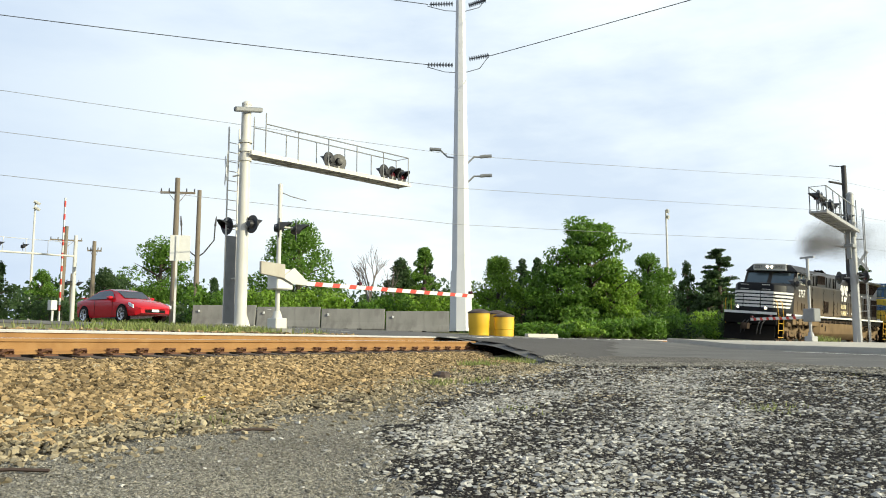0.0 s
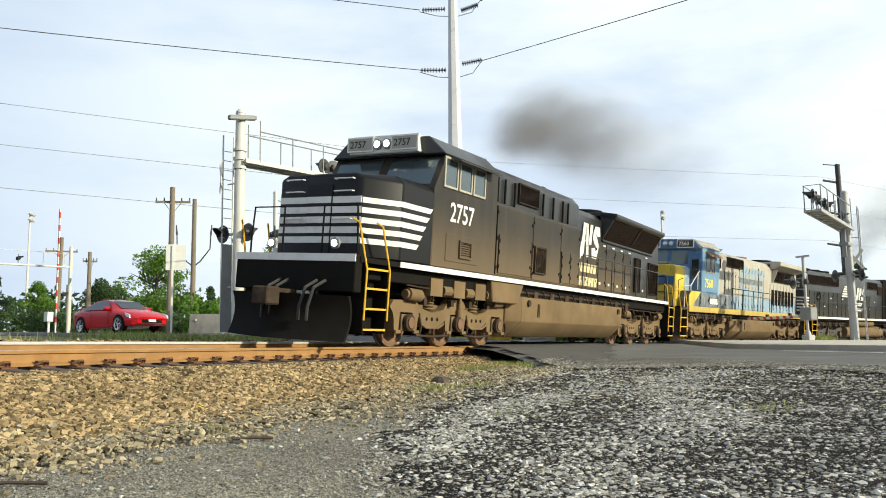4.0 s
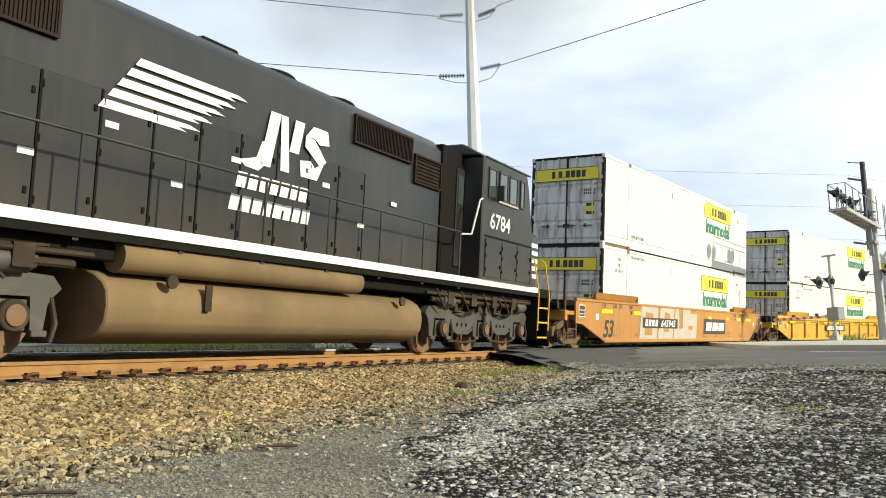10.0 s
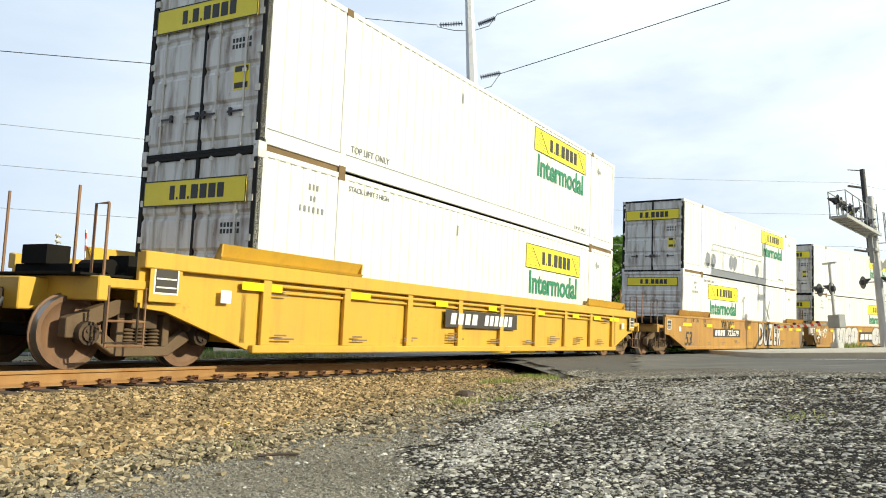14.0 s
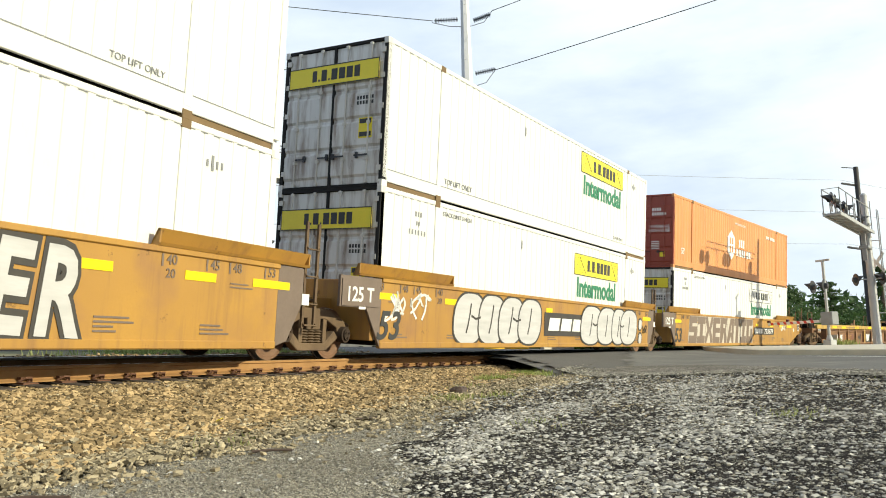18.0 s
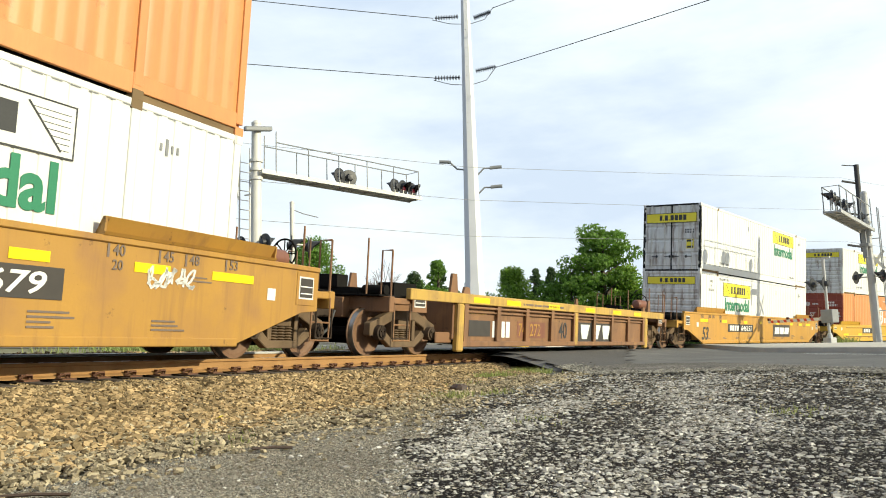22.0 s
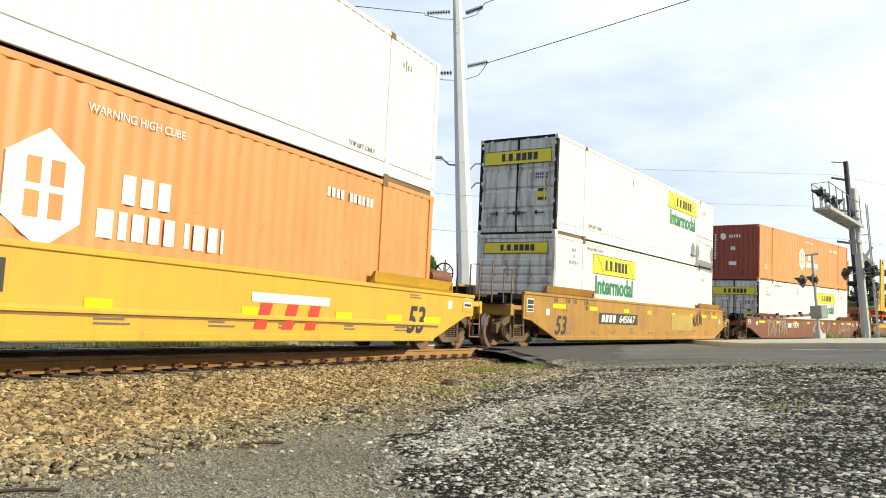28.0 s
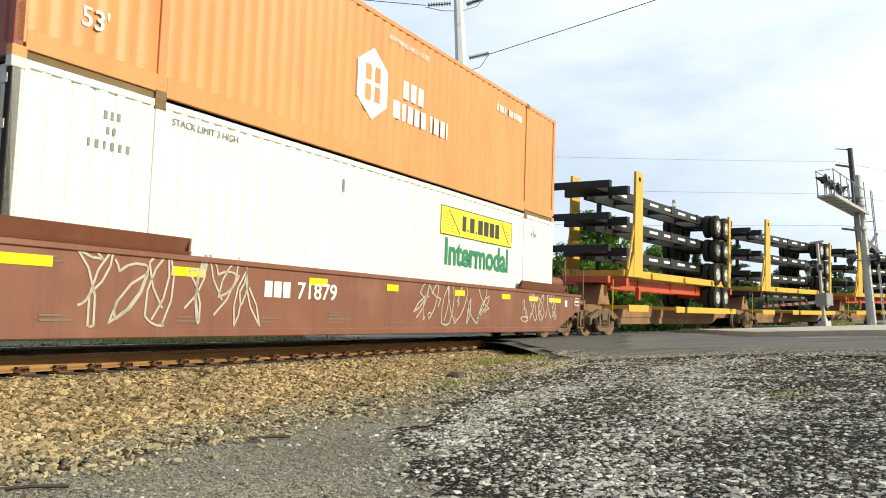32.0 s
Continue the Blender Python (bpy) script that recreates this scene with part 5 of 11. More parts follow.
def door_end(box, paint, x, sign=True, gasket=BOX_BLACK):
    """Two doors with lock rods on the end that faces -x at x."""
    fr = Shape()
    fr.box(x - 0.02, x + 0.1, N, N + 0.09, 0, CH).box(x - 0.02, x + 0.1, -N - 0.09, -N, 0, CH)
    fr.box(x - 0.02, x + 0.1, N + 0.09, -N - 0.09, CH - 0.06, CH).box(x - 0.02, x + 0.1, N + 0.09, -N - 0.09, 0, 0.06)
    part("door_frame", fr, gasket, box, "dark door surround", 0.006)
    part("door_gasket", Shape().box(x - 0.015, x + 0.06, -0.028, 0.028, 0.06, CH - 0.06), gasket, box, "dark seam between the doors", smooth=False)
    for a, b, near in ((N + 0.1, -0.03, True), (0.03, -N - 0.1, False)):
        prof = [(x + 0.07, 0.07), (x + 0.02, 0.07)]
        for z in (0.2, 0.78, 1.36, 1.94):
            prof += [(x + 0.02, z), (x - 0.012, z + 0.05), (x - 0.012, z + 0.48), (x + 0.02, z + 0.53)]
        door = part("door", Shape().prism(prof + [(x + 0.02, CH - 0.07), (x + 0.07, CH - 0.07)], "y", a, b), paint, box, "", 0)
        rods, hdl = Shape(), Shape()
        for fy in (0.24, 0.74):
            y = a + (b - a) * fy
            rods.cyl((x - 0.035, y, 0.08), (x - 0.035, y, CH - 0.06), 0.017, 7)
            for z in (0.1, 0.55, 1.25, 1.95, CH - 0.1):
                rods.box(x - 0.055, x - 0.012, y - 0.035, y + 0.035, z - 0.03, z + 0.03)
            hdl.box(x - 0.06, x - 0.045, y - 0.02, y + 0.3 * (1 if near else -1), 0.6, 0.63)
            hdl.box(x - 0.06, x - 0.02, y + 0.22 * (1 if near else -1), y + 0.27 * (1 if near else -1), 0.56, 0.68)
        part("lock_rod", rods, GALV if paint is not BOX_RED else BOX_RED, door, "steel lock rods")
        part("door_handle", hdl, DARK_STEEL, door, smooth=False)
        hinge = Shape()
        yy = a if near else b
        for z in (0.35, 0.95, 1.55, 2.15, 2.65):
            hinge.box(x - 0.03, x + 0.02, yy - 0.05, yy + 0.05, z - 0.05, z + 0.05)
        pieces("hinge", hinge, GALV if paint is not BOX_RED else BOX_RED, door, "", 0, False)
    if sign:
        sign_panel(box, N + 0.16, -N - 0.16, 2.08, 2.5, x - 0.058, "x")
        s = Shape()
        for z in (1.72, 1.62):
            for i in range(6):
                s.box(x - 0.016, x - 0.01, N + 0.3 + i * 0.07, N + 0.345 + i * 0.07, z, z + 0.07)
        pieces("number_mark", s, BLACK_TXT, box, "", 0, False)
        st = Shape().box(x - 0.018, x - 0.01, N + 0.3, N + 0.62, 0.95, 1.35)
        part("caution_sticker", st, SIGN_Y, box, "yellow caution sticker", smooth=False)
        st = Shape()
        for z in (0.98, 1.24):
            st.box(x - 0.021, x - 0.018, N + 0.32, N + 0.6, z, z + 0.09)
        pieces("sticker_bar", st, BLACK_TXT, box, "", 0, False)


def plain_end(box, paint, x, sign=True):
    """Horizontally ribbed nose end facing -x."""
    fr = Shape()
    fr.box(x - 0.02, x + 0.1, N, N + 0.1, 0, CH).box(x - 0.02, x + 0.1, -N - 0.1, -N, 0, CH)
    fr.box(x - 0.02, x + 0.1, N + 0.1, -N - 0.1, CH - 0.12, CH).box(x - 0.02, x + 0.1, N + 0.1, -N - 0.1, 0, 0.15)
    part("end_frame", fr, paint, box, "", 0.006)
    prof = [(x + 0.06, 0.15), (x + 0.02, 0.15)]
    for i in range(8):
        z = 0.2 + i * 0.25
        prof += [(x + 0.02, z), (x - 0.015, z + 0.04), (x - 0.015, z + 0.17), (x + 0.02, z + 0.21)]
    w = Shape().prism(prof + [(x + 0.02, CH - 0.12), (x + 0.06, CH - 0.12)], "y", N + 0.1, -N - 0.1)
    part("end_wall", w, paint, box, "ribbed grey end wall", 0)
    if sign:
        sign_panel(box, N + 0.22, -N - 0.22, 2.32, 2.66, x + 0.005, "x")


def ribbed_end(box, paint, x):
    """Vertically corrugated nose end facing -x."""
    fr = Shape()
    fr.box(x - 0.02, x + 0.1, N, N + 0.1, 0, CH).box(x - 0.02, x + 0.1, -N - 0.1, -N, 0, CH)
    fr.box(x - 0.02, x + 0.1, N + 0.1, -N - 0.1, CH - 0.1, CH).box(x - 0.02, x + 0.1, N + 0.1, -N - 0.1, 0, 0.16)
    part("end_frame", fr, paint, box, "", 0.006)
    prof = [(x + 0.07, N + 0.1), (x + 0.03, N + 0.1)]
    for i in range(9):
        y = N + 0.13 + i * 0.26
        prof += [(x + 0.03, y), (x - 0.012, y + 0.05), (x - 0.012, y + 0.15), (x + 0.03, y + 0.2)]
    part("end_wall", Shape().prism(prof + [(x + 0.03, -N - 0.1), (x + 0.07, -N - 0.1)], "z", 0.16, CH - 0.1), paint, box, "red corrugated end wall", 0)
    e = Shape()
    e.prism([(0.62 + 0.17 * math.sin(k * math.pi / 3), 2.3 + 0.2 * math.cos(k * math.pi / 3)) for k in range(6)], "x", x - 0.018, x - 0.012)
    for k in range(5):
        e.box(x - 0.018, x - 0.012, 0.3 - 0.13 * k - 0.08, 0.3 - 0.13 * k, 2.22, 2.38)
    for k in range(2):
        e.box(x - 0.018, x - 0.012, 0.1 - 0.14 * k, 0.2 - 0.14 * k, 1.55, 1.75)
    for k in range(10):
        e.box(x - 0.018, x - 0.012, 1.0, 1.09, 2.35 - 0.14 * k, 2.44 - 0.14 * k)
    e.box(x - 0.018, x - 0.012, -0.1, 0.3, 0.75, 0.95)
    pieces("white_mark", e, WHITE, box, "", 0, False)


def container(paint, end, label, orange=False, upper=False, marks=True, faded=False):
    box = thing("container", label, "container", "containers on the train")
    hx = CL / 2
    skin = 0.024 if orange else 0.012
    part("body", Shape().box(-hx + 0.08, hx - 0.05, N + 0.05, -N - 0.05, 0.14, CH - 0.04), paint, box)
    # Recessed black strip: the shade of the stacking gap is put into its colour.
    part("underframe", Shape().box(-6.0, 6.0, N + 0.14, -N - 0.14, 0.012, 0.14), UNDER, box, "black strip painting the shaded gap under the container")
    for x0, x1 in ((-hx + 0.12, -6.12), (6.12, hx - 0.12)):
        part("end_underframe", Shape().box(x0, x1, N + 0.03, -N - 0.03, 0.01, 0.14), DUST, box, "brown dirty underframe")
    for sy in (-1, 1):
        y0, y1 = (N, N + 0.06) if sy < 0 else (-N - 0.06, -N)
        part("top_rail", Shape().box(-hx, hx, y0, y1, CH - 0.09, CH), paint, box, "", 0.008)
        for x0, x1, zb in ((-hx + 0.13, -5.97, 0.1), (-5.97, 5.97, 0.055), (5.97, hx - 0.13, 0.1)):
            part("bottom_rail", Shape().box(x0, x1, y0, y1, zb, 0.33), paint, box, "", 0.008)
        pitch = 0.283 if orange else 0.31
        yo, ys = (N + 0.006, N + 0.006 + skin) if sy < 0 else (-N - 0.006, -N - 0.006 - skin)
        yi = ys + 0.02 if sy < 0 else ys - 0.02
        a, g = (0.05, 0.07) if orange else (0.01, 0.022)
        for x0, x1 in ((-hx + 0.13, -6.13), (-5.99, 5.99), (6.13, hx - 0.13)):
            n = max(1, round((x1 - x0) / pitch))
            p = (x1 - x0) / n
            line_ = []
            for i in range(n):
                x = x0 + i * p
                line_ += [(x, ys), (x + a, yo), (x + p - a - g, yo), (x + p - g, ys)]
            part("side_panel", Shape().prism(line_ + [(x1, ys), (x1, yi), (x0, yi)], "z", 0.33, CH - 0.09), paint, box, "corrugated side" if orange else "lightly ribbed side")
        for px in (-hx + 0.06, -6.06, 6.06, hx - 0.06):
            a, b = (y0 - (0.004 if abs(px) < 7 else 0), y1) if sy < 0 else (y0, y1 + (0.004 if abs(px) < 7 else 0))
            part("post", Shape().box(px - 0.07, px + 0.07, a, b, 0.17, CH - 0.09), paint, box, "", 0.006)
            c = Shape()
            for z in (0.0, CH - 0.12):
                c.box(px - 0.09, px + 0.09, a - 0.006 if sy < 0 else b - 0.1, a + 0.1 if sy < 0 else b + 0.006, z - 0.004, z + 0.124)
            pieces("corner_casting", c, DUST if abs(px) < 7 else BOX_DOOR if not orange else paint, box, "" if abs(px) > 7 else "brown steel casting", 0.006)
    end(box, -hx)
    part("rear_end", Shape().box(hx - 0.05, hx, N + 0.06, -N - 0.06, 0.05, CH - 0.05), paint, box, "", 0.006)
    y = N - 0.001
    if not orange and marks:
        sx, sz = (-5.34 if end is nose_white else 1.82 if upper else 1.52), 2.09 if upper else 1.93
        sign_panel(box, sx, sx + 3.68, sz, sz + 0.62, y, "y", BOX_WHITE if faded else None)
        me = lettering("Intermodal", 0.78, GREEN_TXT, 0, 1.0, 0.03)
        t = part("word_marking", me, GREEN_TXT, box, "green word Intermodal")
        t.location = (sx + 0.2, y - 0.003, sz - 0.61)
        t.scale = (3.3 / max(v.co.x for v in me.vertices), 1, 1)
    if not orange:
        txt = "TOP LIFT ONLY" if upper else "STACK LIMIT 3 HIGH"
        t = part("small_marking", lettering(txt, 0.17 if upper else 0.135, GREY_METAL, 0, 1.0, 0.0), GREY_METAL, box)
        t.location = (-5.85, y - 0.003, 0.41 if upper else 2.62)
        t = part("small_marking", lettering("TOP LIFT ONLY", 0.13, GREY_METAL, 0, 1.0, 0.0), GREY_METAL, box)
        t.location = (4.7, y - 0.003, 0.41)
        d = Shape()
        for i in range(62):
            d.box(-hx + 0.2 + i * 0.254, -hx + 0.34 + i * 0.254, y - 0.001, y + 0.003, CH - 0.105, CH - 0.093)
        tagged(part("rivet_strip", d, GREY_METAL, box, "row of grey dashes under the top rail", smooth=False), "row of grey dashes under the top rail", kind="stuff")
        for px in (6.6, 2.4, -2.0):
            part("marker_tag", Shape().box(px, px + 0.05, y - 0.002, y + 0.002, 2.3, 2.52), GREY_METAL, box, smooth=False)
        b = Shape()
        for x0, x1 in ((-hx + 0.14, -6.14), (-5.98, 5.98), (6.14, hx - 0.14)):
            part("rail_seam", Shape().box(x0, x1, y - 0.0005, y + 0.003, 0.335, 0.347), GREY_METAL, box, "thin dark seam above the bottom rail", smooth=False)
        if not upper:
            bars(b, -7.1, 2.1, [0.03, 0.05, 0.03, 0.05, 0.04, 0.05], 0.1, y, 0.07)
            bars(b, -6.85, 2.29, [0.04, 0.04], 0.09, y, 0.05)
            bars(b, -6.9, 2.47, [0.05, 0.04, 0.05], 0.1, y, 0.05)
        bars(b, 6.5, 2.35, [0.04] * 4, 0.1, y, 0.06)
        pieces("code_mark", b, GREY_METAL, box, "", 0, False)
    else:
        hexa = Shape()
        cx, cz, r = -1.22, 1.51, 0.62
        hexa.prism([(cx + r * math.sin(a) * 0.92, cz + r * 1.08 * math.cos(a)) for a in [i * math.pi / 3 for i in range(6)]], "y", y - 0.004, y + 0.03)
        logo = part("emblem", hexa, WHITE, box, "white hexagon emblem", smooth=False)
        h2 = Shape()
        for bx in (-0.24, 0.06):
            h2.box(cx + bx, cx + bx + 0.18, y - 0.007, y - 0.004, cz - 0.33, cz - 0.04)
            h2.box(cx + bx, cx + bx + 0.18, y - 0.007, y - 0.004, cz + 0.04, cz + 0.33)
        pieces("emblem_bar", h2, paint, logo, "", 0, False)
        b = Shape()
        bars(b, -0.16, 1.5, [0.2, 0.2, 0.2], 0.36, y, 0.09)
        bars(b, -0.5, 1.06, [0.24, 0.13, 0.19, 0.18, 0.18], 0.34, y, 0.08)
        bars(b, 0.92, 1.06, [0.09, 0.2, 0.18, 0.05], 0.34, y, 0.08)
        bars(b, 4.15, 2.3, [0.09] * 4, 0.16, y, 0.05)
        bars(b, 4.85, 2.3, [0.09] * 6, 0.16, y, 0.05)
        pieces("name_bar", b, WHITE, box, "white bar of a company name", 0, False)
        t = part("small_marking", lettering("WARNING HIGH CUBE", 0.15, WHITE, 0, 1.0, 0.0), WHITE, box)
        t.location = (-0.75, y - 0.003, 2.5)
        t = part("small_marking", lettering("53'", 0.34, WHITE), WHITE, box)
        t.location = (-7.3, y - 0.003, 0.6)
    return box


# ---- train: trucks and wheels ----
def wheel_mesh(r, name="wheel", rust=WHEEL_STEEL):
    w = Shape()
    w.lathe([(0.02, -0.075), (0.09, -0.075), (0.1, -0.05), (r * 0.62, -0.035), (r * 0.82, -0.05), (r * 0.86, -0.065), (r * 0.985, -0.065), (r, -0.05),
             (r * 1.005, 0.04), (r * 1.06, 0.05), (r * 1.06, 0.07), (r * 0.84, 0.07), (r * 0.8, 0.03), (0.1, 0.02), (0.02, 0.02)], (0, 0, 0), "y", 28)
    me = w.mesh(name, rust)
    me.materials.append(TREAD)
    for p in me.polygons:
        c = p.center
        if abs(math.hypot(c.x, c.z) - r) < 0.02 and abs(p.normal.y) < 0.5:
            p.material_index = 1
    return me


WHEEL_CAR = wheel_mesh(0.46)
WHEEL_LOCO = wheel_mesh(0.53, "loco_wheel", WHEEL_STEEL)


def freight_truck(parent, x, paint=TRUCK_BROWN):
    """Two-axle truck with cast side frames, springs and bearing caps."""
    f, col = Shape(), Shape()
    for sy in (-1, 1):
        y = 1.0 * sy
        f.prism([(x - 1.14, 0.4), (x - 1.14, 0.64), (x - 0.8, 0.76), (x - 0.42, 0.9), (x + 0.42, 0.9), (x + 0.8, 0.76), (x + 1.14, 0.64), (x + 1.14, 0.4),
                 (x + 0.8, 0.4), (x + 0.72, 0.58), (x + 0.36, 0.72), (x - 0.36, 0.72), (x - 0.72, 0.58), (x - 0.8, 0.4)], "y", y - 0.08, y + 0.08)
        f.prism([(x - 0.8, 0.4), (x - 0.66, 0.52), (x - 0.36, 0.3), (x + 0.36, 0.3), (x + 0.66, 0.52), (x + 0.8, 0.4), (x + 0.42, 0.17), (x - 0.42, 0.17)], "y", y - 0.075, y + 0.075)
        for a in (-0.36, 0.36):
            col.box(x + a - 0.055, x + a + 0.055, y - 0.07, y + 0.07, 0.3, 0.72)
    f.box(x - 0.2, x + 0.2, -1.08, 1.08, 0.53, 0.74)
    tr = part("truck", f, paint, parent, "cast side frames of a truck", 0.012)
    pieces("frame_column", col, paint, tr, "", 0.01)
    # Black filler: the shade behind the side frames is in its colour.
    part("brake_beam", Shape().box(x - 0.5, x + 0.5, -0.66, 0.66, 0.2, 0.8), UNDER, tr, "black block painting the shade between the wheels")
    d = Shape()
    for sy in (-1, 1):
        for ax in (-0.89, 0.89):
            d.cyl((x + ax, 1.02 * sy, 0.46), (x + ax, 1.18 * sy, 0.46), 0.145, 16)
            d.cyl((x + ax, 1.18 * sy, 0.46), (x + ax, 1.21 * sy, 0.46), 0.1, 12)
            for k in range(3):
                an = 0.5 + k * 2.094
                d.cyl((x + ax + 0.06 * math.cos(an), 1.21 * sy, 0.46 + 0.06 * math.sin(an)), (x + ax + 0.06 * math.cos(an), 1.23 * sy, 0.46 + 0.06 * math.sin(an)), 0.02, 6)
    pieces("bearing_cap", d, DARK_DUST, tr)
    sp = Shape()
    for sy in (-1, 1):
        for sx in (-0.2, 0.0, 0.2):
            sp.lathe([(0.01, 0.3)] + [(0.058 + 0.034 * (k % 2), 0.3 + k * 0.0225) for k in range(11)] + [(0.01, 0.53)], (x + sx, 1.0 * sy, 0), "z", 12)
    pieces("coil_spring", sp, TRUCK_BROWN, tr, "grimy coil spring")
    for ax in (-0.89, 0.89):
        for sy in (-1, 1):
            w = new("wheel", WHEEL_CAR)
            w.parent = tr
            w.matrix_basis = pose(x + ax, 0.755 * sy, 0.46, 0, 0, 0 if sy < 0 else 180)
        part("axle", Shape().cyl((x + ax, -0.7, 0.46), (x + ax, 0.7, 0.46), 0.085, 10), UNDER, tr)
    return tr


def grab(shape, x, y, z0, z1, out=0.09, r=0.014):
    return shape.tube([(x, y, z0), (x, y - out, z0), (x, y - out, z1), (x, y, z1)], r, 6)


def well_car(name, label, paint, half, truck_front=True, truck_rear=True, shared_rear=False, ribs=False, top_paint=None, well_half=8.12, guides=True,
             top=1.5, free_front=True, free_rear=True, low=0.0, square=False):
    car = thing(name, label, "well car", "well cars of the train")
    top_paint = top_paint or paint
    e0, e1 = (well_half + 2.0) if free_front else half - 0.35, (well_half + 2.0) if free_rear else half - 0.35
    for sy in (-1, 1):
        y0, y1 = (-1.44, -1.38) if sy < 0 else (1.38, 1.44)
        w = Shape()
        if ribs:
            ya, yb = (-1.36, -1.3) if sy < 0 else (1.3, 1.36)
        else:
            ya, yb = y0, y1
        if square:
            w.box(-well_half, well_half, ya, yb, 0.26 - low, top - 0.06)
            for sx in (-1, 1):
                part("end_post", Shape().box(sx * well_half - 0.13, sx * well_half + 0.13, min(y0, y1) - 0.03, max(y0, y1) + 0.06, 0.12 - low, top - 0.2), top_paint, car, "worn yellow end post", 0.03)
                a, b = sorted((sx * (well_half + 0.1), sx * (well_half + 0.75)))
                part("inner_end", Shape().box(a, b, min(ya, yb) + 0.12 * (sy < 0) , max(ya, yb) - 0.12 * (sy > 0), 0.3 - low, 0.5), CAR_RUST, car, "", 0.02)
            part("middle_post", Shape().box(-0.02, 0.2, min(y0, y1) - 0.025, max(y0, y1) + 0.025, 0.24 - low, top - 0.2), top_paint, car, "yellow double post at the middle", 0.02)
        else:
            rear = [(well_half, 0.26), (well_half + 1.55, 0.76), (e1, 0.8), (e1, top)] if free_rear else [(well_half, 0.26), (well_half, top)]
            front = [(-e0, top), (-e0, 0.8), (-well_half - 1.55, 0.76), (-well_half, 0.26)] if free_front else [(-well_half, top), (-well_half, 0.26)]
            w.prism(front[-1:] + rear + front[:-1], "y", ya, yb)
            if not free_rear:
                h = well_half
                part("end_panel", Shape().prism([(h, 0.26), (h + 0.3, 0.34), (h + 0.66, 0.95), (h + 0.66, top), (h, top)], "y", ya, yb), GRAF_BROWN, car, "grey-brown end of the car side", 0.006)
            if not free_front:
                h = -well_half
                part("end_panel", Shape().prism([(h, 0.26), (h, top), (-e0, top), (-e0, 0.95), (h - 0.45, 0.95)], "y", ya, yb), GRAF_BROWN, car, "grey-brown end of the car side", 0.006)
        part("side_wall", w, paint, car, "", 0.006)
        part("top_chord", Shape().box(-e0 if free_front else -well_half, e1 if free_rear else well_half, min(y0, y1) - 0.03, max(y0, y1) + 0.03, top - (0.2 if ribs else 0.06), top + 0.02), top_paint, car, "", 0.012)
        part("bottom_chord", Shape().box(-well_half, well_half, min(y0, y1) - 0.02, max(y0, y1) + 0.02, 0.22 - low, 0.34 - low), paint, car, "", 0.015)
        if ribs:
            n = 9
            for i in range(n):
                x = -well_half + 0.25 + (2 * well_half - 0.5) * i / (n - 1)
                ys = (y0 - 0.01, ya) if sy < 0 else (yb, y1 + 0.01)
                part("rib", Shape().prism([(x - 0.09, ys[0]), (x + 0.09, ys[0]), (x + 0.06, ys[1]), (x - 0.06, ys[1])], "z", 0.34 - low, top - 0.2), paint, car, "", 0.008)
            pipes = Shape()
            yy = y0 + 0.02 if sy < 0 else y1 - 0.02
            pipes.cyl((-well_half + 0.2, yy, top - 0.27), (well_half - 0.2, yy, top - 0.27), 0.03, 8)
            pipes.cyl((-well_half + 0.2, yy + 0.02, top - 0.37), (well_half - 0.2, yy + 0.02, top - 0.37), 0.022, 8)
            part("pipe_run", pipes, paint, car)
        if guides:
            for sx in (-1, 1):
                g = Shape()
                a, b = sx * (well_half + 0.75), sx * (well_half - 2.55)
                yo = -1.47 if sy < 0 else 1.47
                g.prism([(min(a, b), yo), (max(a, b), yo), (max(a, b) - 0.12, yo * 0.93), (min(a, b) + 0.12, yo * 0.93)], "z", top + 0.02, top + 0.06,
                        [(min(a, b), yo * 1.02), (max(a, b), yo * 1.02), (max(a, b), yo * 1.0), (min(a, b), yo * 1.0)])
                g.prism([(yo * 0.93, top + 0.02), (yo * 0.9, top + 0.02), (yo * 0.98, top + 0.24), (yo * 1.01, top + 0.24)], "x", min(a, b), max(a, b))
                for xx in (min(a, b), max(a, b) - 0.03):
                    g.prism([(yo * 0.9, top + 0.02), (yo, top + 0.02), (yo * 1.01, top + 0.24), (yo * 0.98, top + 0.24)], "x", xx, xx + 0.03)
                part("container_guide", g, paint, car, "flared container guide")
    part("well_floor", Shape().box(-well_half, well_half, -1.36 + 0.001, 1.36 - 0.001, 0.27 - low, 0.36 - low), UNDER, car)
    for sx, free, e in ((-1, free_front, e0), (1, free_rear, e1)):
        def X(a, b):
            return (min(sx * a, sx * b), max(sx * a, sx * b))
        end = Shape()
        a, b = X(well_half + 0.08, well_half + 0.2)
        end.box(a, b, -1.36, 1.36, 0.36, top - 0.02)
        part("bulkhead", end, paint, car, "", 0.01)
        if not free and sx > 0:
            x0, x1 = well_half + 0.86, well_half + 1.2
            la = Shape()
            for x in (x0, x1):
                la.tube([(x, -0.4, 1.0), (x, -1.3, 1.02)], 0.025, 6)
                la.box(x - 0.03, x + 0.03, -1.33, -1.29, 0.55, 2.3)
            for z in (0.6, 0.95, 1.4, 1.85):
                la.tube([(x0, -1.32, z + 0.04), (x0, -1.36, z), (x1, -1.36, z), (x1, -1.32, z + 0.04)], 0.014, 6)
            part("end_ladder", la, TRUCK_BROWN, car, "rusty end ladder between the units")
        pl = Shape()
        a, b = X(well_half + 0.2, half - (0.55 if free else 0.15))
        pl.box(a, b, -0.42, 0.42, 0.72, 1.12)
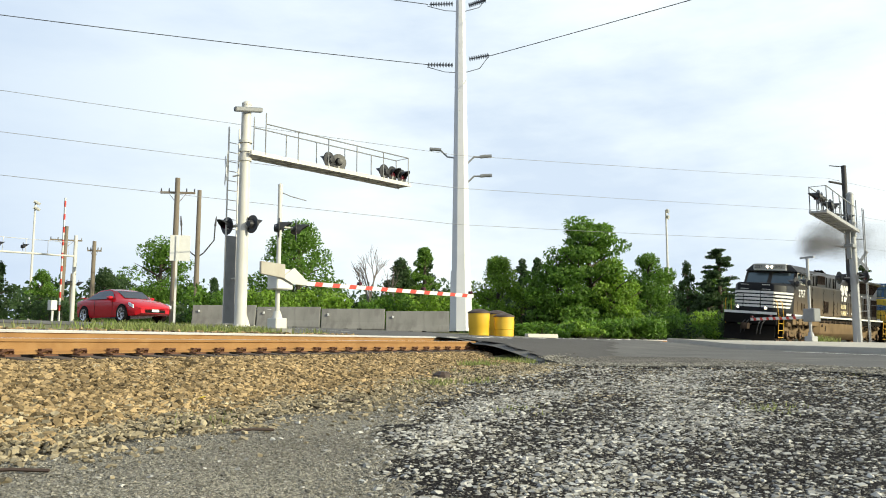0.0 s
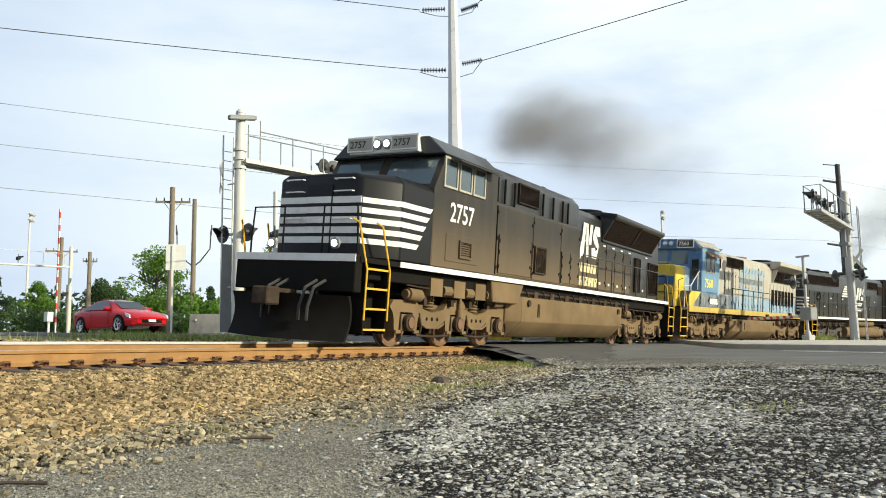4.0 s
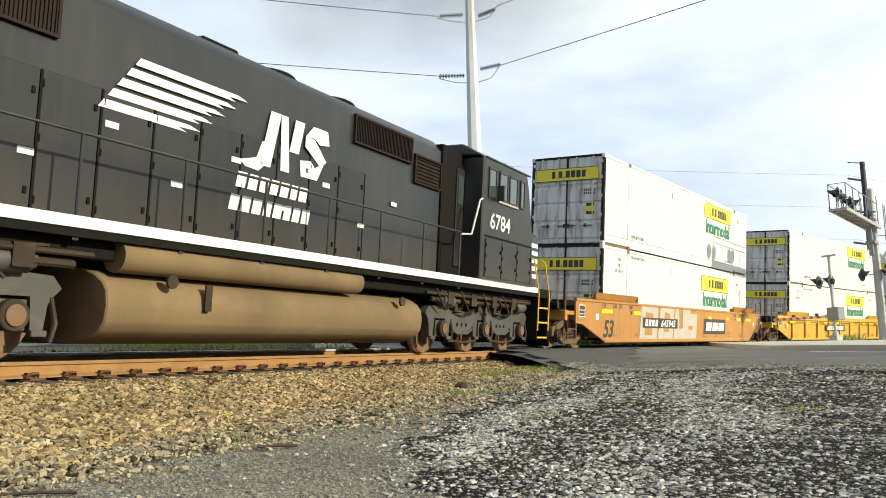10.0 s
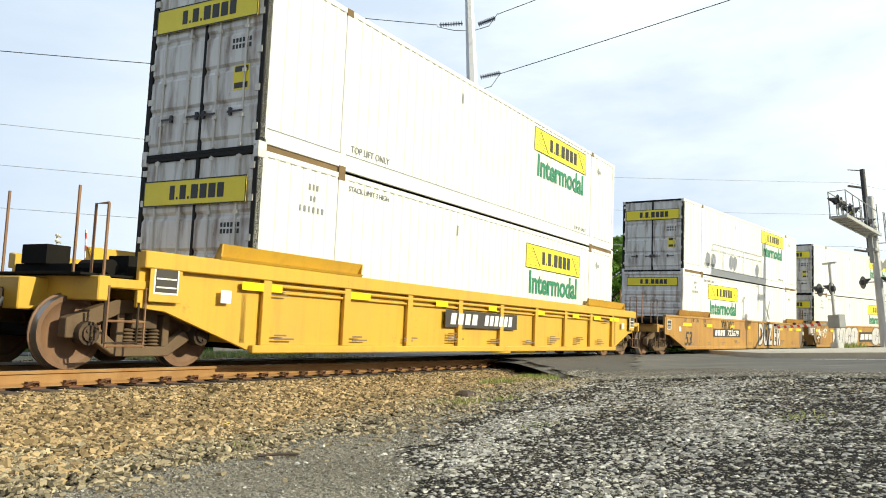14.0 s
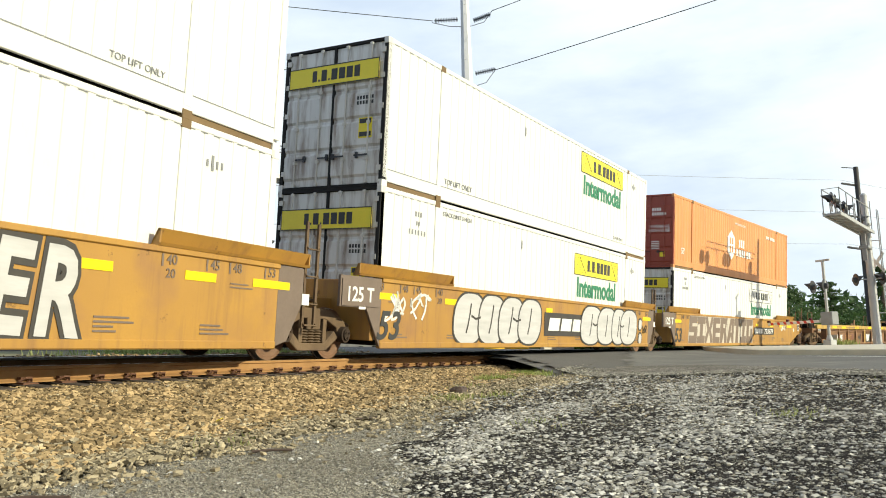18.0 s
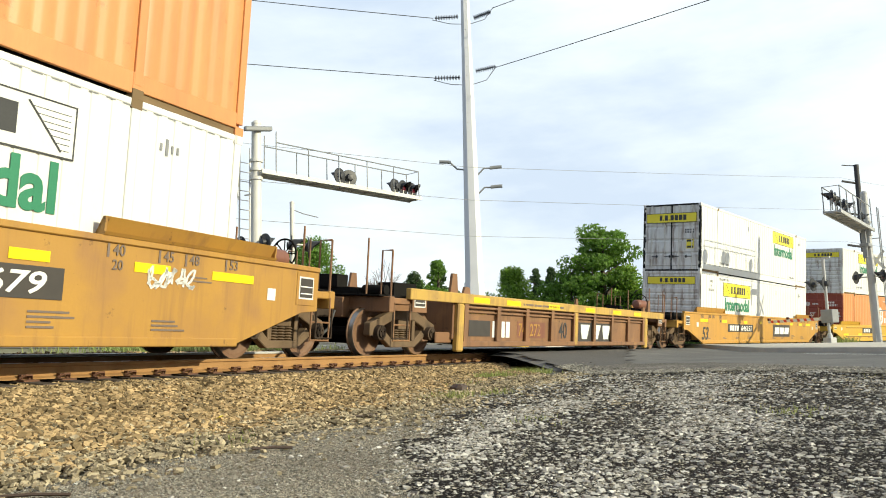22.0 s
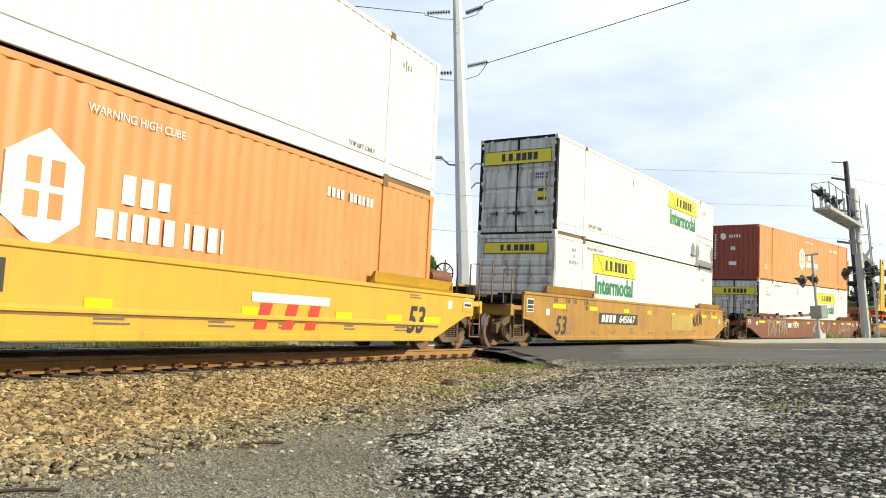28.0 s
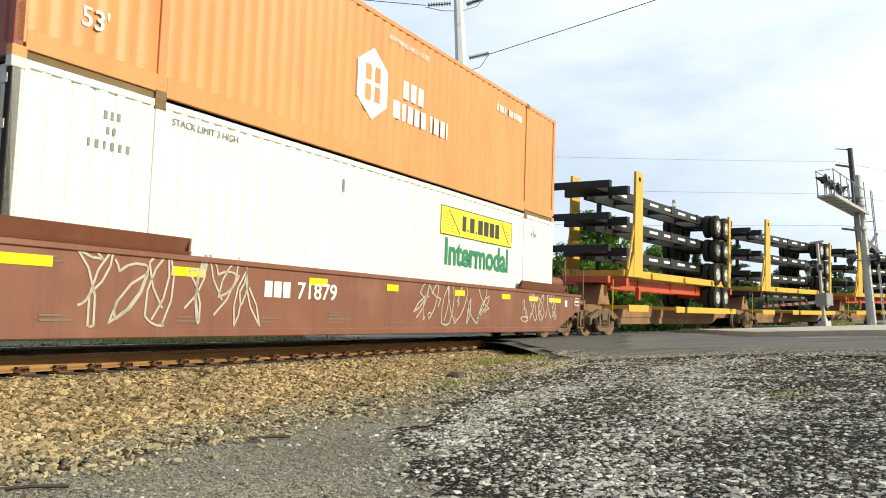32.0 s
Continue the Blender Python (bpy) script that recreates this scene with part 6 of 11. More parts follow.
        if free:
            a2, b2 = X(e - 0.5, e + 0.55)
            pl.box(a2, b2, -1.38, 1.38, 1.02, 1.14)
            a3, b3 = X(e + 0.43, e + 0.6)
            pl.box(a3, b3, -1.4, 1.4, 0.86, 1.16)
        part("end_sill", pl, paint, car, "", 0.015)
        if free:
            c = Shape()
            a, b = X(half - 0.62, half + 0.02)
            c.box(a, b, -0.13, 0.13, 0.72, 0.98)
            a, b = X(half - 0.12, half + 0.16)
            c.box(a, b, -0.22, 0.1, 0.7, 1.0)
            part("coupler", c, DARK_DUST, car, "", 0.03)
            hr = Shape()
            for y in (-1.34, -0.75, 0.75, 1.34):
                hr.tube([(sx * (e + 0.5), y, 1.14), (sx * (e + 0.5), y, 2.05 if abs(y) > 1 else 2.3)], 0.02, 6)
            hr.tube([(sx * (e + 0.5), -1.34, 2.05), (sx * (e + 0.5), -1.1, 2.05), (sx * (e + 0.5), -1.1, 1.14)], 0.018, 6)
            hr.tube([(sx * (e + 0.5), 1.34, 2.05), (sx * (e + 0.5), 1.1, 2.05), (sx * (e + 0.5), 1.1, 1.14)], 0.018, 6)
            for z in (0.32, 0.62):
                hr.tube([(sx * (e - 0.1), -1.4, z), (sx * (e + 0.45), -1.4, z)], 0.016, 6)
            for xx in (e - 0.1, e + 0.45):
                hr.tube([(sx * xx, -1.4, 0.3), (sx * xx, -1.4, 1.05)], 0.016, 6)
            pieces("hand_grab", hr, CAR_RUST, car, "bent steel grab iron")
            gear = Shape()
            if sx > 0:
                part("air_tank", Shape().lathe([(0.02, -0.5), (0.12, -0.48), (0.17, -0.42), (0.17, 0.42), (0.12, 0.48), (0.02, 0.5)], (sx * (e - 0.55), -0.75, 1.64), "x", 18), CAR_BROWN, car, "brown air reservoir")
            gear.box(*X(e - 0.95, e - 0.15), -0.95, -0.55, 1.14, 1.47)
            gear.box(*X(e - 0.55, e + 0.2), -0.3, 0.95, 1.14, 1.34)
            gear.box(*X(e - 0.1, e + 0.25), 0.2, 0.75, 1.34, 1.6)
            gear.cyl((sx * (e + 0.1), -0.95, 1.3), (sx * (e + 0.1), -0.4, 1.3), 0.1, 10)
            for k in range(5):
                y = -1.0 + 0.42 * k
                gear.tube([(sx * (e - 0.7), y, 1.18), (sx * (e - 0.2), y + 0.12, 1.24), (sx * (e + 0.4), y + 0.05, 1.05)], 0.028, 6)
            pieces("brake_gear", gear, UNDER, car, "dark air tank or pipe")
            if sx > 0:
                bw = Shape()
                bw.tube([(e + 0.35, -0.45 + 0.25 * math.cos(k * math.pi / 10), 1.8 + 0.25 * math.sin(k * math.pi / 10)) for k in range(21)], 0.017, 6)
                for k in range(4):
                    an = k * math.pi / 4
                    bw.tube([(e + 0.35, -0.45 - 0.25 * math.cos(an), 1.8 - 0.25 * math.sin(an)), (e + 0.35, -0.45 + 0.25 * math.cos(an), 1.8 + 0.25 * math.sin(an))], 0.012, 5)
                bw.tube([(e + 0.3, -0.45, 1.1), (e + 0.3, -0.45, 1.85)], 0.03, 6)
                part("brake_wheel", bw, UNDER, car)
            a4, b4 = X(e - 0.62, e - 0.1)
            pn = part("data_panel", Shape().box(a4, b4, -1.452, -1.44, 0.88, top - 0.08), paint, car, "", 0.006)
            part("panel_rim", Shape().box(a4 + 0.06, b4 - 0.06, -1.455, -1.452, 0.98, top - 0.16), WHITE, pn, "white framed data stencil", smooth=False)
            part("panel_field", Shape().box(a4 + 0.085, b4 - 0.085, -1.458, -1.455, 1.005, top - 0.185), PLATE_DARK, pn, "", smooth=False)
            rows_ = Shape()
            for k in range(2):
                rows_.box(a4 + 0.1, b4 - 0.1, -1.4605, -1.458, 1.06 + 0.11 * k, 1.08 + 0.11 * k)
            pieces("panel_line", rows_, WHITE, pn, "", 0, False)
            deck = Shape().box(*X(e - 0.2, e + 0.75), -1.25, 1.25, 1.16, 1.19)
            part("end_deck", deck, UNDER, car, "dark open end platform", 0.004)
            sg = Shape().tube([(sx * (e + 0.02), -1.42, 0.86), (sx * (e + 0.02), -1.42, 0.36), (sx * (e + 0.5), -1.42, 0.36), (sx * (e + 0.5), -1.42, 0.86)], 0.018, 6)
            part("sill_step", sg, DARK_DUST, car, "bent steel stirrup step")
            hose = Shape().tube([(sx * (half - 0.4), -0.35, 0.85), (sx * (half - 0.2), -0.38, 0.5), (sx * half, -0.36, 0.36)], 0.03, 6)
            part("air_hose", hose, HOSE, car)
    if truck_front:
        freight_truck(car, -(well_half + 1.62) if free_front else -half)
    if truck_rear:
        freight_truck(car, (well_half + 1.62) if free_rear else half)
    return car


def digits(parent, text, x, z, width, height, y, slant=0.2):
    """A stencilled number of the given width and height."""
    me = lettering(text, height / 0.69, WHITE, slant, 1.0, 0.014)
    t = part("car_number", me, WHITE, parent, "white stencilled number")
    t.location = (x, y, z)
    t.scale = (width / max(v.co.x for v in me.vertices), 1, 1)


def car_marks(car, number_x=-5.1, logo_x=1.45, plate=True, big53=-8.25, y=-1.446, logo=True, refl_z=1.13, ticks=True, number=""):
    """Reflective squares, number panel (as bars), big bay number and company patch on the near side."""
    r = Shape()
    for x, w in ((-8.4, 0.85), (-5.85, 0.6), (-3.0, 0.48), (-0.7, 0.4), (2.0, 0.45), (4.4, 0.5), (6.1, 0.6), (7.5, 0.9)):
        r.box(x, x + w, y - 0.003, y, refl_z, refl_z + 0.12)
    pieces("reflector", r, REFLECT_Y, car, "yellow reflective strip", 0, False)
    if big53 is not None:
        t = part("bay_number", lettering("53", 0.74, BLACK_TXT, 0.25, 1.0, 0.02), BLACK_TXT, car, "black number 53")
        t.location = (big53, y - 0.003, 0.4)
    if plate:
        p = part("number_panel", Shape().box(number_x, number_x + 3.4, y - 0.003, y, 0.73, 1.08), PLATE_DARK, car, smooth=False)
        b = Shape()
        bars(b, number_x + 0.2, 0.79, [0.22] * 4, 0.23, y - 0.004, 0.09, 0.2)
        if number:
            digits(p, number, number_x + 1.68, 0.79, 1.5, 0.23, y - 0.006)
        else:
            bars(b, number_x + 1.72, 0.79, [0.17] * 6, 0.23, y - 0.004, 0.07, 0.2)
        pieces("number_bar", b, WHITE, p, "", 0, False)
    if logo:
        p = part("company_patch", Shape().box(logo_x, logo_x + 2.9, y - 0.003, y, 0.52, 1.14), PLATE_DARK, car, smooth=False)
        b = Shape()
        for x, w in ((0.25, 0.7), (1.08, 0.7), (1.9, 0.75)):
            b.prism([(logo_x + x, 0.66), (logo_x + x + w, 0.66), (logo_x + x + w + 0.1, 1.0), (logo_x + x + 0.1, 1.0)], "y", y - 0.007, y - 0.003)
        pieces("patch_shape", b, WHITE, p, "", 0, False)
    if ticks:
        for sx in (-1, 1):
            for x, word in ((8.29, "53"), (7.49, "48"), (7.02, "45"), (6.2, "40")):
                xx = -x if sx < 0 else x - 0.5
                part("length_tick", Shape().box(xx - 0.035, xx, y - 0.0025, y, 1.27, 1.43), GRAF_BROWN, car, smooth=False)
                t = part("length_number", lettering(word, 0.19, GRAF_BROWN), GRAF_BROWN, car)
                t.location = (xx + 0.05, y - 0.003, 1.3)
            t = part("length_number", lettering("20", 0.17, GRAF_BROWN), GRAF_BROWN, car)
            t.location = (xx + 0.05, y - 0.003, 1.13)
    m = Shape()
    rnd = random.Random(7)
    for k in range(9):
        x = -7.8 + k * 1.75 + rnd.random() * 0.4
        for j in range(rnd.randint(2, 4)):
            w = 0.25 + rnd.random() * 0.5
            m.box(x, x + w, y - 0.0025, y, 0.42 + j * 0.055, 0.445 + j * 0.055)
    for x, w in ((-7.9, 0.5), (7.0, 0.5)):
        m.box(x, x + w, y - 0.0025, y, 1.08, 1.1)
        m.box(x, x + w * 0.8, y - 0.0025, y, 1.13, 1.15)
    tagged(part("stencilling", m, GRAF_BROWN, car, smooth=False), "small unreadable stencilling", kind="stuff")
    t = Shape()
    for x in (-8.8, 8.75):
        t.box(x, x + 0.2, y - 0.003, y, 0.92, 1.1)
    pieces("inspection_decal", t, WHITE, car, "", 0, False)


# ---- train: locomotives ----
def six_wheel_truck(parent, xs, paint):
    """Three-axle truck: cast frame that dips between the axles, pedestals round the bearings, brake gear."""
    x1, x2, x3 = sorted(xs)
    m1, m2 = (x1 + x2) / 2, (x2 + x3) / 2
    top = [(x1 - 0.62, 0.84), (x1 - 0.5, 0.98), (x1 + 0.28, 1.02), (x1 + 0.58, 0.84), (m1, 0.76), (x2 - 0.56, 0.84), (x2 - 0.3, 1.08), (x2 + 0.3, 1.08),
           (x2 + 0.56, 0.84), (m2, 0.76), (x3 - 0.58, 0.84), (x3 - 0.28, 1.02), (x3 + 0.5, 0.98), (x3 + 0.62, 0.84)]
    low = [(x3 + 0.5, 0.72)]
    for x, m in ((x3, m2), (x2, m1), (x1, None)):
        low += [(x + 0.46, 0.66), (x + 0.42, 0.34), (x + 0.27, 0.34), (x + 0.24, 0.74), (x - 0.24, 0.74), (x - 0.27, 0.34), (x - 0.42, 0.34), (x - 0.46, 0.6)]
        if m is not None:
            low += [(m + 0.38, 0.5), (m + 0.26, 0.43), (m - 0.26, 0.43), (m - 0.38, 0.5)]
    low += [(x1 - 0.5, 0.72)]
    f = Shape()
    for sy in (-1, 1):
        f.prism(top + low, "y", 1.09 * sy - 0.09, 1.09 * sy + 0.09)
    f.box(x1 - 0.4, x3 + 0.4, -0.98, 0.98, 0.84, 0.94)
    tr = part("truck", f, paint, parent, "heavy three-axle truck frame dipping between the wheels")
    rib, hole, box, cap, hub = Shape(), Shape(), Shape(), Shape(), Shape()
    for sy in (-1, 1):
        y = sy * 1.18
        for m in (m1, m2):
            rib.prism([(m - 0.5, 0.56), (m - 0.26, 0.46), (m + 0.26, 0.46), (m + 0.5, 0.56), (m + 0.48, 0.5), (m + 0.26, 0.41), (m - 0.26, 0.41), (m - 0.48, 0.5)], "y", min(y, y + sy * 0.035), max(y, y + sy * 0.035))
            for d in (-0.22, 0.0, 0.22):
                hole.cyl((m + d, sy * 1.16, 0.62), (m + d, sy * 1.184, 0.62), 0.045, 10)
        for x in xs:
            box.box(x - 0.2, x + 0.2, min(sy * 1.0, sy * 1.2), max(sy * 1.0, sy * 1.2), 0.36, 0.7)
            cap.cyl((x, sy * 1.2, 0.53), (x, sy * 1.31, 0.53), 0.175, 18)
            hub.cyl((x, sy * 1.31, 0.53), (x, sy * 1.335, 0.53), 0.12, 14)
            rib.box(x - 0.44, x - 0.25, min(y, y + sy * 0.06), max(y, y + sy * 0.06), 0.3, 0.37)
            rib.box(x + 0.25, x + 0.44, min(y, y + sy * 0.06), max(y, y + sy * 0.06), 0.3, 0.37)
    pieces("frame_rib", rib, paint, tr, "", 0.008)
    pieces("frame_hole", hole, UNDER, tr, "", 0, False)
    pieces("axle_box", box, paint, tr, "", 0.012)
    pieces("bearing_cap", cap, DARK_DUST, tr, "round bearing cap", 0.012)
    pieces("bearing_plate", hub, WHEEL_STEEL, tr, "rusty bearing end plate", 0.006)
    sp, cy, br = Shape(), Shape(), Shape()
    for sy in (-1, 1):
        for m in (m1, m2):
            sp.lathe([(0.01, 0.8)] + [(0.11 + 0.035 * (k % 2), 0.8 + k * 0.034) for k in range(10)] + [(0.01, 1.12)], (m + 0.05, sy * 1.02, 0), "z", 12)
        for x, d in ((x1, 1), (x3, -1)):
            cy.cyl((x - 0.12 * d, sy * 1.24, 1.12), (x + 0.36 * d, sy * 1.24, 1.1), 0.14, 14)
            cy.cyl((x + 0.36 * d, sy * 1.24, 1.1), (x + 0.62 * d, sy * 1.24, 1.08), 0.045, 8)
            cy.cyl((x - 0.2 * d, sy * 1.24, 1.12), (x - 0.12 * d, sy * 1.24, 1.12), 0.1, 12)
        cy.cyl((x2 + 0.06, sy * 1.24, 0.46), (x2 + 0.06, sy * 1.24, 0.86), 0.075, 10)
        cy.cyl((x2 + 0.06, sy * 1.24, 0.86), (x2 + 0.06, sy * 1.24, 1.14), 0.045, 8)
        for x in (x1, x2, x3):
            br.tube([(x + 0.5, sy * 1.17, 0.74), (x + 0.56, sy * 1.2, 0.45), (x + 0.52, sy * 1.18, 0.24)], 0.03, 6)
            br.box(x - 0.62, x - 0.5, min(sy * 0.72, sy * 0.86), max(sy * 0.72, sy * 0.86), 0.3, 0.72)
        br.tube([(x1 + 0.35, sy * 1.21, 0.27), (m1, sy * 1.23, 0.24), (x2 - 0.35, sy * 1.21, 0.27)], 0.026, 6)
        br.tube([(x2 + 0.35, sy * 1.21, 0.27), (m2, sy * 1.23, 0.24), (x3 - 0.35, sy * 1.21, 0.27)], 0.026, 6)
        br.tube([(x1 - 0.3, sy * 1.33, 1.3), (m1, sy * 1.35, 1.25), (x2, sy * 1.33, 1.27), (m2, sy * 1.35, 1.24), (x3 + 0.3, sy * 1.33, 1.3)], 0.018, 6)
        for x in (x1 + 0.6, x2 - 0.3, x2 + 0.55, x3 - 0.55):
            br.tube([(x, sy * 1.33, 1.28), (x + 0.08, sy * 1.38, 1.12), (x + 0.2, sy * 1.3, 1.0)], 0.024, 6)
            br.box(x - 0.1, x + 0.02, min(sy * 1.16, sy * 1.28), max(sy * 1.16, sy * 1.28), 0.92, 1.06)
    pieces("coil_spring", sp, paint, tr)
    pieces("brake_cylinder", cy, paint, tr, "", 0.01)
    pieces("brake_rigging", br, DARK_DUST, tr)
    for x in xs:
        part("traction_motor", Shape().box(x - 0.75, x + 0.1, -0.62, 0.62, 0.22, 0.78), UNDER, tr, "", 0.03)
    # Black filler block: the shade between truck frame and deck is in its colour.
    part("bolster", Shape().box(x1 - 0.5, x3 + 0.5, -0.9, 0.9, 0.9, 1.32), UNDER, tr, "black backing block for the shaded gear above the truck")
    for x in xs:
        for sy in (-1, 1):
            w = new("wheel", WHEEL_LOCO)
            w.parent = tr
            w.matrix_basis = pose(x, 0.755 * sy, 0.53, 0, 0, 0 if sy < 0 else 180)
        part("axle", Shape().cyl((x, -0.7, 0.53), (x, 0.7, 0.53), 0.1, 10), UNDER, tr)


def doors_row(parent, xs, z0, z1, y, paint, latch=True):
    """Hinged hood doors, each a raised panel with a latch, on the near side and on the far one."""
    for a, b in zip(xs, xs[1:]):
        d = Shape().box(a + 0.02, b - 0.02, y - 0.022, y + 0.01, z0, z1)
        ob = part("hood_door", d, paint, parent, "", 0.006)
        if latch:
            l = Shape()
            for z in (z0 + 0.22, z1 - 0.3):
                l.box(b - 0.11, b - 0.07, y - 0.04, y - 0.022, z, z + 0.08)
            for z in (z0 + 0.12, (z0 + z1) / 2, z1 - 0.2):
                l.cyl((a + 0.03, y - 0.03, z), (a + 0.03, y - 0.03, z + 0.09), 0.01, 6)
            pieces("latch", l, UNDER, ob, "", 0, False)
    g = Shape()
    for x in xs:
        g.box(x - 0.011, x + 0.011, y - 0.0235, y + 0.01, z0, z1)
    pieces("door_seam", g, UNDER, parent, "", 0, False)


def grille(parent, x0, x1, z0, z1, y, louvre=0.05, vertical=False, material=GRILL, name="grille"):
    g = Shape().box(x0, x1, y - 0.012, y + 0.005, z0, z1)
    fr = 0.04
    ob = part(name, g, material, parent, "dark grille", smooth=False)
    s = Shape()
    s.box(x0, x1, y - 0.05, y - 0.012, z0, z0 + fr).box(x0, x1, y - 0.05, y - 0.012, z1 - fr, z1)
    s.box(x0, x0 + fr, y - 0.05, y - 0.012, z0 + fr, z1 - fr).box(x1 - fr, x1, y - 0.05, y - 0.012, z0 + fr, z1 - fr)
    if vertical:
        n = max(2, int((x1 - x0) / louvre))
        for i in range(1, n):
            x = x0 + (x1 - x0) * i / n
            s.box(x - 0.008, x + 0.008, y - 0.035, y - 0.012, z0 + fr, z1 - fr)
    else:
        n = max(2, int((z1 - z0) / louvre))
        for i in range(1, n):
            z = z0 + (z1 - z0) * i / n
            s.prism([(y - 0.012, z + 0.012), (y - 0.04, z - 0.012), (y - 0.036, z - 0.018), (y - 0.012, z)], "x", x0 + fr, x1 - fr)
    part("louvres", s, material, ob, smooth=False)


def side_rails(parent, x0, x1, n, zdeck, y, paint=DARK_STEEL):
    for i in range(n):
        x = x0 + (x1 - x0) * i / (n - 1)
        p = Shape().cyl((x, y, zdeck - 0.12), (x, y, zdeck + 1.05), 0.02, 7)
        p.box(x - 0.04, x + 0.04, y - 0.02, y + 0.025, zdeck - 0.16, zdeck)
        part("stanchion", p, paint, parent)
    r = Shape().cyl((x0, y, zdeck + 1.05), (x1, y, zdeck + 1.05), 0.02, 7)
    part("handrail", r, paint, parent)


def end_steps(parent, x, sx, y, paint=UNDER, rails=YELLOW_RAIL):
    """Corner steps at x, on the near and the far side, with grab rails."""
    for sy in (-1, 1):
        st = Shape()
        yy = y * -sy
        a, b = sorted((x, x + sx * 0.75))
        st.box(a, a + 0.03, min(yy, yy + sy * -0.35), max(yy, yy + sy * -0.35), 0.3, 1.55)
        st.box(b - 0.03, b, min(yy, yy + sy * -0.35), max(yy, yy + sy * -0.35), 0.3, 1.55)
        st.box(a, b, min(yy - sy * 0.3, yy - sy * 0.35), max(yy - sy * 0.3, yy - sy * 0.35), 0.3, 1.55)
        pieces("step_panel", st, paint, parent, "", 0, False)
        tr, ed = Shape(), Shape()
        for z in (0.36, 0.75, 1.13, 1.5):
            tr.box(a + 0.02, b - 0.02, min(yy - sy * 0.02, yy - sy * 0.3), max(yy - sy * 0.02, yy - sy * 0.3), z, z + 0.03)
            ed.box(a + 0.02, b - 0.02, min(yy - sy * 0.02, yy + sy * 0.015), max(yy - sy * 0.02, yy + sy * 0.015), z - 0.004, z + 0.034)
        pieces("step", tr, paint, parent, "", 0, False)
        pieces("step_edge", ed, rails, parent, "yellow step edge", 0, False)
        h = Shape()
        for xx, lean in ((a, -0.06), (b, 0.06)):
            h.tube([(xx + lean * 0, yy + sy * 0.02, 0.55), (xx, yy + sy * 0.03, 1.5), (xx + sx * -0.25, yy - sy * 0.02, 2.35), (xx + sx * -0.35, yy - sy * 0.1, 2.42)], 0.02, 7)
        part("grab_rail", h, rails, parent, "yellow grab rail")


def plow(parent, x, sx, y=1.45, paint=UNDER, label="black steel snow plow"):
    """A blade, V-shaped in plan and hollow in section."""
    def outline(z):
        o = x + sx * 0.16 * ((z - 0.62) / 0.48) ** 2
        return [(o, -y), (o + sx * 0.45, -0.35), (o + sx * 0.5, 0), (o + sx * 0.45, 0.35), (o, y), (o - sx * 0.06, y), (o + sx * 0.38, 0), (o - sx * 0.06, -y)]
    vs = [(a, b, 0.14 + 0.14 * i) for i in range(7) for a, b in outline(0.14 + 0.14 * i)]
    fs = [(8 * i + k, 8 * i + (k + 1) % 8, 8 * i + 8 + (k + 1) % 8, 8 * i + 8 + k) for i in range(6) for k in range(8)]
    p = Shape().add(vs, fs + [tuple(range(8))[::-1], tuple(range(48, 56))])
    part("snow_plow", p, paint, parent, label)
    for sy in (-1, 1):
        part("plow_strut", Shape().cyl((x + sx * 0.3, sy * 0.7, 0.3), (x + sx * 0.06, sy * 0.7, 1.05), 0.035, 8), paint, parent)
    c = Shape().box(min(x, x + sx * 0.75), max(x, x + sx * 0.75), -0.16, 0.16, 0.78, 1.06)
    c.box(min(x + sx * 0.6, x + sx * 0.95), max(x + sx * 0.6, x + sx * 0.95), -0.28, 0.12, 0.74, 1.08)
    part("coupler", c, DARK_DUST, parent, "", 0.03)
    h = Shape()
    for k in range(4):
        y0 = -0.9 + 0.2 * k + (0.5 if k > 1 else 0)
        h.tube([(x + sx * 0.1, y0, 1.25), (x + sx * 0.42, y0, 1.1), (x + sx * 0.5, y0 + 0.05, 0.75), (x + sx * 0.45, y0 + 0.1, 0.5)], 0.03, 6)
    pieces("air_hose", h, HOSE, parent)


def headlights(parent, x, sx, y, z, lit=True, r=0.11, pair=0.15):
    for dy in (-pair, pair):
        b = part("headlight", Shape().lathe([(0.02, 0.0), (r + 0.03, 0.0), (r + 0.03, 0.05), (r, 0.06), (0.02, 0.06)] if sx > 0 else
                                            [(0.02, 0.0), (r + 0.03, 0.0), (r + 0.03, -0.05), (r, -0.06), (0.02, -0.06)], (x, y + dy, z), "x", 16), GREY_METAL, parent)
        part("lens", Shape().lathe([(0.01, 0.06 * sx), (r - 0.01, 0.062 * sx), (r - 0.02, 0.075 * sx), (0.01, 0.08 * sx)], (x, y + dy, z), "x", 16), HEADLIGHT if lit else CHROME, b, "lit headlamp lens" if lit else "")


def flat_decal(parent, name, polys, y, material, label=""):
    s = Shape()
    for p in polys:
        s.prism(p, "y", y - 0.004, y + 0.001)
    return part(name, s, material, parent, label, smooth=False)


def horse_stripes(x0, z0, w, h, n=5):
    """Stripes like a flying mane: each lower one set back, with a frayed tip."""
    out, d = [], h / n
    for i in range(n):
        z = z0 + h - d * i
        a, b = x0 + w * (0.2 - 0.05 * i), x0 + w * (1.0 - 0.09 * i)
        out.append([(a - 0.03 * w, z - 0.66 * d), (b - 0.1 * w, z - 0.66 * d), (b - 0.16 * w, z - 0.4 * d), (b, z - 0.3 * d), (b - 0.08 * w, z), (a, z)])
    return out


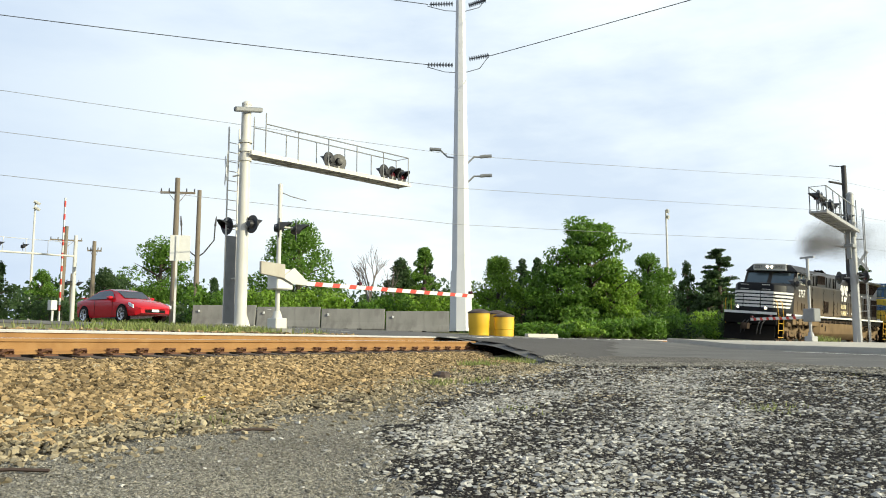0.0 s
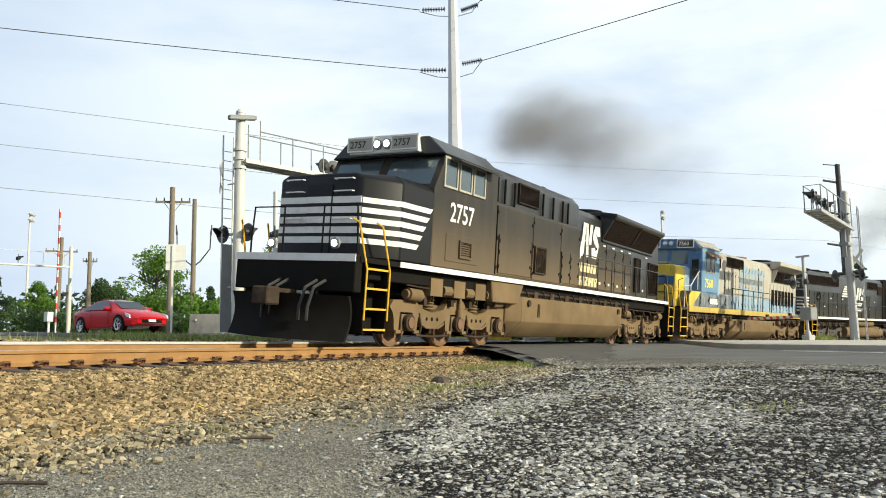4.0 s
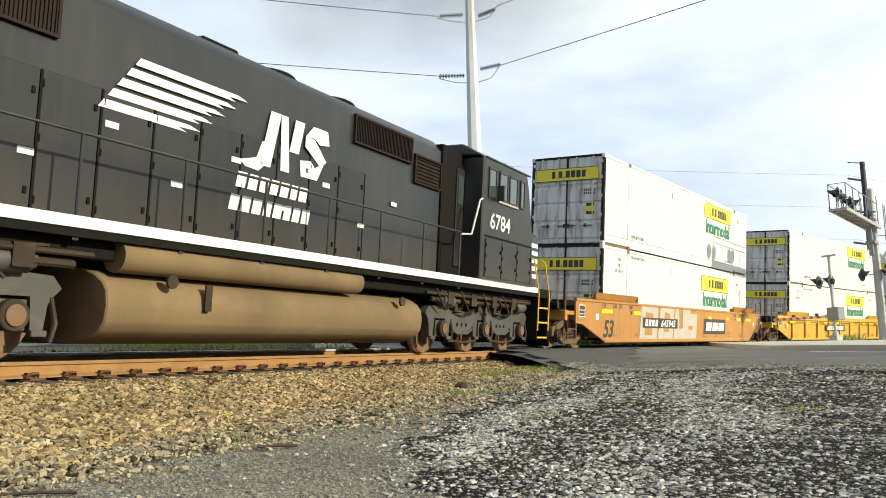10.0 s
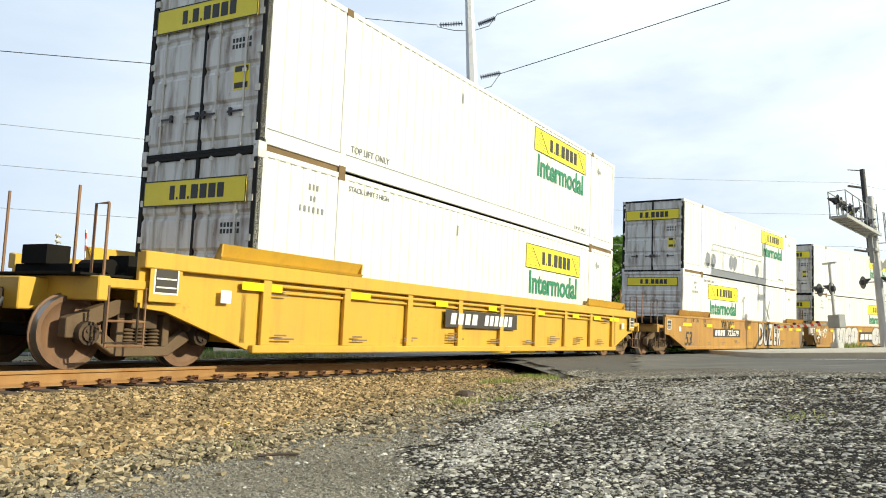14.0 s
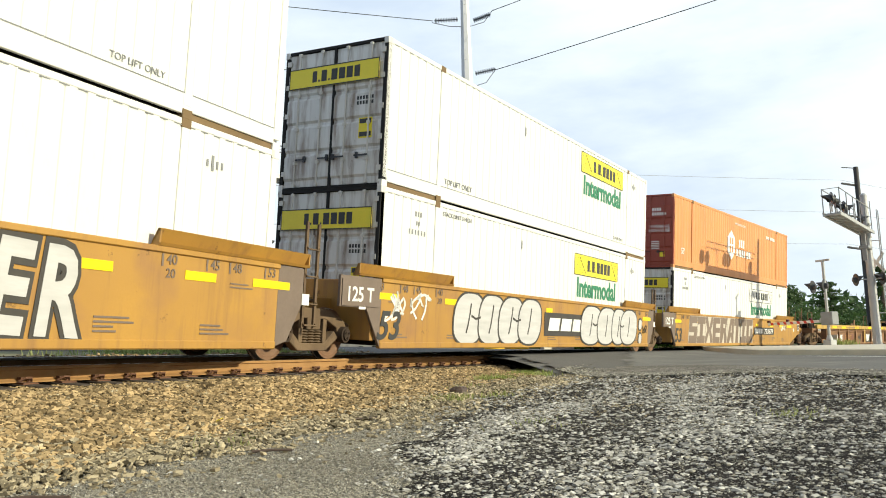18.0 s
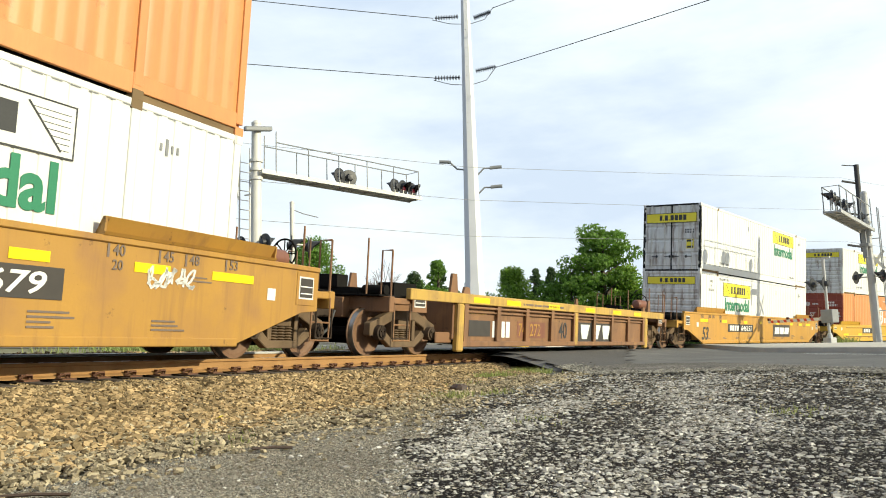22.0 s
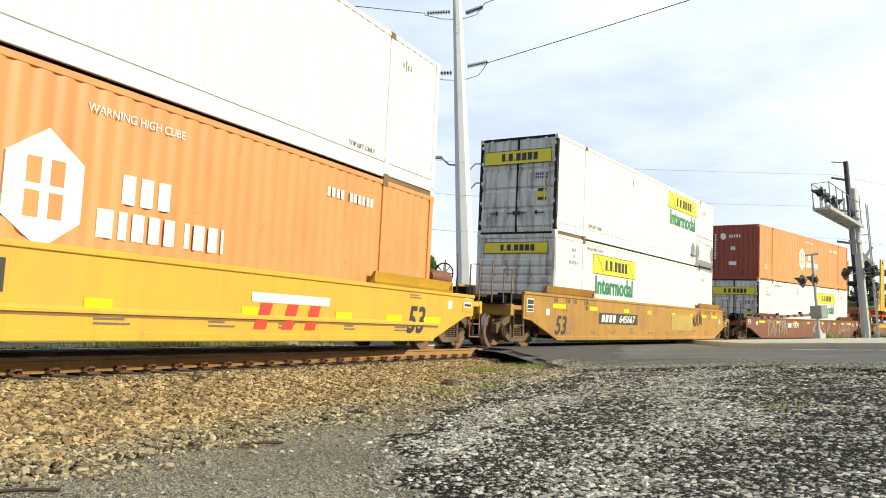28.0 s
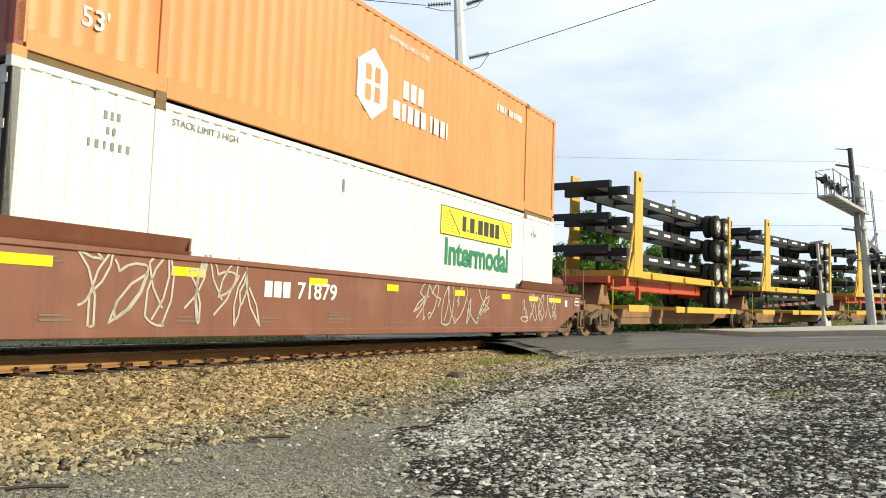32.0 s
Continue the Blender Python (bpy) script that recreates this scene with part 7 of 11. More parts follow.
def company_shapes(loco, x, z, s, y, bars_paint, wide=1.0):
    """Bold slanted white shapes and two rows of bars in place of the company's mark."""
    k = 0.22
    def sl(pts):
        return [(x + (px + k * pz) * s * wide, z + pz * s) for px, pz in pts]
    polys = [sl([(-0.45, 0.0), (-0.1, 0.1), (-0.05, 0.38), (0.02, 0.38), (0.02, 0.1), (0.1, 0.0), (0.0, -0.1), (-0.3, -0.08)]),
             sl([(0.0, 0.0), (0.25, 0.0), (0.25, 0.9), (0.0, 0.9)]), sl([(0.25, 0.9), (0.42, 0.9), (0.72, 0.0), (0.5, 0.0)]), sl([(0.62, 0.35), (0.86, 0.35), (0.86, 0.9), (0.62, 0.9)]),
             sl([(0.95, 0.7), (1.1, 0.9), (1.5, 0.9), (1.62, 0.66), (1.36, 0.62), (1.2, 0.7)]), sl([(0.95, 0.7), (1.2, 0.68), (1.62, 0.36), (1.5, 0.24), (0.98, 0.52)]),
             sl([(0.92, 0.26), (1.2, 0.3), (1.34, 0.2), (1.58, 0.36), (1.46, 0.0), (1.02, 0.0)])]
    flat_decal(loco, "company_emblem", polys, y, WHITE, "bold slanted white emblem")
    b = Shape()
    bars(b, x - 0.5 * s, z - 0.42 * s, [0.2 * s, 0.2 * s, 0.19 * s, 0.18 * s, 0.2 * s, 0.16 * s, 0.2 * s], 0.24 * s, y - 0.001, 0.06 * s, 0.2)
    bars(b, x - 0.62 * s, z - 0.78 * s, [0.19 * s, 0.2 * s, 0.2 * s, 0.18 * s, 0.2 * s, 0.17 * s, 0.18 * s, 0.2 * s], 0.24 * s, y - 0.001, 0.055 * s, 0.2)
    pieces("name_bar", b, bars_paint, loco, "slanted bar of the company's name", 0, False)


def fuel_tank(loco, x0, x1, z0, z1, round_=False):
    t = Shape()
    if round_:
        prof = [(1.42 * math.copysign(abs(math.cos(a)) ** 0.6, math.cos(a)), (z0 + z1) / 2 + (z1 - z0) / 2 * math.copysign(abs(math.sin(a)) ** 0.7, math.sin(a)))
                for a in [2 * math.pi * i / 24 for i in range(24)]]
        t.prism(prof, "x", x0, x1)
    else:
        prof = [(-1.0, z0), (1.0, z0), (1.45, z0 + 0.42), (1.45, z1), (-1.45, z1), (-1.45, z0 + 0.42)]
        t.prism([(0.85 * a, b) for a, b in prof], "x", x0, x0 + 0.5, prof)
        t.prism(prof, "x", x0 + 0.5, x1 - 0.5)
        t.prism(prof, "x", x1 - 0.5, x1, [(0.85 * a, b) for a, b in prof])
    ob = part("fuel_tank", t, DUST, loco, "fuel tank coated in brown dust", 0.02)
    g = Shape()
    for x in (x0 + 0.9, x1 - 0.9):
        g.cyl((x, -1.46, z1 - 0.15), (x, -1.5, z1 - 0.15), 0.09, 12)
    g.box(x0 + 1.5, x0 + 1.62, -1.475, -1.45, z1 - 0.5, z1 - 0.15)
    pieces("filler_cap", g, DARK_DUST, ob)


def piping(loco, x0, x1, z):
    p = Shape()
    p.tube([(x0, -1.36, z), (x1, -1.36, z)], 0.035, 7)
    p.tube([(x0 + 0.3, -1.3, z - 0.12), (x1 - 0.2, -1.3, z - 0.12)], 0.05, 7)
    n = int((x1 - x0) / 1.1)
    for i in range(n):
        x = x0 + 0.4 + i * 1.1
        p.tube([(x, -1.38, z + 0.1), (x + 0.1, -1.42, z - 0.1), (x + 0.45, -1.36, z - 0.32)], 0.022, 6)
        p.box(x + 0.5, x + 0.75, -1.4, -1.2, z - 0.2, z + 0.06)
    pieces("pipe_run", p, DARK_DUST, loco, "dusty air pipe")


def fans(loco, xs, z, r=0.6, name="roof_fan"):
    for x in xs:
        f = Shape().lathe([(r, 0), (r, 0.16), (r - 0.05, 0.2), (r * 0.3, 0.2), (0.02, 0.21)], (x, 0, z), "z", 20)
        part(name, f, UNDER, loco)


def cab_windows(loco, x0, x1, z0, z1, y, frame_paint, n=2, pane=None):
    w = (x1 - x0) / n
    for i in range(n):
        a, b = x0 + i * w + 0.03, x0 + (i + 1) * w - 0.03
        fr = Shape()
        fr.box(a, b, y - 0.03, y + 0.01, z0, z0 + 0.05).box(a, b, y - 0.03, y + 0.01, z1 - 0.05, z1)
        fr.box(a, a + 0.05, y - 0.03, y + 0.01, z0 + 0.05, z1 - 0.05).box(b - 0.05, b, y - 0.03, y + 0.01, z0 + 0.05, z1 - 0.05)
        f = part("window_frame", fr, frame_paint, loco, "", 0.004)
        part("pane", Shape().box(a + 0.04, b - 0.04, y - 0.012, y + 0.004, z0 + 0.04, z1 - 0.04), pane or LOCO_GLASS, f, smooth=False)


def front_window(loco, x, sx, y0, y1, z0, z1, lean=0.0):
    g = Shape()
    g.prism([(x + sx * 0.012, z0), (x + sx * 0.012 - sx * lean, z1), (x - sx * 0.01 - sx * lean, z1), (x - sx * 0.01, z0)], "y", y0, y1)
    part("windscreen", g, LOCO_GLASS, loco, "dark windscreen pane", smooth=False)


def numbers(loco, text, x, z, size, y, material, squeeze=1.0):
    t = part("cab_number", lettering(text, size, material, 0, squeeze), material, loco, "painted cab number")
    t.location = (x, y, z)


def number_board(loco, text, x, sx, y0, z, size, facing, plate=None, ink=None):
    """Small black board with white digits; facing 'x' on the front, 'y' on the side."""
    if facing == "x":
        b = part("number_board", Shape().box(min(x, x + sx * 0.03), max(x, x + sx * 0.03), y0, y0 + size * 3.0, z, z + size * 1.25), plate or PLATE_DARK, loco, "", 0.006)
        part("board_rim", Shape().box(min(x - sx * 0.01, x + sx * 0.024), max(x - sx * 0.01, x + sx * 0.024), y0 - 0.035, y0 + size * 3.0 + 0.035, z - 0.035, z + size * 1.25 + 0.035), WHITE, b, "white rim", 0.004)
        t = part("board_number", lettering(text, size, ink or WHITE), ink or WHITE, b)
        t.matrix_basis = pose(x + sx * 0.035, y0 + (size * 2.75 if sx < 0 else size * 0.25), z + size * 0.28, 0, 0, -90 if sx < 0 else 90)
    else:
        b = part("number_board", Shape().box(x, x + size * 3.0, y0 - 0.03, y0, z, z + size * 1.25), plate or PLATE_DARK, loco, "", 0.006)
        t = part("board_number", lettering(text, size, ink or WHITE), ink or WHITE, b)
        t.location = (x + size * 0.25, y0 - 0.034, z + size * 0.28)


def hood_profile(w, z0, z1, cham=0.22):
    return [(-w, z0), (w, z0), (w, z1 - cham), (w - cham, z1), (-w + cham, z1), (-w, z1 - cham)]


def loco_one():
    """Dusty black wide-cab diesel with flared rear radiators."""
    L = thing("locomotive", "dusty black diesel locomotive with white nose stripes, leading the train", "locomotive", "locomotives of the train")
    part("underframe", Shape().box(-10.5, 10.5, -1.35, 1.35, 1.32, 1.62), UNDER, L, "", 0.02)
    dk = Shape().box(-10.6, 10.35, -1.52, 1.52, 1.62, 1.72)
    part("walkway", dk, UNDER, L)
    part("sill_stripe", Shape().box(-9.3, 10.05, -1.535, -1.52, 1.62, 1.73).box(-9.3, 10.05, 1.52, 1.535, 1.62, 1.73), WHITE, L, "dirty white sill stripe", smooth=False)
    # nose
    n = Shape()
    n.prism([(-1.05, 1.74), (1.05, 1.74), (1.05, 3.32), (0.85, 3.42), (-0.85, 3.42), (-1.05, 3.32)], "x", -10.05, -9.3,
            [(-1.5, 1.74), (1.5, 1.74), (1.5, 3.3), (1.3, 3.46), (-1.3, 3.46), (-1.5, 3.3)])
    n.prism([(-1.5, 1.74), (1.5, 1.74), (1.5, 3.3), (1.3, 3.46), (-1.3, 3.46), (-1.5, 3.3)], "x", -9.3, -7.8)
    part("nose", n, NOSE_BLACK, L, "black nose", 0.03)
    part("nose_door", Shape().box(-10.08, -10.04, -0.32, 0.32, 1.8, 3.2), NOSE_BLACK, L, "", 0.01)
    st = Shape()
    for i in range(5):
        z = 2.02 + i * 0.2
        st.box(-10.062, -10.05, -1.04, -0.33, z, z + 0.13)
        st.box(-10.062, -10.05, 0.33, 1.04, z, z + 0.13)
        st.box(-10.092, -10.08, -0.31, 0.31, z, z + 0.13)
        st.prism([(-10.04, -1.058), (-9.3, -1.506), (-9.3, -1.5), (-10.04, -1.05)], "z", z, z + 0.11)
        st.prism([(-10.04, 1.058), (-9.3, 1.506), (-9.3, 1.5), (-10.04, 1.05)], "z", z, z + 0.11)
        st.prism([(-9.3, z), (-8.25 - 0.12 * (4 - i), z), (-8.15 - 0.12 * (4 - i), z + 0.11), (-9.3, z + 0.11)], "y", -1.505, -1.5)
    part("nose_stripes", st, WHITE, L, "white stripes wrapping the nose", smooth=False)
    # cab
    c = Shape()
    side = [(-8.15, 1.74), (-5.25, 1.74), (-5.25, 4.2), (-7.7, 4.2), (-8.15, 3.4)]
    c.prism(side, "y", -1.52, 1.52)
    part("cab", c, DUSTY_BLACK, L, "wide cab", 0.02)
    rf = Shape()
    rf.prism([(-1.56, 4.2), (1.56, 4.2), (1.1, 4.62), (-1.1, 4.62)], "x", -7.85, -5.2)
    part("cab_roof", rf, BLACK, L, "", 0.03)
    part("cab_front", Shape().prism([(-8.12, 3.44), (-7.7, 4.19), (-7.68, 4.19), (-8.1, 3.44)], "y", -1.46, 1.46), GREY_METAL, L, "pale grey surround of the windscreens", 0)
    for y0, y1 in ((-1.35, -0.12), (0.12, 1.35)):
        front_window(L, -8.1, -1, y0, y1, 3.5, 4.12, 0.345)
    cab_windows(L, -7.85, -5.9, 3.48, 4.16, -1.52, L_CREAM, 3)
    part("awning", Shape().prism([(-1.52, 4.16), (-1.52, 4.2), (-1.8, 4.1), (-1.8, 4.07)], "x", -7.6, -5.6), BLACK, L, "", 0)
    hb = Shape().prism([(-0.95, 4.25), (0.95, 4.25), (0.85, 4.66), (-0.85, 4.66)], "x", -8.02, -7.5)
    part("headlight_box", hb, WHITE, L, "grime-edged headlight and number housing", 0.02)
    headlights(L, -8.02, -1, 0, 4.45, True, 0.09, 0.13)
    number_board(L, "2757", -8.03, -1, -0.92, 4.33, 0.22, "x", L_CREAM, BLACK_TXT)
    number_board(L, "2757", -8.03, -1, 0.28, 4.33, 0.22, "x", L_CREAM, BLACK_TXT)
    headlights(L, -10.45, -1, -0.8, 1.98, True, 0.08, 0.001)
    headlights(L, -10.45, -1, 0.8, 1.98, True, 0.08, 0.001)
    numbers(L, "2757", -7.48, 2.78, 0.6, -1.527, WHITE, 0.9)
    ld = Shape().box(-7.6, -6.2, -1.535, -1.51, 1.9, 2.5)
    part("locker_door", ld, DUSTY_BLACK, L, "", 0.006)
    grille(L, -7.05, -6.5, 2.0, 2.4, -1.53, 0.045, material=DUSTY_BLACK, name="vent")
    # full-width equipment body
    b = Shape().prism(hood_profile(1.5, 1.74, 3.55, 0.05), "x", -5.25, 0.3)
    part("equipment_body", b, DUSTY_BLACK, L, "wide equipment body", 0.015)
    b = Shape().prism(hood_profile(1.32, 3.55, 4.5, 0.25), "x", -5.25, 0.55)
    part("inverter_hood", b, BLACK, L, "", 0.02)
    grille(L, -3.75, -2.5, 3.72, 4.25, -1.33, 0.06, True)
    doors_row(L, [-5.2, -3.1, -1.2, 0.25], 1.78, 3.45, -1.5, DUSTY_BLACK)
    doors_row(L, [-5.1, -3.2], 1.82, 2.75, -1.522, DUSTY_BLACK)
    doors_row(L, [-1.15, -0.5, 0.2], 1.82, 2.7, -1.522, DUSTY_BLACK)
    grille(L, -3.02, -2.3, 1.95, 2.68, -1.53, 0.06, True, material=DARK_DUST)
    pp = Shape()
    for x in (-4.95, -4.55, -4.0, -2.2, -1.5, -0.8, -0.4):
        pp.tube([(x, -1.36, 3.58), (x, -1.36, 4.2)], 0.03, 6)
    pieces("conduit", pp, UNDER, L)
    part("skirt_panel", Shape().prism([(-5.3, 1.6), (-3.5, 1.6), (-3.8, 1.1), (-5.2, 1.1)], "y", -1.5, -1.3), DUST, L, "dusty skirt panel", 0.02)
    # engine hood and radiator
    part("engine_hood", Shape().prism(hood_profile(0.98, 1.72, 4.36), "x", 0.3, 10.3), BLACK, L, "long black engine hood", 0.02)
    doors_row(L, [0.45, 1.35, 2.25, 3.15, 4.05], 1.85, 3.45, -0.98, DUSTY_BLACK)
    doors_row(L, [4.05, 4.95, 5.85, 6.75], 1.85, 3.3, -0.98, DUSTY_BLACK)
    grille(L, 7.2, 7.85, 1.95, 3.25, -0.99, 0.06)
    grille(L, 8.95, 10.15, 1.95, 3.2, -0.99, 0.12, True)
    for sy in (-1, 1):
        wg = Shape()
        wg.prism([(sy * 0.9, 4.5), (sy * 1.5, 4.42), (sy * 1.52, 4.3), (sy * 1.42, 4.22), (sy * 0.9, 4.3)], "x", 3.55, 9.3)
        wg.prism([(sy * 0.97, 3.5), (sy * 1.5, 4.42), (sy * 0.9, 4.42)], "x", 3.55, 3.65)
        wg.prism([(sy * 0.97, 3.5), (sy * 1.5, 4.42), (sy * 0.9, 4.42)], "x", 9.2, 9.3)
        wg.prism([(sy * 0.97, 3.48), (sy * 1.05, 3.48), (sy * 1.05, 3.56), (sy * 0.97, 3.56)], "x", 3.55, 9.3)
        part("radiator_wing", wg, BLACK, L, "flared radiator wing", 0.012)
        sc = Shape()
        sc.prism([(sy * 1.02, 3.55), (sy * 1.42, 4.25), (sy * 1.36, 4.28), (sy * 0.97, 3.6)], "x", 3.65, 9.2)
        part("radiator_screen", sc, GRILL, L, "dark rusty radiator screen", smooth=False)
        sl = Shape()
        for i in range(46):
            x = 3.7 + i * 0.12
            sl.prism([(sy * 1.04, 3.55), (sy * 1.44, 4.25), (sy * 1.42, 4.26), (sy * 1.02, 3.56)], "x", x, x + 0.02)
        sl.prism([(sy * 1.05, 3.55), (sy * 1.48, 4.25), (sy * 1.42, 4.26), (sy * 1.02, 3.56)], "x", 6.4, 6.5)
        part("screen_slat", sl, GRILL, L, smooth=False)
    part("radiator_roof", Shape().box(3.6, 9.25, -0.95, 0.95, 4.34, 4.5), BLACK, L, "", 0.03)
    fans(L, (4.6, 6.2), 4.48, 0.6)
    part("exhaust_stack", Shape().box(1.0, 2.0, -0.3, 0.3, 4.34, 4.58), UNDER, L, "", 0.04)
    hn = Shape()
    for k in range(3):
        hn.cyl((0.5, -0.3 + 0.2 * k, 4.7), (0.05, -0.3 + 0.2 * k, 4.72), 0.03, 8, 0.1)
    hn.box(0.35, 0.6, -0.4, 0.2, 4.5, 4.68)
    part("air_horn", hn, UNDER, L)
    # decals
    flat_decal(L, "mane_stripes", horse_stripes(0.4, 3.05, 0.95, 0.75), -1.006, WHITE, "white horizontal stripes")
    company_shapes(L, 1.62, 2.84, 1.2, -1.006, NAME_YELLOWED, 0.82)
    lb = Shape()
    for x in (0.7, 1.6, 2.5, 3.4, 4.3, 5.2, 6.1, 8.2):
        lb.box(x, x + 0.16, -1.01, -1.0, 2.02, 2.1)
        lb.box(x + 0.3, x + 0.55, -1.01, -1.0, 3.33, 3.38)
    pieces("small_label", lb, WHITE, L, "small pale label", 0, False)
    # rails, steps, running gear
    side_rails(L, 0.7, 10.0, 8, 1.74, -1.47)
    side_rails(L, 0.7, 10.0, 8, 1.74, 1.47)
    rr = Shape()
    for z in (2.15, 2.45, 2.75):
        rr.cyl((10.3, -1.3, z), (10.3, 1.3, z), 0.018, 6)
    for y in (-1.3, -0.5, 0.5, 1.3):
        rr.cyl((10.3, y, 1.7), (10.3, y, 2.75), 0.018, 6)
    part("end_railing", rr, UNDER, L)
    fr = Shape()
    for sy in (-1, 1):
        fr.tube([(-10.5, sy * 0.5, 1.72), (-10.5, sy * 0.5, 2.7), (-10.5, sy * 1.3, 2.7), (-10.5, sy * 1.35, 2.0), (-10.5, sy * 1.35, 1.72)], 0.02, 7)
    part("front_railing", fr, UNDER, L)
    pieces("pilot_beam", Shape().box(-10.72, -10.5, -1.5, 1.5, 1.05, 1.75), UNDER, L, "", 0.02)
    part("pilot_edge", Shape().box(-10.74, -10.72, -1.5, 1.5, 1.62, 1.76), WHITE, L, "white pilot edge", smooth=False)
    end_steps(L, -10.4, 1, -1.5)
    end_steps(L, 10.2, 1, -1.5)
    plow(L, -10.72, -1)
    plow(L, 10.72, 1)
    gr = Shape()
    for z in (2.5, 3.05, 3.3):
        for sy in (-1, 1):
            gr.tube([(-10.06, sy * 0.85, z), (-10.13, sy * 0.85, z), (-10.13, sy * 0.4, z), (-10.06, sy * 0.4, z)], 0.014, 6)
    part("nose_grab", gr, WHITE, L)
    fuel_tank(L, -3.95, 5.05, 0.24, 1.3)
    piping(L, -4.6, 5.6, 1.42)
    six_wheel_truck(L, (-8.45, -6.4, -4.4), DUST)
    six_wheel_truck(L, (5.5, 7.6, 9.7), DUST)
    eq = Shape()
    for x in (-7.9, -6.9, -5.9):
        eq.box(x, x + 0.5, -1.4, -1.0, 1.12, 1.5)
        eq.cyl((x + 0.6, -1.3, 1.25), (x + 0.95, -1.3, 1.25), 0.12, 10)
    pieces("air_equipment", eq, DUST, L, "dusty air equipment under the cab")
    return L


def loco_two():
    """Faded yellow, blue and cream diesel."""
    L = thing("locomotive", "faded yellow, blue and cream diesel locomotive, second in the train", "locomotive", "locomotives of the train")
    part("underframe", Shape().box(-10.0, 10.0, -1.3, 1.3, 1.25, 1.5), UNDER, L, "", 0.02)
    part("walkway", Shape().box(-10.1, 10.1, -1.5, 1.5, 1.5, 1.6), DARK_DUST, L)
    part("sill_stripe", Shape().box(-9.25, 9.5, -1.52, -1.5, 1.42, 1.66).box(-9.25, 9.5, 1.5, 1.52, 1.42, 1.66), L_YELLOW, L, "yellow sill stripe", smooth=False)
    n = Shape().prism([(-0.98, 1.6), (0.98, 1.6), (0.98, 3.28), (0.86, 3.42), (-0.86, 3.42), (-0.98, 3.28)], "x", -9.5, -8.5)
    part("nose", n, L_YELLOW, L, "tall yellow nose", 0.04)
    n = Shape().prism([(-0.98, 1.6), (0.98, 1.6), (0.98, 3.28), (0.86, 3.42), (-0.86, 3.42), (-0.98, 3.28)], "x", -8.5, -7.8)
    part("nose_rear", n, L_LIGHT_BLUE, L, "blue rear of the nose", 0.02)
    part("nose_band", Shape().prism([(-0.9, 2.55), (0.9, 2.5), (0.9, 2.85), (0.3, 3.0), (-0.9, 2.9)], "x", -9.512, -9.5), L_BLUE, L, "blue band on the nose", smooth=False)
    c = Shape().prism([(-7.86, 1.6), (-5.66, 1.6), (-5.66, 4.3), (-7.86, 4.3)], "y", -1.5, 1.5)
    part("cab", c, L_BLUE, L, "blue cab", 0.03)
    cf = Shape().prism([(-7.86, 3.42), (-7.5, 4.2), (-5.7, 4.2), (-5.7, 3.42)], "y", -1.505, -1.5)
    rf = Shape().prism([(-1.54, 4.3), (1.54, 4.3), (1.15, 4.66), (-1.15, 4.66)], "x", -7.95, -5.5)
    part("cab_roof", rf, L_CREAM, L, "", 0.03)
    vz = Shape().prism([(-1.5, 4.22), (1.5, 4.22), (1.15, 4.66), (-1.15, 4.66)], "x", -8.05, -7.94)
    part("visor", vz, L_BLUE, L, "", 0.02)
    number_board(L, "7560", -8.05, -1, -1.15, 4.3, 0.24, "x")
    number_board(L, "7560", -8.05, -1, 0.42, 4.3, 0.24, "x")
    headlights(L, -8.06, -1, 0.0, 4.46, False, 0.1, 0.14)
    for y0, y1 in ((-0.85, -0.1), (0.1, 0.85)):
        front_window(L, -7.87, -1, y0, y1, 3.55, 4.15)
    dr = Shape()
    dr.box(-7.885, -7.86, -1.42, -0.98, 1.75, 3.9)
    dd = part("cab_door", dr, L_BLUE, L, "", 0.008)
    part("door_window", Shape().box(-7.9, -7.885, -1.36, -1.05, 2.9, 3.75), WINDOW, dd, smooth=False)
    part("wedge_stripe", Shape().prism([(-5.9, 1.62), (-5.66, 1.62), (-5.66, 3.9)], "y", -1.508, -1.5).prism([(-5.66, 3.9), (-5.66, 2.3), (-4.9, 2.3)], "y", -0.99, -0.975), L_LIGHT_BLUE, L, "", smooth=False)
    cab_windows(L, -7.4, -6.2, 3.2, 3.9, -1.5, GREY_METAL, 2, WINDOW)
    part("awning", Shape().prism([(-1.5, 4.12), (-1.5, 4.16), (-1.78, 3.95), (-1.78, 3.92)], "x", -7.45, -5.95), CAR_RUST, L, "rusty sunshade", 0)
    # Overlay panel: sunlight on the cab side is put into its lighter blue.
    part("cab_side", Shape().box(-7.8, -5.7, -1.5035, -1.49, 2.36, 4.24), L_CAB_BLUE, L, "cab side panel in chalky blue, lightened for sunlight", smooth=False)
    numbers(L, "7560", -7.5, 2.55, 0.55, -1.508, SIGN_Y, 0.95)
    bt = Shape().box(-8.95, -3.75, -1.49, -0.98, 1.6, 2.32)
    part("side_locker", bt, L_SLATE, L, "worn slate lockers under the cab", 0.02)
    doors_row(L, [-8.0, -6.9, -5.8, -4.75, -3.8], 1.68, 2.26, -1.49, L_SLATE)
    part("locker_front", Shape().prism([(-9.25, 1.6), (-8.95, 1.6), (-7.9, 2.32), (-8.95, 2.32), (-9.25, 2.1)], "y", -1.5, -1.46), L_YELLOW, L, "", smooth=False)
    b = Shape()
    bars(b, -6.75, 1.82, [0.2, 0.2, 0.2, 0.22], 0.24, -1.512, 0.05)
    pieces("owner_bar", b, WHITE, L, "white bar of the owner mark", 0, False)
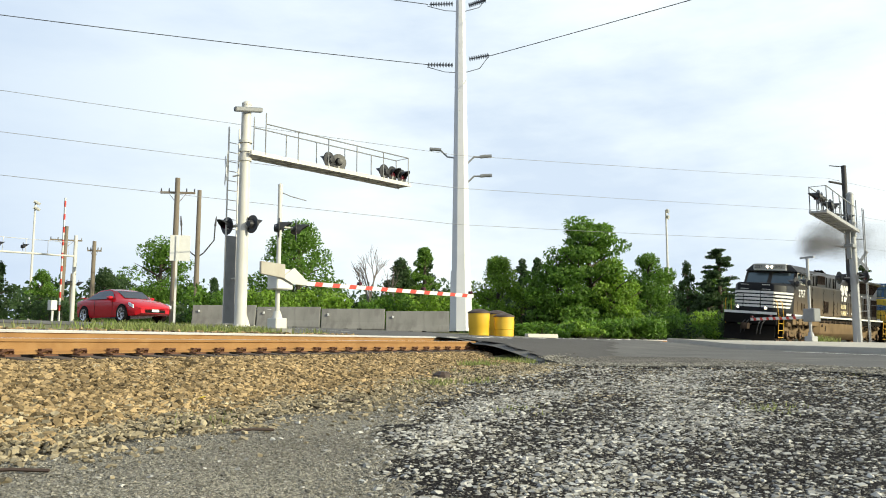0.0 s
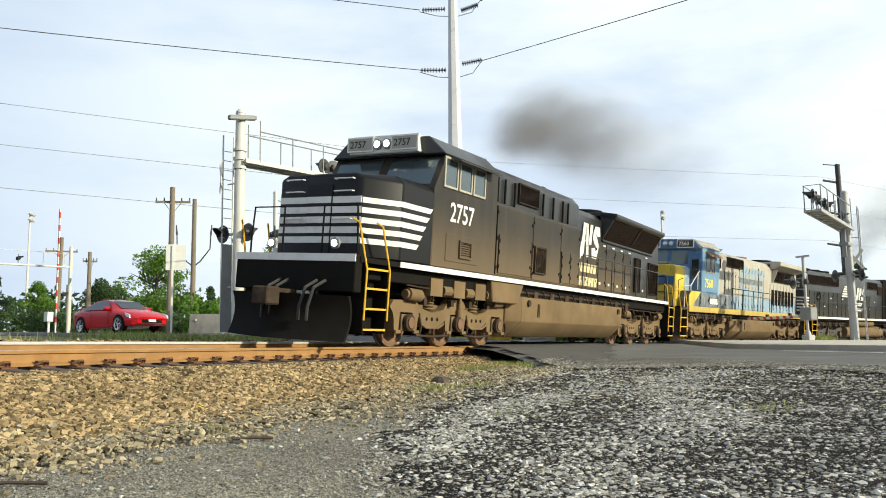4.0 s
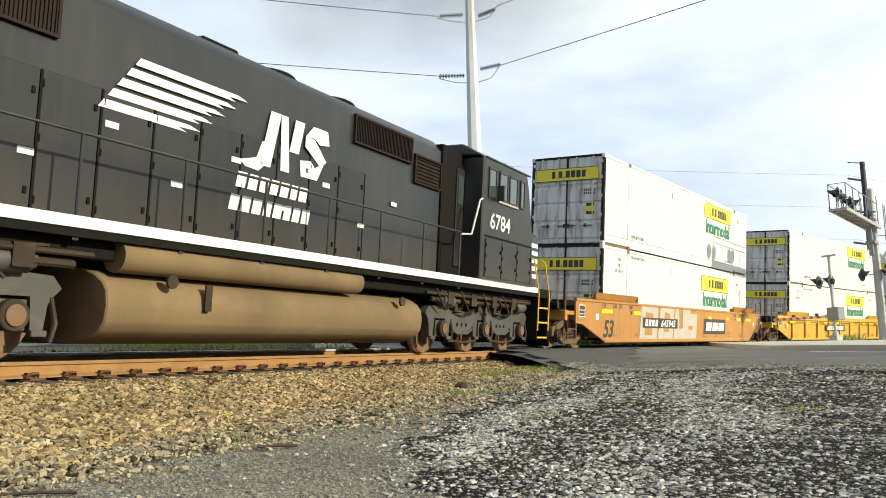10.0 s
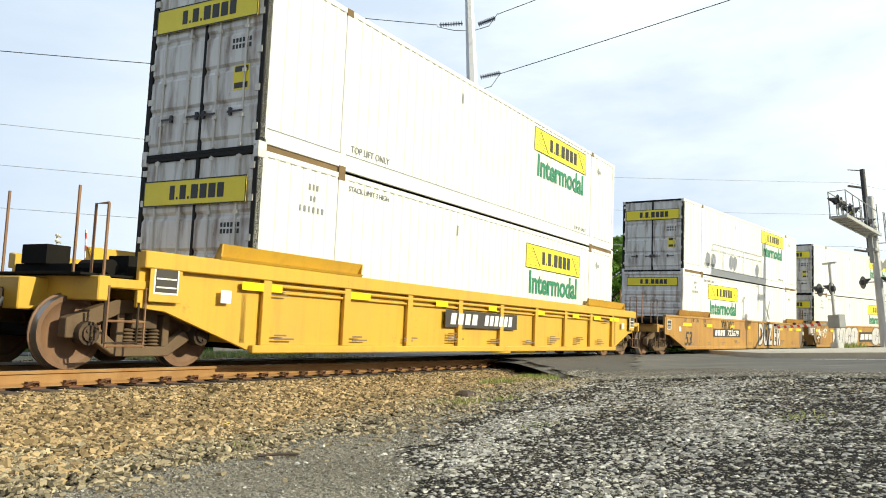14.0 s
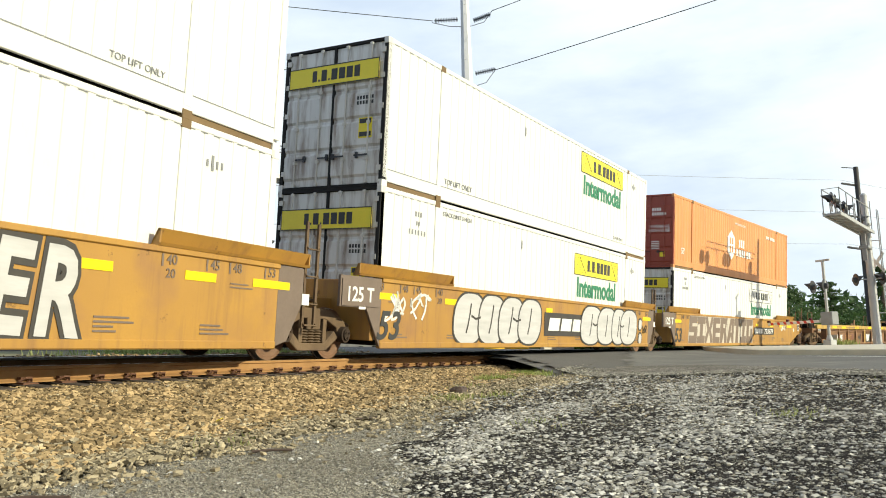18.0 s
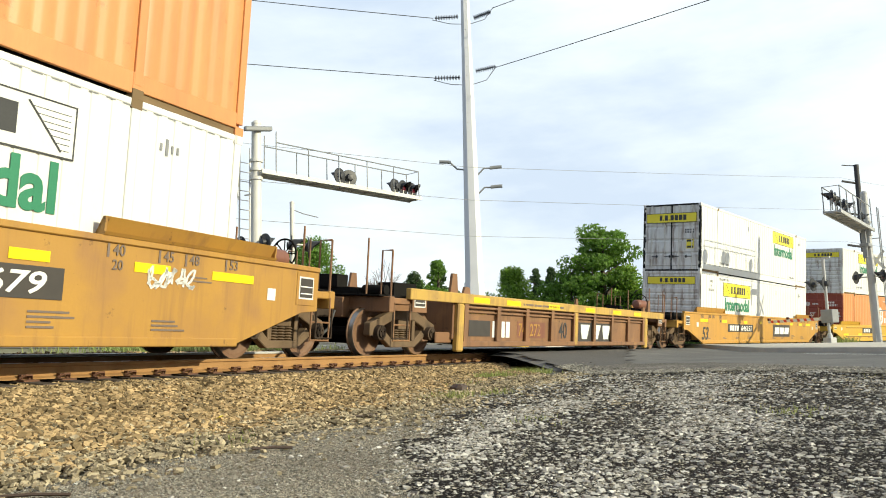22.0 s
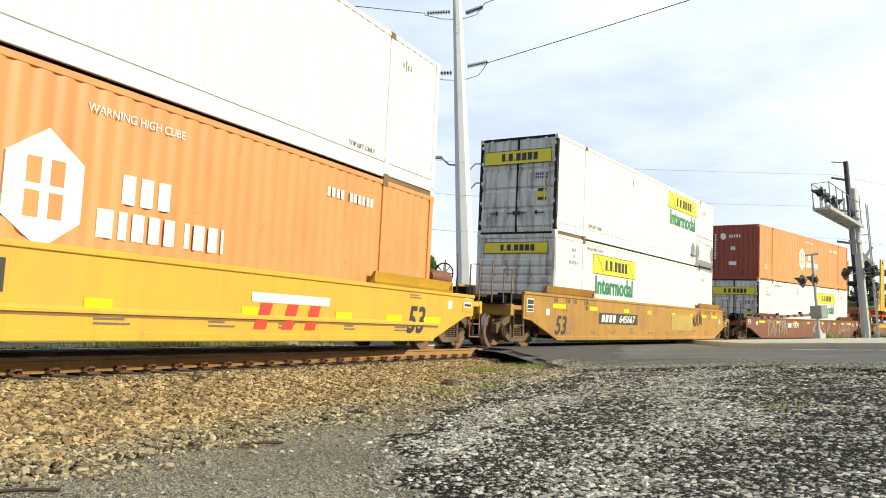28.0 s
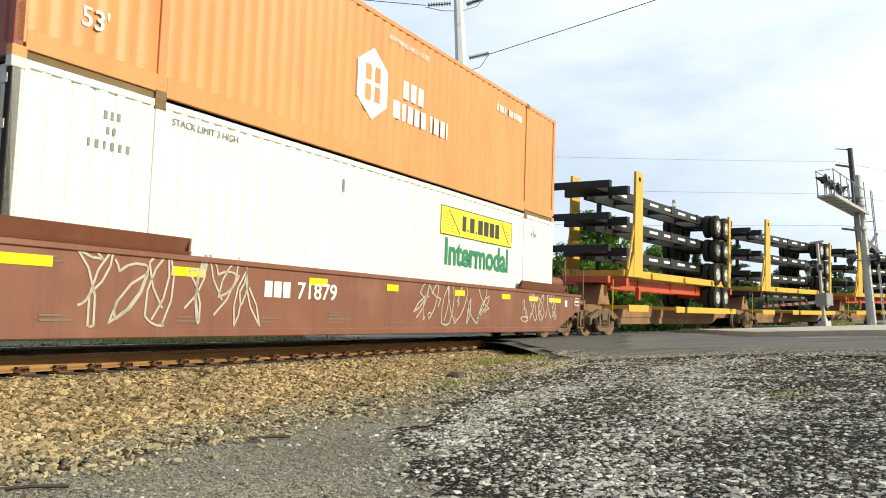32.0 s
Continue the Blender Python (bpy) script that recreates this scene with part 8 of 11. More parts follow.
    part("engine_hood", Shape().prism(hood_profile(0.97, 2.35, 4.42, 0.25), "x", -5.6, 9.45), L_CREAM, L, "cream engine hood", 0.02)
    part("hood_band", Shape().box(-5.6, 9.45, -0.97, 0.97, 1.6, 2.35), L_LIGHT_BLUE, L, "light blue lower hood", 0.01)
    grille(L, -4.95, -4.05, 3.6, 4.1, -0.975, 0.07, material=DARK_DUST)
    grille(L, -3.15, -0.75, 3.75, 4.25, -0.975, 0.08, True)
    doors_row(L, [-3.4 + 0.54 * i for i in range(5)], 1.72, 3.6, -0.97, L_CREAM)
    doors_row(L, [-1.24 + 0.52 * i for i in range(9)], 1.72, 3.92, -0.97, L_CREAM)
    pieces("hood_joint", Shape().box(-0.68, -0.65, -1.02, -0.98, 1.66, 4.2).box(1.9, 1.93, -1.02, -0.98, 1.66, 4.0), UNDER, L, "", 0, False)
    # faded block letters reduced to plain shapes: an open ring, a folded band and a cross
    ring = []
    for k in range(22):
        a0, a1 = math.radians(38 + 13 * k), math.radians(38 + 13 * (k + 1))
        ring.append([(-0.3 + r * 0.78 * math.cos(a), 3.18 + r * 0.8 * math.sin(a)) for a, r in ((a0, 1), (a1, 1), (a1, 0.46), (a0, 0.46))])
    fold = [[(0.42, 3.5), (0.6, 3.9), (1.56, 3.9), (1.56, 3.56), (0.86, 3.52)], [(0.42, 3.5), (0.86, 3.52), (1.5, 3.0), (1.1, 2.92), (0.46, 3.2)],
            [(1.1, 2.92), (1.5, 3.0), (1.56, 2.62), (1.3, 2.4), (1.08, 2.7)], [(0.36, 2.38), (1.3, 2.4), (1.08, 2.74), (0.36, 2.74)]]
    cross = [[(1.66, 3.9), (2.1, 3.9), (2.95, 2.4), (2.48, 2.4)], [(2.48, 3.9), (2.95, 3.9), (2.5, 3.12), (2.27, 3.5)], [(1.66, 2.4), (2.12, 2.4), (2.3, 2.74), (2.07, 3.13)]]
    for polys in (ring, fold, cross):
        flat_decal(L, "blue_letter_block", polys, -0.998, L_LIGHT_BLUE, "big faded blue blocks on the hood doors")
    flat_decal(L, "patch_band", [[(-1.25, 3.06), (2.6, 3.06), (2.6, 3.34), (-1.25, 3.34)]], -1.006, L_SLATE, "dark painted-over band")
    for x in [-3.4 + 0.54 * i for i in range(4)] + [-1.24 + 0.52 * i for i in range(8)]:
        flat_decal(L, "blue_door_patch", [[(x + 0.03, 1.73), (x + 0.49, 1.73), (x + 0.49, 2.34), (x + 0.03, 2.34)]], -0.995, L_LIGHT_BLUE)
    for i in range(7):
        x = 4.35 + 0.66 * i
        grille(L, x, x + 0.4, 2.12, 2.98, -0.98, 0.05, True)
    doors_row(L, [4.1 + 0.66 * i for i in range(9)], 2.37, 3.3, -0.965, L_CREAM, False)
    doors_row(L, [4.1 + 0.66 * i for i in range(9)], 1.72, 2.35, -0.965, L_LIGHT_BLUE)
    for sy in (-1, 1):
        wg = Shape()
        wg.prism([(sy * 0.9, 4.56), (sy * 1.48, 4.56), (sy * 1.52, 4.52), (sy * 1.52, 4.32), (sy * 0.96, 4.1)], "x", 4.15, 9.6)
        part("radiator_wing", wg, L_CREAM, L, "cream radiator wing", 0.015)
        if sy < 0:
            for x0, x1 in ((4.5, 6.55), (6.6, 8.75)):
                grille(L, x0, x1, 3.42, 4.08, -0.985, 0.06, True)
            part("screen_brace", Shape().prism([(-0.98, 3.4), (-1.06, 3.4), (-1.3, 4.12), (-0.98, 4.12)], "x", 4.4, 4.46), L_CREAM, L, "", 0)
    part("radiator_roof", Shape().box(4.15, 9.5, -0.95, 0.95, 4.4, 4.52), L_CREAM, L, "", 0.02)
    part("exhaust_stack", Shape().cyl((1.6, 0, 4.4), (1.6, 0, 4.6), 0.42, 18), CAR_RUST, L)
    fans(L, (5.5, 7.6), 4.5, 0.65)
    side_rails(L, -3.6, 9.3, 9, 1.62, -1.45, UNDER)
    side_rails(L, -3.6, 9.3, 9, 1.62, 1.45, UNDER)
    nr = Shape()
    nr.tube([(-9.6, -1.42, 1.6), (-9.6, -1.42, 2.5), (-8.9, -1.42, 2.55), (-8.0, -1.42, 3.2), (-7.9, -1.42, 3.2)], 0.022, 7)
    nr.tube([(-8.9, -1.42, 1.6), (-8.9, -1.42, 2.55)], 0.022, 7)
    nr.tube([(-8.1, -1.42, 2.4), (-8.1, -1.42, 3.1)], 0.022, 7)
    part("nose_handrail", nr, GALV, L)
    for sy in (-1, 1):
        er = Shape().tube([(-10.08, sy * 1.1, 1.6), (-10.08, sy * 1.1, 2.62), (-10.08, sy * 0.42, 2.62), (-10.08, sy * 0.42, 1.6)], 0.022, 7)
        er.tube([(-10.08, sy * 1.1, 2.15), (-10.08, sy * 0.42, 2.15)], 0.018, 6)
        part("end_railing", er, DARK_STEEL, L)
    part("nose_grab", Shape().tube([(-9.42, -0.7, 3.4), (-9.42, -0.7, 3.52), (-9.42, 0.7, 3.52), (-9.42, 0.7, 3.4)], 0.016, 6), L_YELLOW, L)
    part("nose_grab", Shape().tube([(-9.4, -0.98, 1.9), (-9.4, -1.06, 1.95), (-9.4, -1.06, 2.75), (-8.9, -1.06, 2.85), (-8.9, -0.98, 2.85)], 0.016, 6), UNDER, L)
    jc = Shape().box(-10.16, -10.1, -0.75, -0.5, 1.62, 1.85).cyl((-10.2, -0.62, 1.74), (-10.1, -0.62, 1.74), 0.1, 12)
    part("cable_receptacle", jc, WHITE_METAL, L, "pale cable receptacle")
    hs = Shape()
    for k in range(3):
        y0 = -0.7 + 0.16 * k
        hs.tube([(-10.14, y0, 1.55), (-10.34, y0 + 0.04, 1.58), (-10.5, y0 + 0.1, 1.3), (-10.46, y0 + 0.16, 1.0)], 0.03, 6)
    pieces("air_hose", hs, CAR_RUST, L)
    end_steps(L, -10.15, 1, -1.48, DARK_DUST)
    end_steps(L, 9.5, 1, -1.48, DARK_DUST)
    plow(L, -10.1, -1, 1.45, DARK_DUST, "dusty concave steel snow plow")
    plow(L, 10.1, 1)
    pieces("pilot_beam", Shape().box(-10.12, -9.95, -1.48, 1.48, 0.95, 1.62).box(9.95, 10.12, -1.48, 1.48, 0.95, 1.62), UNDER, L, "", 0.02)
    fuel_tank(L, -3.25, 4.1, 0.2, 1.2)
    piping(L, -9.0, -3.5, 1.3)
    piping(L, 4.3, 9.0, 1.3)
    six_wheel_truck(L, (-8.4, -6.4, -4.3), DUST)
    six_wheel_truck(L, (4.75, 6.8, 8.85), DUST)
    return L


def loco_three():
    """Clean black diesel running long hood first."""
    L = thing("locomotive", "glossy black diesel locomotive running long hood first", "locomotive", "locomotives of the train")
    part("underframe", Shape().box(-10.3, 10.3, -1.3, 1.3, 1.2, 1.42), UNDER, L, "", 0.02)
    part("walkway", Shape().box(-10.4, 10.4, -1.5, 1.5, 1.42, 1.64), UNDER, L)
    part("sill_stripe", Shape().box(-9.4, 9.4, -1.52, -1.5, 1.52, 1.65).box(-9.4, 9.4, 1.5, 1.52, 1.52, 1.65), WHITE, L, "white sill stripe", smooth=False)
    hp = hood_profile(0.97, 1.6, 4.58, 0.24)
    part("engine_hood", Shape().prism([(0.9 * a, b) for a, b in hp], "x", -10.05, -9.75, hp).prism(hp, "x", -9.75, 4.9), BLACK, L, "long glossy black hood", 0.03)
    st = Shape()
    for i in range(5):
        z = 1.95 + i * 0.2
        st.box(-10.062, -10.05, -0.86, 0.86, z, z + 0.11)
        st.prism([(-10.04, -0.885), (-9.75, -0.978), (-9.75, -0.97), (-10.04, -0.875)], "z", z, z + 0.11)
        st.prism([(-9.75, z), (-9.0 + 0.09 * i, z), (-8.95 + 0.09 * i, z + 0.11), (-9.75, z + 0.11)], "y", -0.976, -0.97)
    part("end_stripes", st, WHITE, L, "white stripes wrapping the hood end", smooth=False)
    number_board(L, "6784", -10.06, -1, -0.82, 3.35, 0.3, "x")
    number_board(L, "6784", -10.06, -1, 0.16, 3.37, 0.22, "x")
    part("light_plate", Shape().box(-10.09, -10.05, -0.32, 0.3, 3.72, 4.05), UNDER, L, "", 0.02)
    headlights(L, -10.1, -1, 0.0, 3.88, False, 0.09, 0.13)
    grille(L, -9.68, -7.1, 3.7, 4.3, -0.975, 0.05, True)
    grille(L, -7.02, -4.42, 3.7, 4.3, -0.975, 0.05, True)
    grille(L, 1.55, 3.6, 3.8, 4.33, -0.975, 0.05, True, material=GRILL)
    grille(L, 3.72, 4.85, 3.45, 4.05, -0.975, 0.07)
    doors_row(L, [-9.5 + 0.82 * i for i in range(15)], 1.65, 3.3, -0.97, BLACK)
    fans(L, (-8.6, -6.9, -5.2), 4.54, 0.62)
    fans(L, (0.2, 2.0), 4.54, 0.55, "dynamic_brake_fan")
    part("exhaust_stack", Shape().box(-1.5, -0.7, -0.25, 0.25, 4.6, 4.85), UNDER, L, "", 0.03)
    lg = Shape().tube([(-9.7, -0.9, 4.35), (-9.6, -0.9, 4.55), (-9.6, 0.9, 4.55), (-9.7, 0.9, 4.35)], 0.018, 6)
    part("roof_grab", lg, UNDER, L)
    fw = Shape().tube([(-8.0 + 0.3 * math.cos(k * math.pi / 10), -1.02, 2.95 + 0.3 * math.sin(k * math.pi / 10)) for k in range(21)], 0.02, 6)
    for k in range(3):
        an = k * math.pi / 3
        fw.tube([(-8 - 0.29 * math.cos(an), -1.02, 2.95 - 0.29 * math.sin(an)), (-8 + 0.29 * math.cos(an), -1.02, 2.95 + 0.29 * math.sin(an))], 0.014, 5)
    part("hand_brake_wheel", fw, UNDER, L)
    flat_decal(L, "mane_stripes", horse_stripes(-3.75, 3.02, 2.5, 0.82), -1.0, WHITE, "white horizontal stripes")
    company_shapes(L, -0.9, 2.92, 0.98, -1.0, WHITE)
    lb = Shape()
    for i in range(12):
        lb.box(-9.2 + 1.1 * i, -9.0 + 1.1 * i, -1.003, -0.99, 2.3 + 0.55 * (i % 2), 2.38 + 0.55 * (i % 2))
    pieces("small_label", lb, WHITE, L, "small white label", 0, False)
    # cab and short nose
    c = Shape().prism([(5.9, 1.6), (9.0, 1.6), (8.86, 3.1), (8.55, 4.15), (8.42, 4.42), (5.9, 4.42)], "y", -1.52, 1.52)
    part("cab", c, BLACK, L, "black cab", 0.03)
    part("cab_roof", Shape().prism([(-1.5, 4.42), (1.5, 4.42), (1.0, 4.7), (-1.0, 4.7)], "x", 5.8, 8.55), BLACK, L, "", 0.03)
    part("cab_back", Shape().box(4.9, 5.92, -1.0, 1.0, 1.6, 4.5), UNDER, L)
    cab_windows(L, 6.12, 6.62, 3.52, 4.22, -1.52, BLACK, 1)
    cab_windows(L, 6.7, 7.85, 3.52, 4.22, -1.52, BLACK, 2)
    cab_windows(L, 7.95, 8.3, 3.52, 4.22, -1.52, BLACK, 1)
    part("window_sill", Shape().box(6.7, 7.85, -1.56, -1.5, 3.47, 3.52), L_CREAM, L, "pale window sill", 0.006)
    part("wing_mirror", Shape().box(6.6, 6.66, -1.72, -1.54, 3.5, 3.85), DARK_STEEL, L, "", 0.01)
    part("drip_rail", Shape().box(6.0, 8.6, -1.545, -1.5, 4.4, 4.44), BLACK, L, "", 0.008)
    part("cab_seam", Shape().box(6.05, 8.85, -1.532, -1.51, 2.62, 2.66), UNDER, L, "", 0)
    doors_row(L, [6.1, 7.0, 7.9, 8.8], 1.72, 2.58, -1.51, BLACK)
    part("cab_entry_door", Shape().box(5.55, 5.9, -1.04, -1.0, 1.9, 4.1), BLACK, L, "", 0.01)
    part("entry_window", Shape().box(5.6, 5.85, -1.052, -1.04, 3.3, 3.95), LOCO_GLASS, L, smooth=False)
    part("entry_grab", Shape().tube([(5.05, -1.45, 2.55), (5.5, -1.47, 2.6), (5.8, -1.5, 3.4), (5.92, -1.5, 3.45)], 0.022, 7), WHITE_METAL, L, "pale entry grab rail")
    numbers(L, "6784", 6.3, 2.84, 0.5, -1.527, WHITE, 1.15)
    part("nose", Shape().prism([(-1.35, 1.52), (1.35, 1.52), (1.35, 3.0), (1.15, 3.12), (-1.15, 3.12), (-1.35, 3.0)], "x", 8.6, 9.7), BLACK, L, "short black nose", 0.04)
    st = Shape()
    for i in range(5):
        z = 1.9 + i * 0.2
        st.box(8.4 + 0.08 * (4 - i), 9.7, -1.356, -1.35, z, z + 0.11)
        st.box(9.7, 9.708, -1.34, 1.34, z, z + 0.11)
    part("nose_stripes", st, WHITE, L, "white nose stripes", smooth=False)
    side_rails(L, -9.0, 5.0, 10, 1.54, -1.45)
    side_rails(L, -9.0, 5.0, 10, 1.54, 1.45)
    er = Shape()
    for y in (-1.3, -0.55, 0.55, 1.3):
        er.tube([(-10.38, y, 1.5), (-10.38, y, 2.55)], 0.02, 6)
    er.tube([(-10.38, -1.3, 2.55), (-10.38, -0.55, 2.55)], 0.02, 6).tube([(-10.38, 0.55, 2.55), (-10.38, 1.3, 2.55)], 0.02, 6)
    part("end_railing", er, DARK_STEEL, L)
    end_steps(L, -10.3, 1, -1.48)
    end_steps(L, 9.5, 1, -1.48)
    plow(L, -10.4, -1)
    plow(L, 10.4, 1)
    pieces("pilot_beam", Shape().box(-10.42, -10.25, -1.48, 1.48, 0.9, 1.52).box(10.25, 10.42, -1.48, 1.48, 0.9, 1.52), UNDER, L, "", 0.02)
    fuel_tank(L, -3.8, 3.6, 0.18, 1.16, True)
    at = Shape().cyl((-3.65, -1.29, 1.27), (1.4, -1.29, 1.27), 0.2, 16)
    part("air_reservoir", at, DUST, L, "long dusty air reservoir")
    piping(L, -9.2, -4.0, 1.24)
    piping(L, 3.8, 9.2, 1.24)
    six_wheel_truck(L, (-9.1, -7.05, -4.85), TRUCK_GREY)
    six_wheel_truck(L, (4.75, 6.8, 8.9), TRUCK_GREY)
    return L


# ---- train: painted marks on the cars ----
GY = -1.4465


def scribble(shape, x0, z0, w, h, seed, n=6, width=0.035, y=GY):
    rnd = random.Random(seed)
    for k in range(n):
        cx = x0 + w * (k + 0.5) / n
        pts = [(cx - 0.3 * w / n, z0 + h * (0.1 + 0.25 * rnd.random()))]
        for j in range(7):
            a = rnd.random() * 6.28
            pts.append((cx + 0.55 * w / n * math.cos(a + j), z0 + h * (0.5 + 0.48 * math.sin(a * 1.3 + j * 1.7))))
        sm = []
        for i in range(len(pts) - 1):
            p, q = pts[i], pts[i + 1]
            b = ((p[0] + q[0]) / 2 + (q[1] - p[1]) * 0.25, (p[1] + q[1]) / 2 - (q[0] - p[0]) * 0.25)
            for t in (0, 0.33, 0.66):
                sm.append(((1 - t) ** 2 * p[0] + 2 * t * (1 - t) * b[0] + t * t * q[0], (1 - t) ** 2 * p[1] + 2 * t * (1 - t) * b[1] + t * t * q[1]))
        stroke(shape, sm, width, y)
    return shape


def outline_patch(name, pts, material, car, y, label=""):
    part(name, Shape().prism(pts, "y", y - 0.003, y), material, car, label, 0, False)


def graffiti_patch(car):
    """Three pale painted-over letters with tan gaps, and the dark number panel across them."""
    for pts in ([(-5.34, 0.3), (-3.72, 0.3), (-3.62, 1.45), (-5.18, 1.45)], [(-3.64, 0.3), (-2.14, 0.3), (-1.98, 1.45), (-3.42, 1.45)],
                [(-2.06, 0.3), (0.5, 0.3), (0.62, 1.1), (0.62, 1.3), (-0.2, 1.3), (-0.2, 1.45), (-1.86, 1.45)]):
        outline_patch("painted_out_patch", pts, GRAF_CREAM, car, GY, "pale grey painted-over patch")
    for pts in ([(-4.86, 0.46), (-4.2, 0.46), (-4.08, 1.2), (-4.8, 1.25)], [(-3.05, 0.58), (-2.52, 0.6), (-2.42, 1.24), (-2.98, 1.28)],
                [(-1.42, 0.72), (-1.06, 0.72), (-1.03, 1.46), (-1.47, 1.46)], [(-0.42, 0.68), (0.06, 0.68), (0.09, 0.83), (-0.4, 0.83)]):
        outline_patch("patch_letter", pts, CAR_TAN, car, GY - 0.003, "tan gap of a blocky letter")
    p = part("number_panel", Shape().box(-5.06, -1.66, GY - 0.012, GY - 0.006, 0.71, 1.06), PLATE_DARK, car, smooth=False)
    b = bars(Shape(), -4.86, 0.77, [0.22] * 4, 0.23, GY - 0.013, 0.09, 0.2)
    digits(p, "645945", -3.38, 0.77, 1.5, 0.23, GY - 0.015)
    pieces("number_bar", b, WHITE, p, "", 0, False)


def spray_word(car, word, x0, x1, z0, h, fill, edge, thick=0.03):
    """Tall outlined letters, each tilted and jumping a little."""
    rnd = random.Random(len(word) * 7 + 3)
    widths = []
    for ch in word:
        me = lettering(ch, h / 0.7, fill, 0.08, 1.0, thick)
        widths.append(max(v.co.x for v in me.vertices) - min(v.co.x for v in me.vertices) + 0.16)
    k = (x1 - x0) / sum(widths)
    x = x0
    for ch, w in zip(word, widths):
        dz, tilt = rnd.uniform(-0.05, 0.05), rnd.uniform(-6, 8)
        for nm, material, bold, y, label in (("graffiti_outline", edge, thick + 0.055, GY - 0.002, "outline of a letter"), ("graffiti_letter", fill, thick, GY - 0.008, "spray-painted letter")):
            ob = part(nm, lettering(ch, h / 0.7, material, 0.08, 1.0, bold), material, car, label)
            ob.matrix_basis = pose(x + 0.06, y, z0 + dz, 0, -tilt, 0) @ Matrix.Diagonal((k, 1, 1, 1))
        x += w * k


def graffiti_small(car):
    spray_word(car, "DUZER", 0.85, 4.5, 0.42, 0.95, GRAF_WHITE, GRAF_BLACK)
    s = scribble(Shape(), -4.3, 0.95, 1.7, 0.5, 3, 4, 0.035)
    tagged(part("graffiti_tag", s, GRAF_BLACK, car, smooth=False), "black spray tag", kind="stuff")


def balloon(shape, cx, cz, rx, rz, y, lean, n=26):
    """A tall puffed letter: a rounded box that leans and swells a little."""
    pts = []
    for i in range(n):
        a = 2 * math.pi * i / n
        c, d = math.cos(a), math.sin(a)
        pts.append((cx + rx * math.copysign(abs(c) ** 0.7, c) * (1 + 0.07 * math.sin(2 * a + lean * 9)) + lean * d * rz, cz + rz * math.copysign(abs(d) ** 0.7, d)))
    shape.prism(pts, "y", y - 0.003, y + 0.001)


def graffiti_balloons(car):
    k, w, c = Shape(), Shape(), Shape()
    row = [(-4.8, 0.62, 0.1), (-3.75, 0.6, 0.02), (-2.75, 0.6, 0.12), (-1.7, 0.62, 0.08), (2.55, 0.78, 0.05), (3.85, 0.74, 0.12), (4.95, 0.6, 0.03), (5.95, 0.76, 0.16)]
    for i, (x, r, lean) in enumerate(row):
        y = GY - 0.002 - 0.003 * i
        balloon(k, x, 0.86, r + 0.055, 0.6, y, lean)
        balloon(w, x, 0.86, r, 0.55, y - 0.0015, lean)
        stroke(c, [(x - 0.12, 0.56), (x - 0.05, 0.72), (x + 0.02, 0.98), (x + 0.06, 1.18)], 0.05, y - 0.0052)
        if i % 2 == 0:
            stroke(c, [(x + 0.1, 0.92), (x + 0.3, 0.86), (x + 0.5, 0.9)], 0.05, y - 0.0052)
    for z in (0.98, 0.5):
        balloon(k, 7.2, z, 0.2, 0.22, GY - 0.002, 0.1)
        balloon(w, 7.22, z, 0.15, 0.17, GY - 0.0035, 0.1)
    pieces("graffiti_outline", k, GRAF_BLACK, car, "dark outline of graffiti", 0, False)
    pieces("graffiti_fill", w, GRAF_WHITE, car, "silver-white balloon graffiti", 0, False)
    pieces("graffiti_cut", c, GRAF_BLACK, car, "", 0, False)
    s = scribble(Shape(), -8.0, 0.7, 1.6, 0.6, 11, 4, 0.05)
    tagged(part("graffiti_tag", s, WHITE, car, smooth=False), "white spray tag", kind="stuff")
    s = scribble(Shape(), 7.5, 0.66, 0.45, 0.28, 17, 3, 0.03)
    tagged(part("graffiti_tag", s, GRAF_BLACK, car, smooth=False), "small black spray tag", kind="stuff")


BLOCK_CUTS = {
    "S": [[(0.35, 0.62), (1, 0.62), (1, 0.74), (0.35, 0.74)], [(0, 0.28), (0.6, 0.28), (0.6, 0.4), (0, 0.4)]],
    "I": [[(0, 0.26), (0.3, 0.26), (0.3, 0.72), (0, 0.68)], [(0.7, 0.28), (1, 0.28), (1, 0.7), (0.7, 0.74)]],
    "X": [[(0.24, 1), (0.76, 1), (0.52, 0.6)], [(0.2, 0), (0.76, 0), (0.5, 0.42)], [(0, 0.22), (0, 0.8), (0.26, 0.5)], [(1, 0.22), (1, 0.8), (0.76, 0.5)]],
    "E": [[(0.4, 0.6), (1, 0.6), (1, 0.76), (0.4, 0.76)], [(0.4, 0.24), (1, 0.24), (1, 0.4), (0.4, 0.4)]],
    "R": [[(0.42, 0.6), (0.7, 0.6), (0.7, 0.76), (0.42, 0.76)], [(0.34, 0), (0.66, 0), (0.52, 0.4)], [(1, 0.2), (1, 1), (0.82, 0.5)]],
    "A": [[(0, 0.1), (0, 1), (0.42, 1)], [(0.5, 0.42), (0.7, 0.42), (0.62, 0.76)], [(0.34, 0), (0.76, 0), (0.6, 0.26)]],
    "T": [[(0, 0), (0.28, 0), (0.3, 0.7), (0, 0.7)], [(0.72, 0), (1, 0), (1, 0.66), (0.7, 0.7)]],
    "G": [[(0.38, 0.62), (1, 0.62), (1, 0.74), (0.38, 0.74)], [(0.38, 0.28), (0.66, 0.28), (0.66, 0.62), (0.38, 0.62)]]}


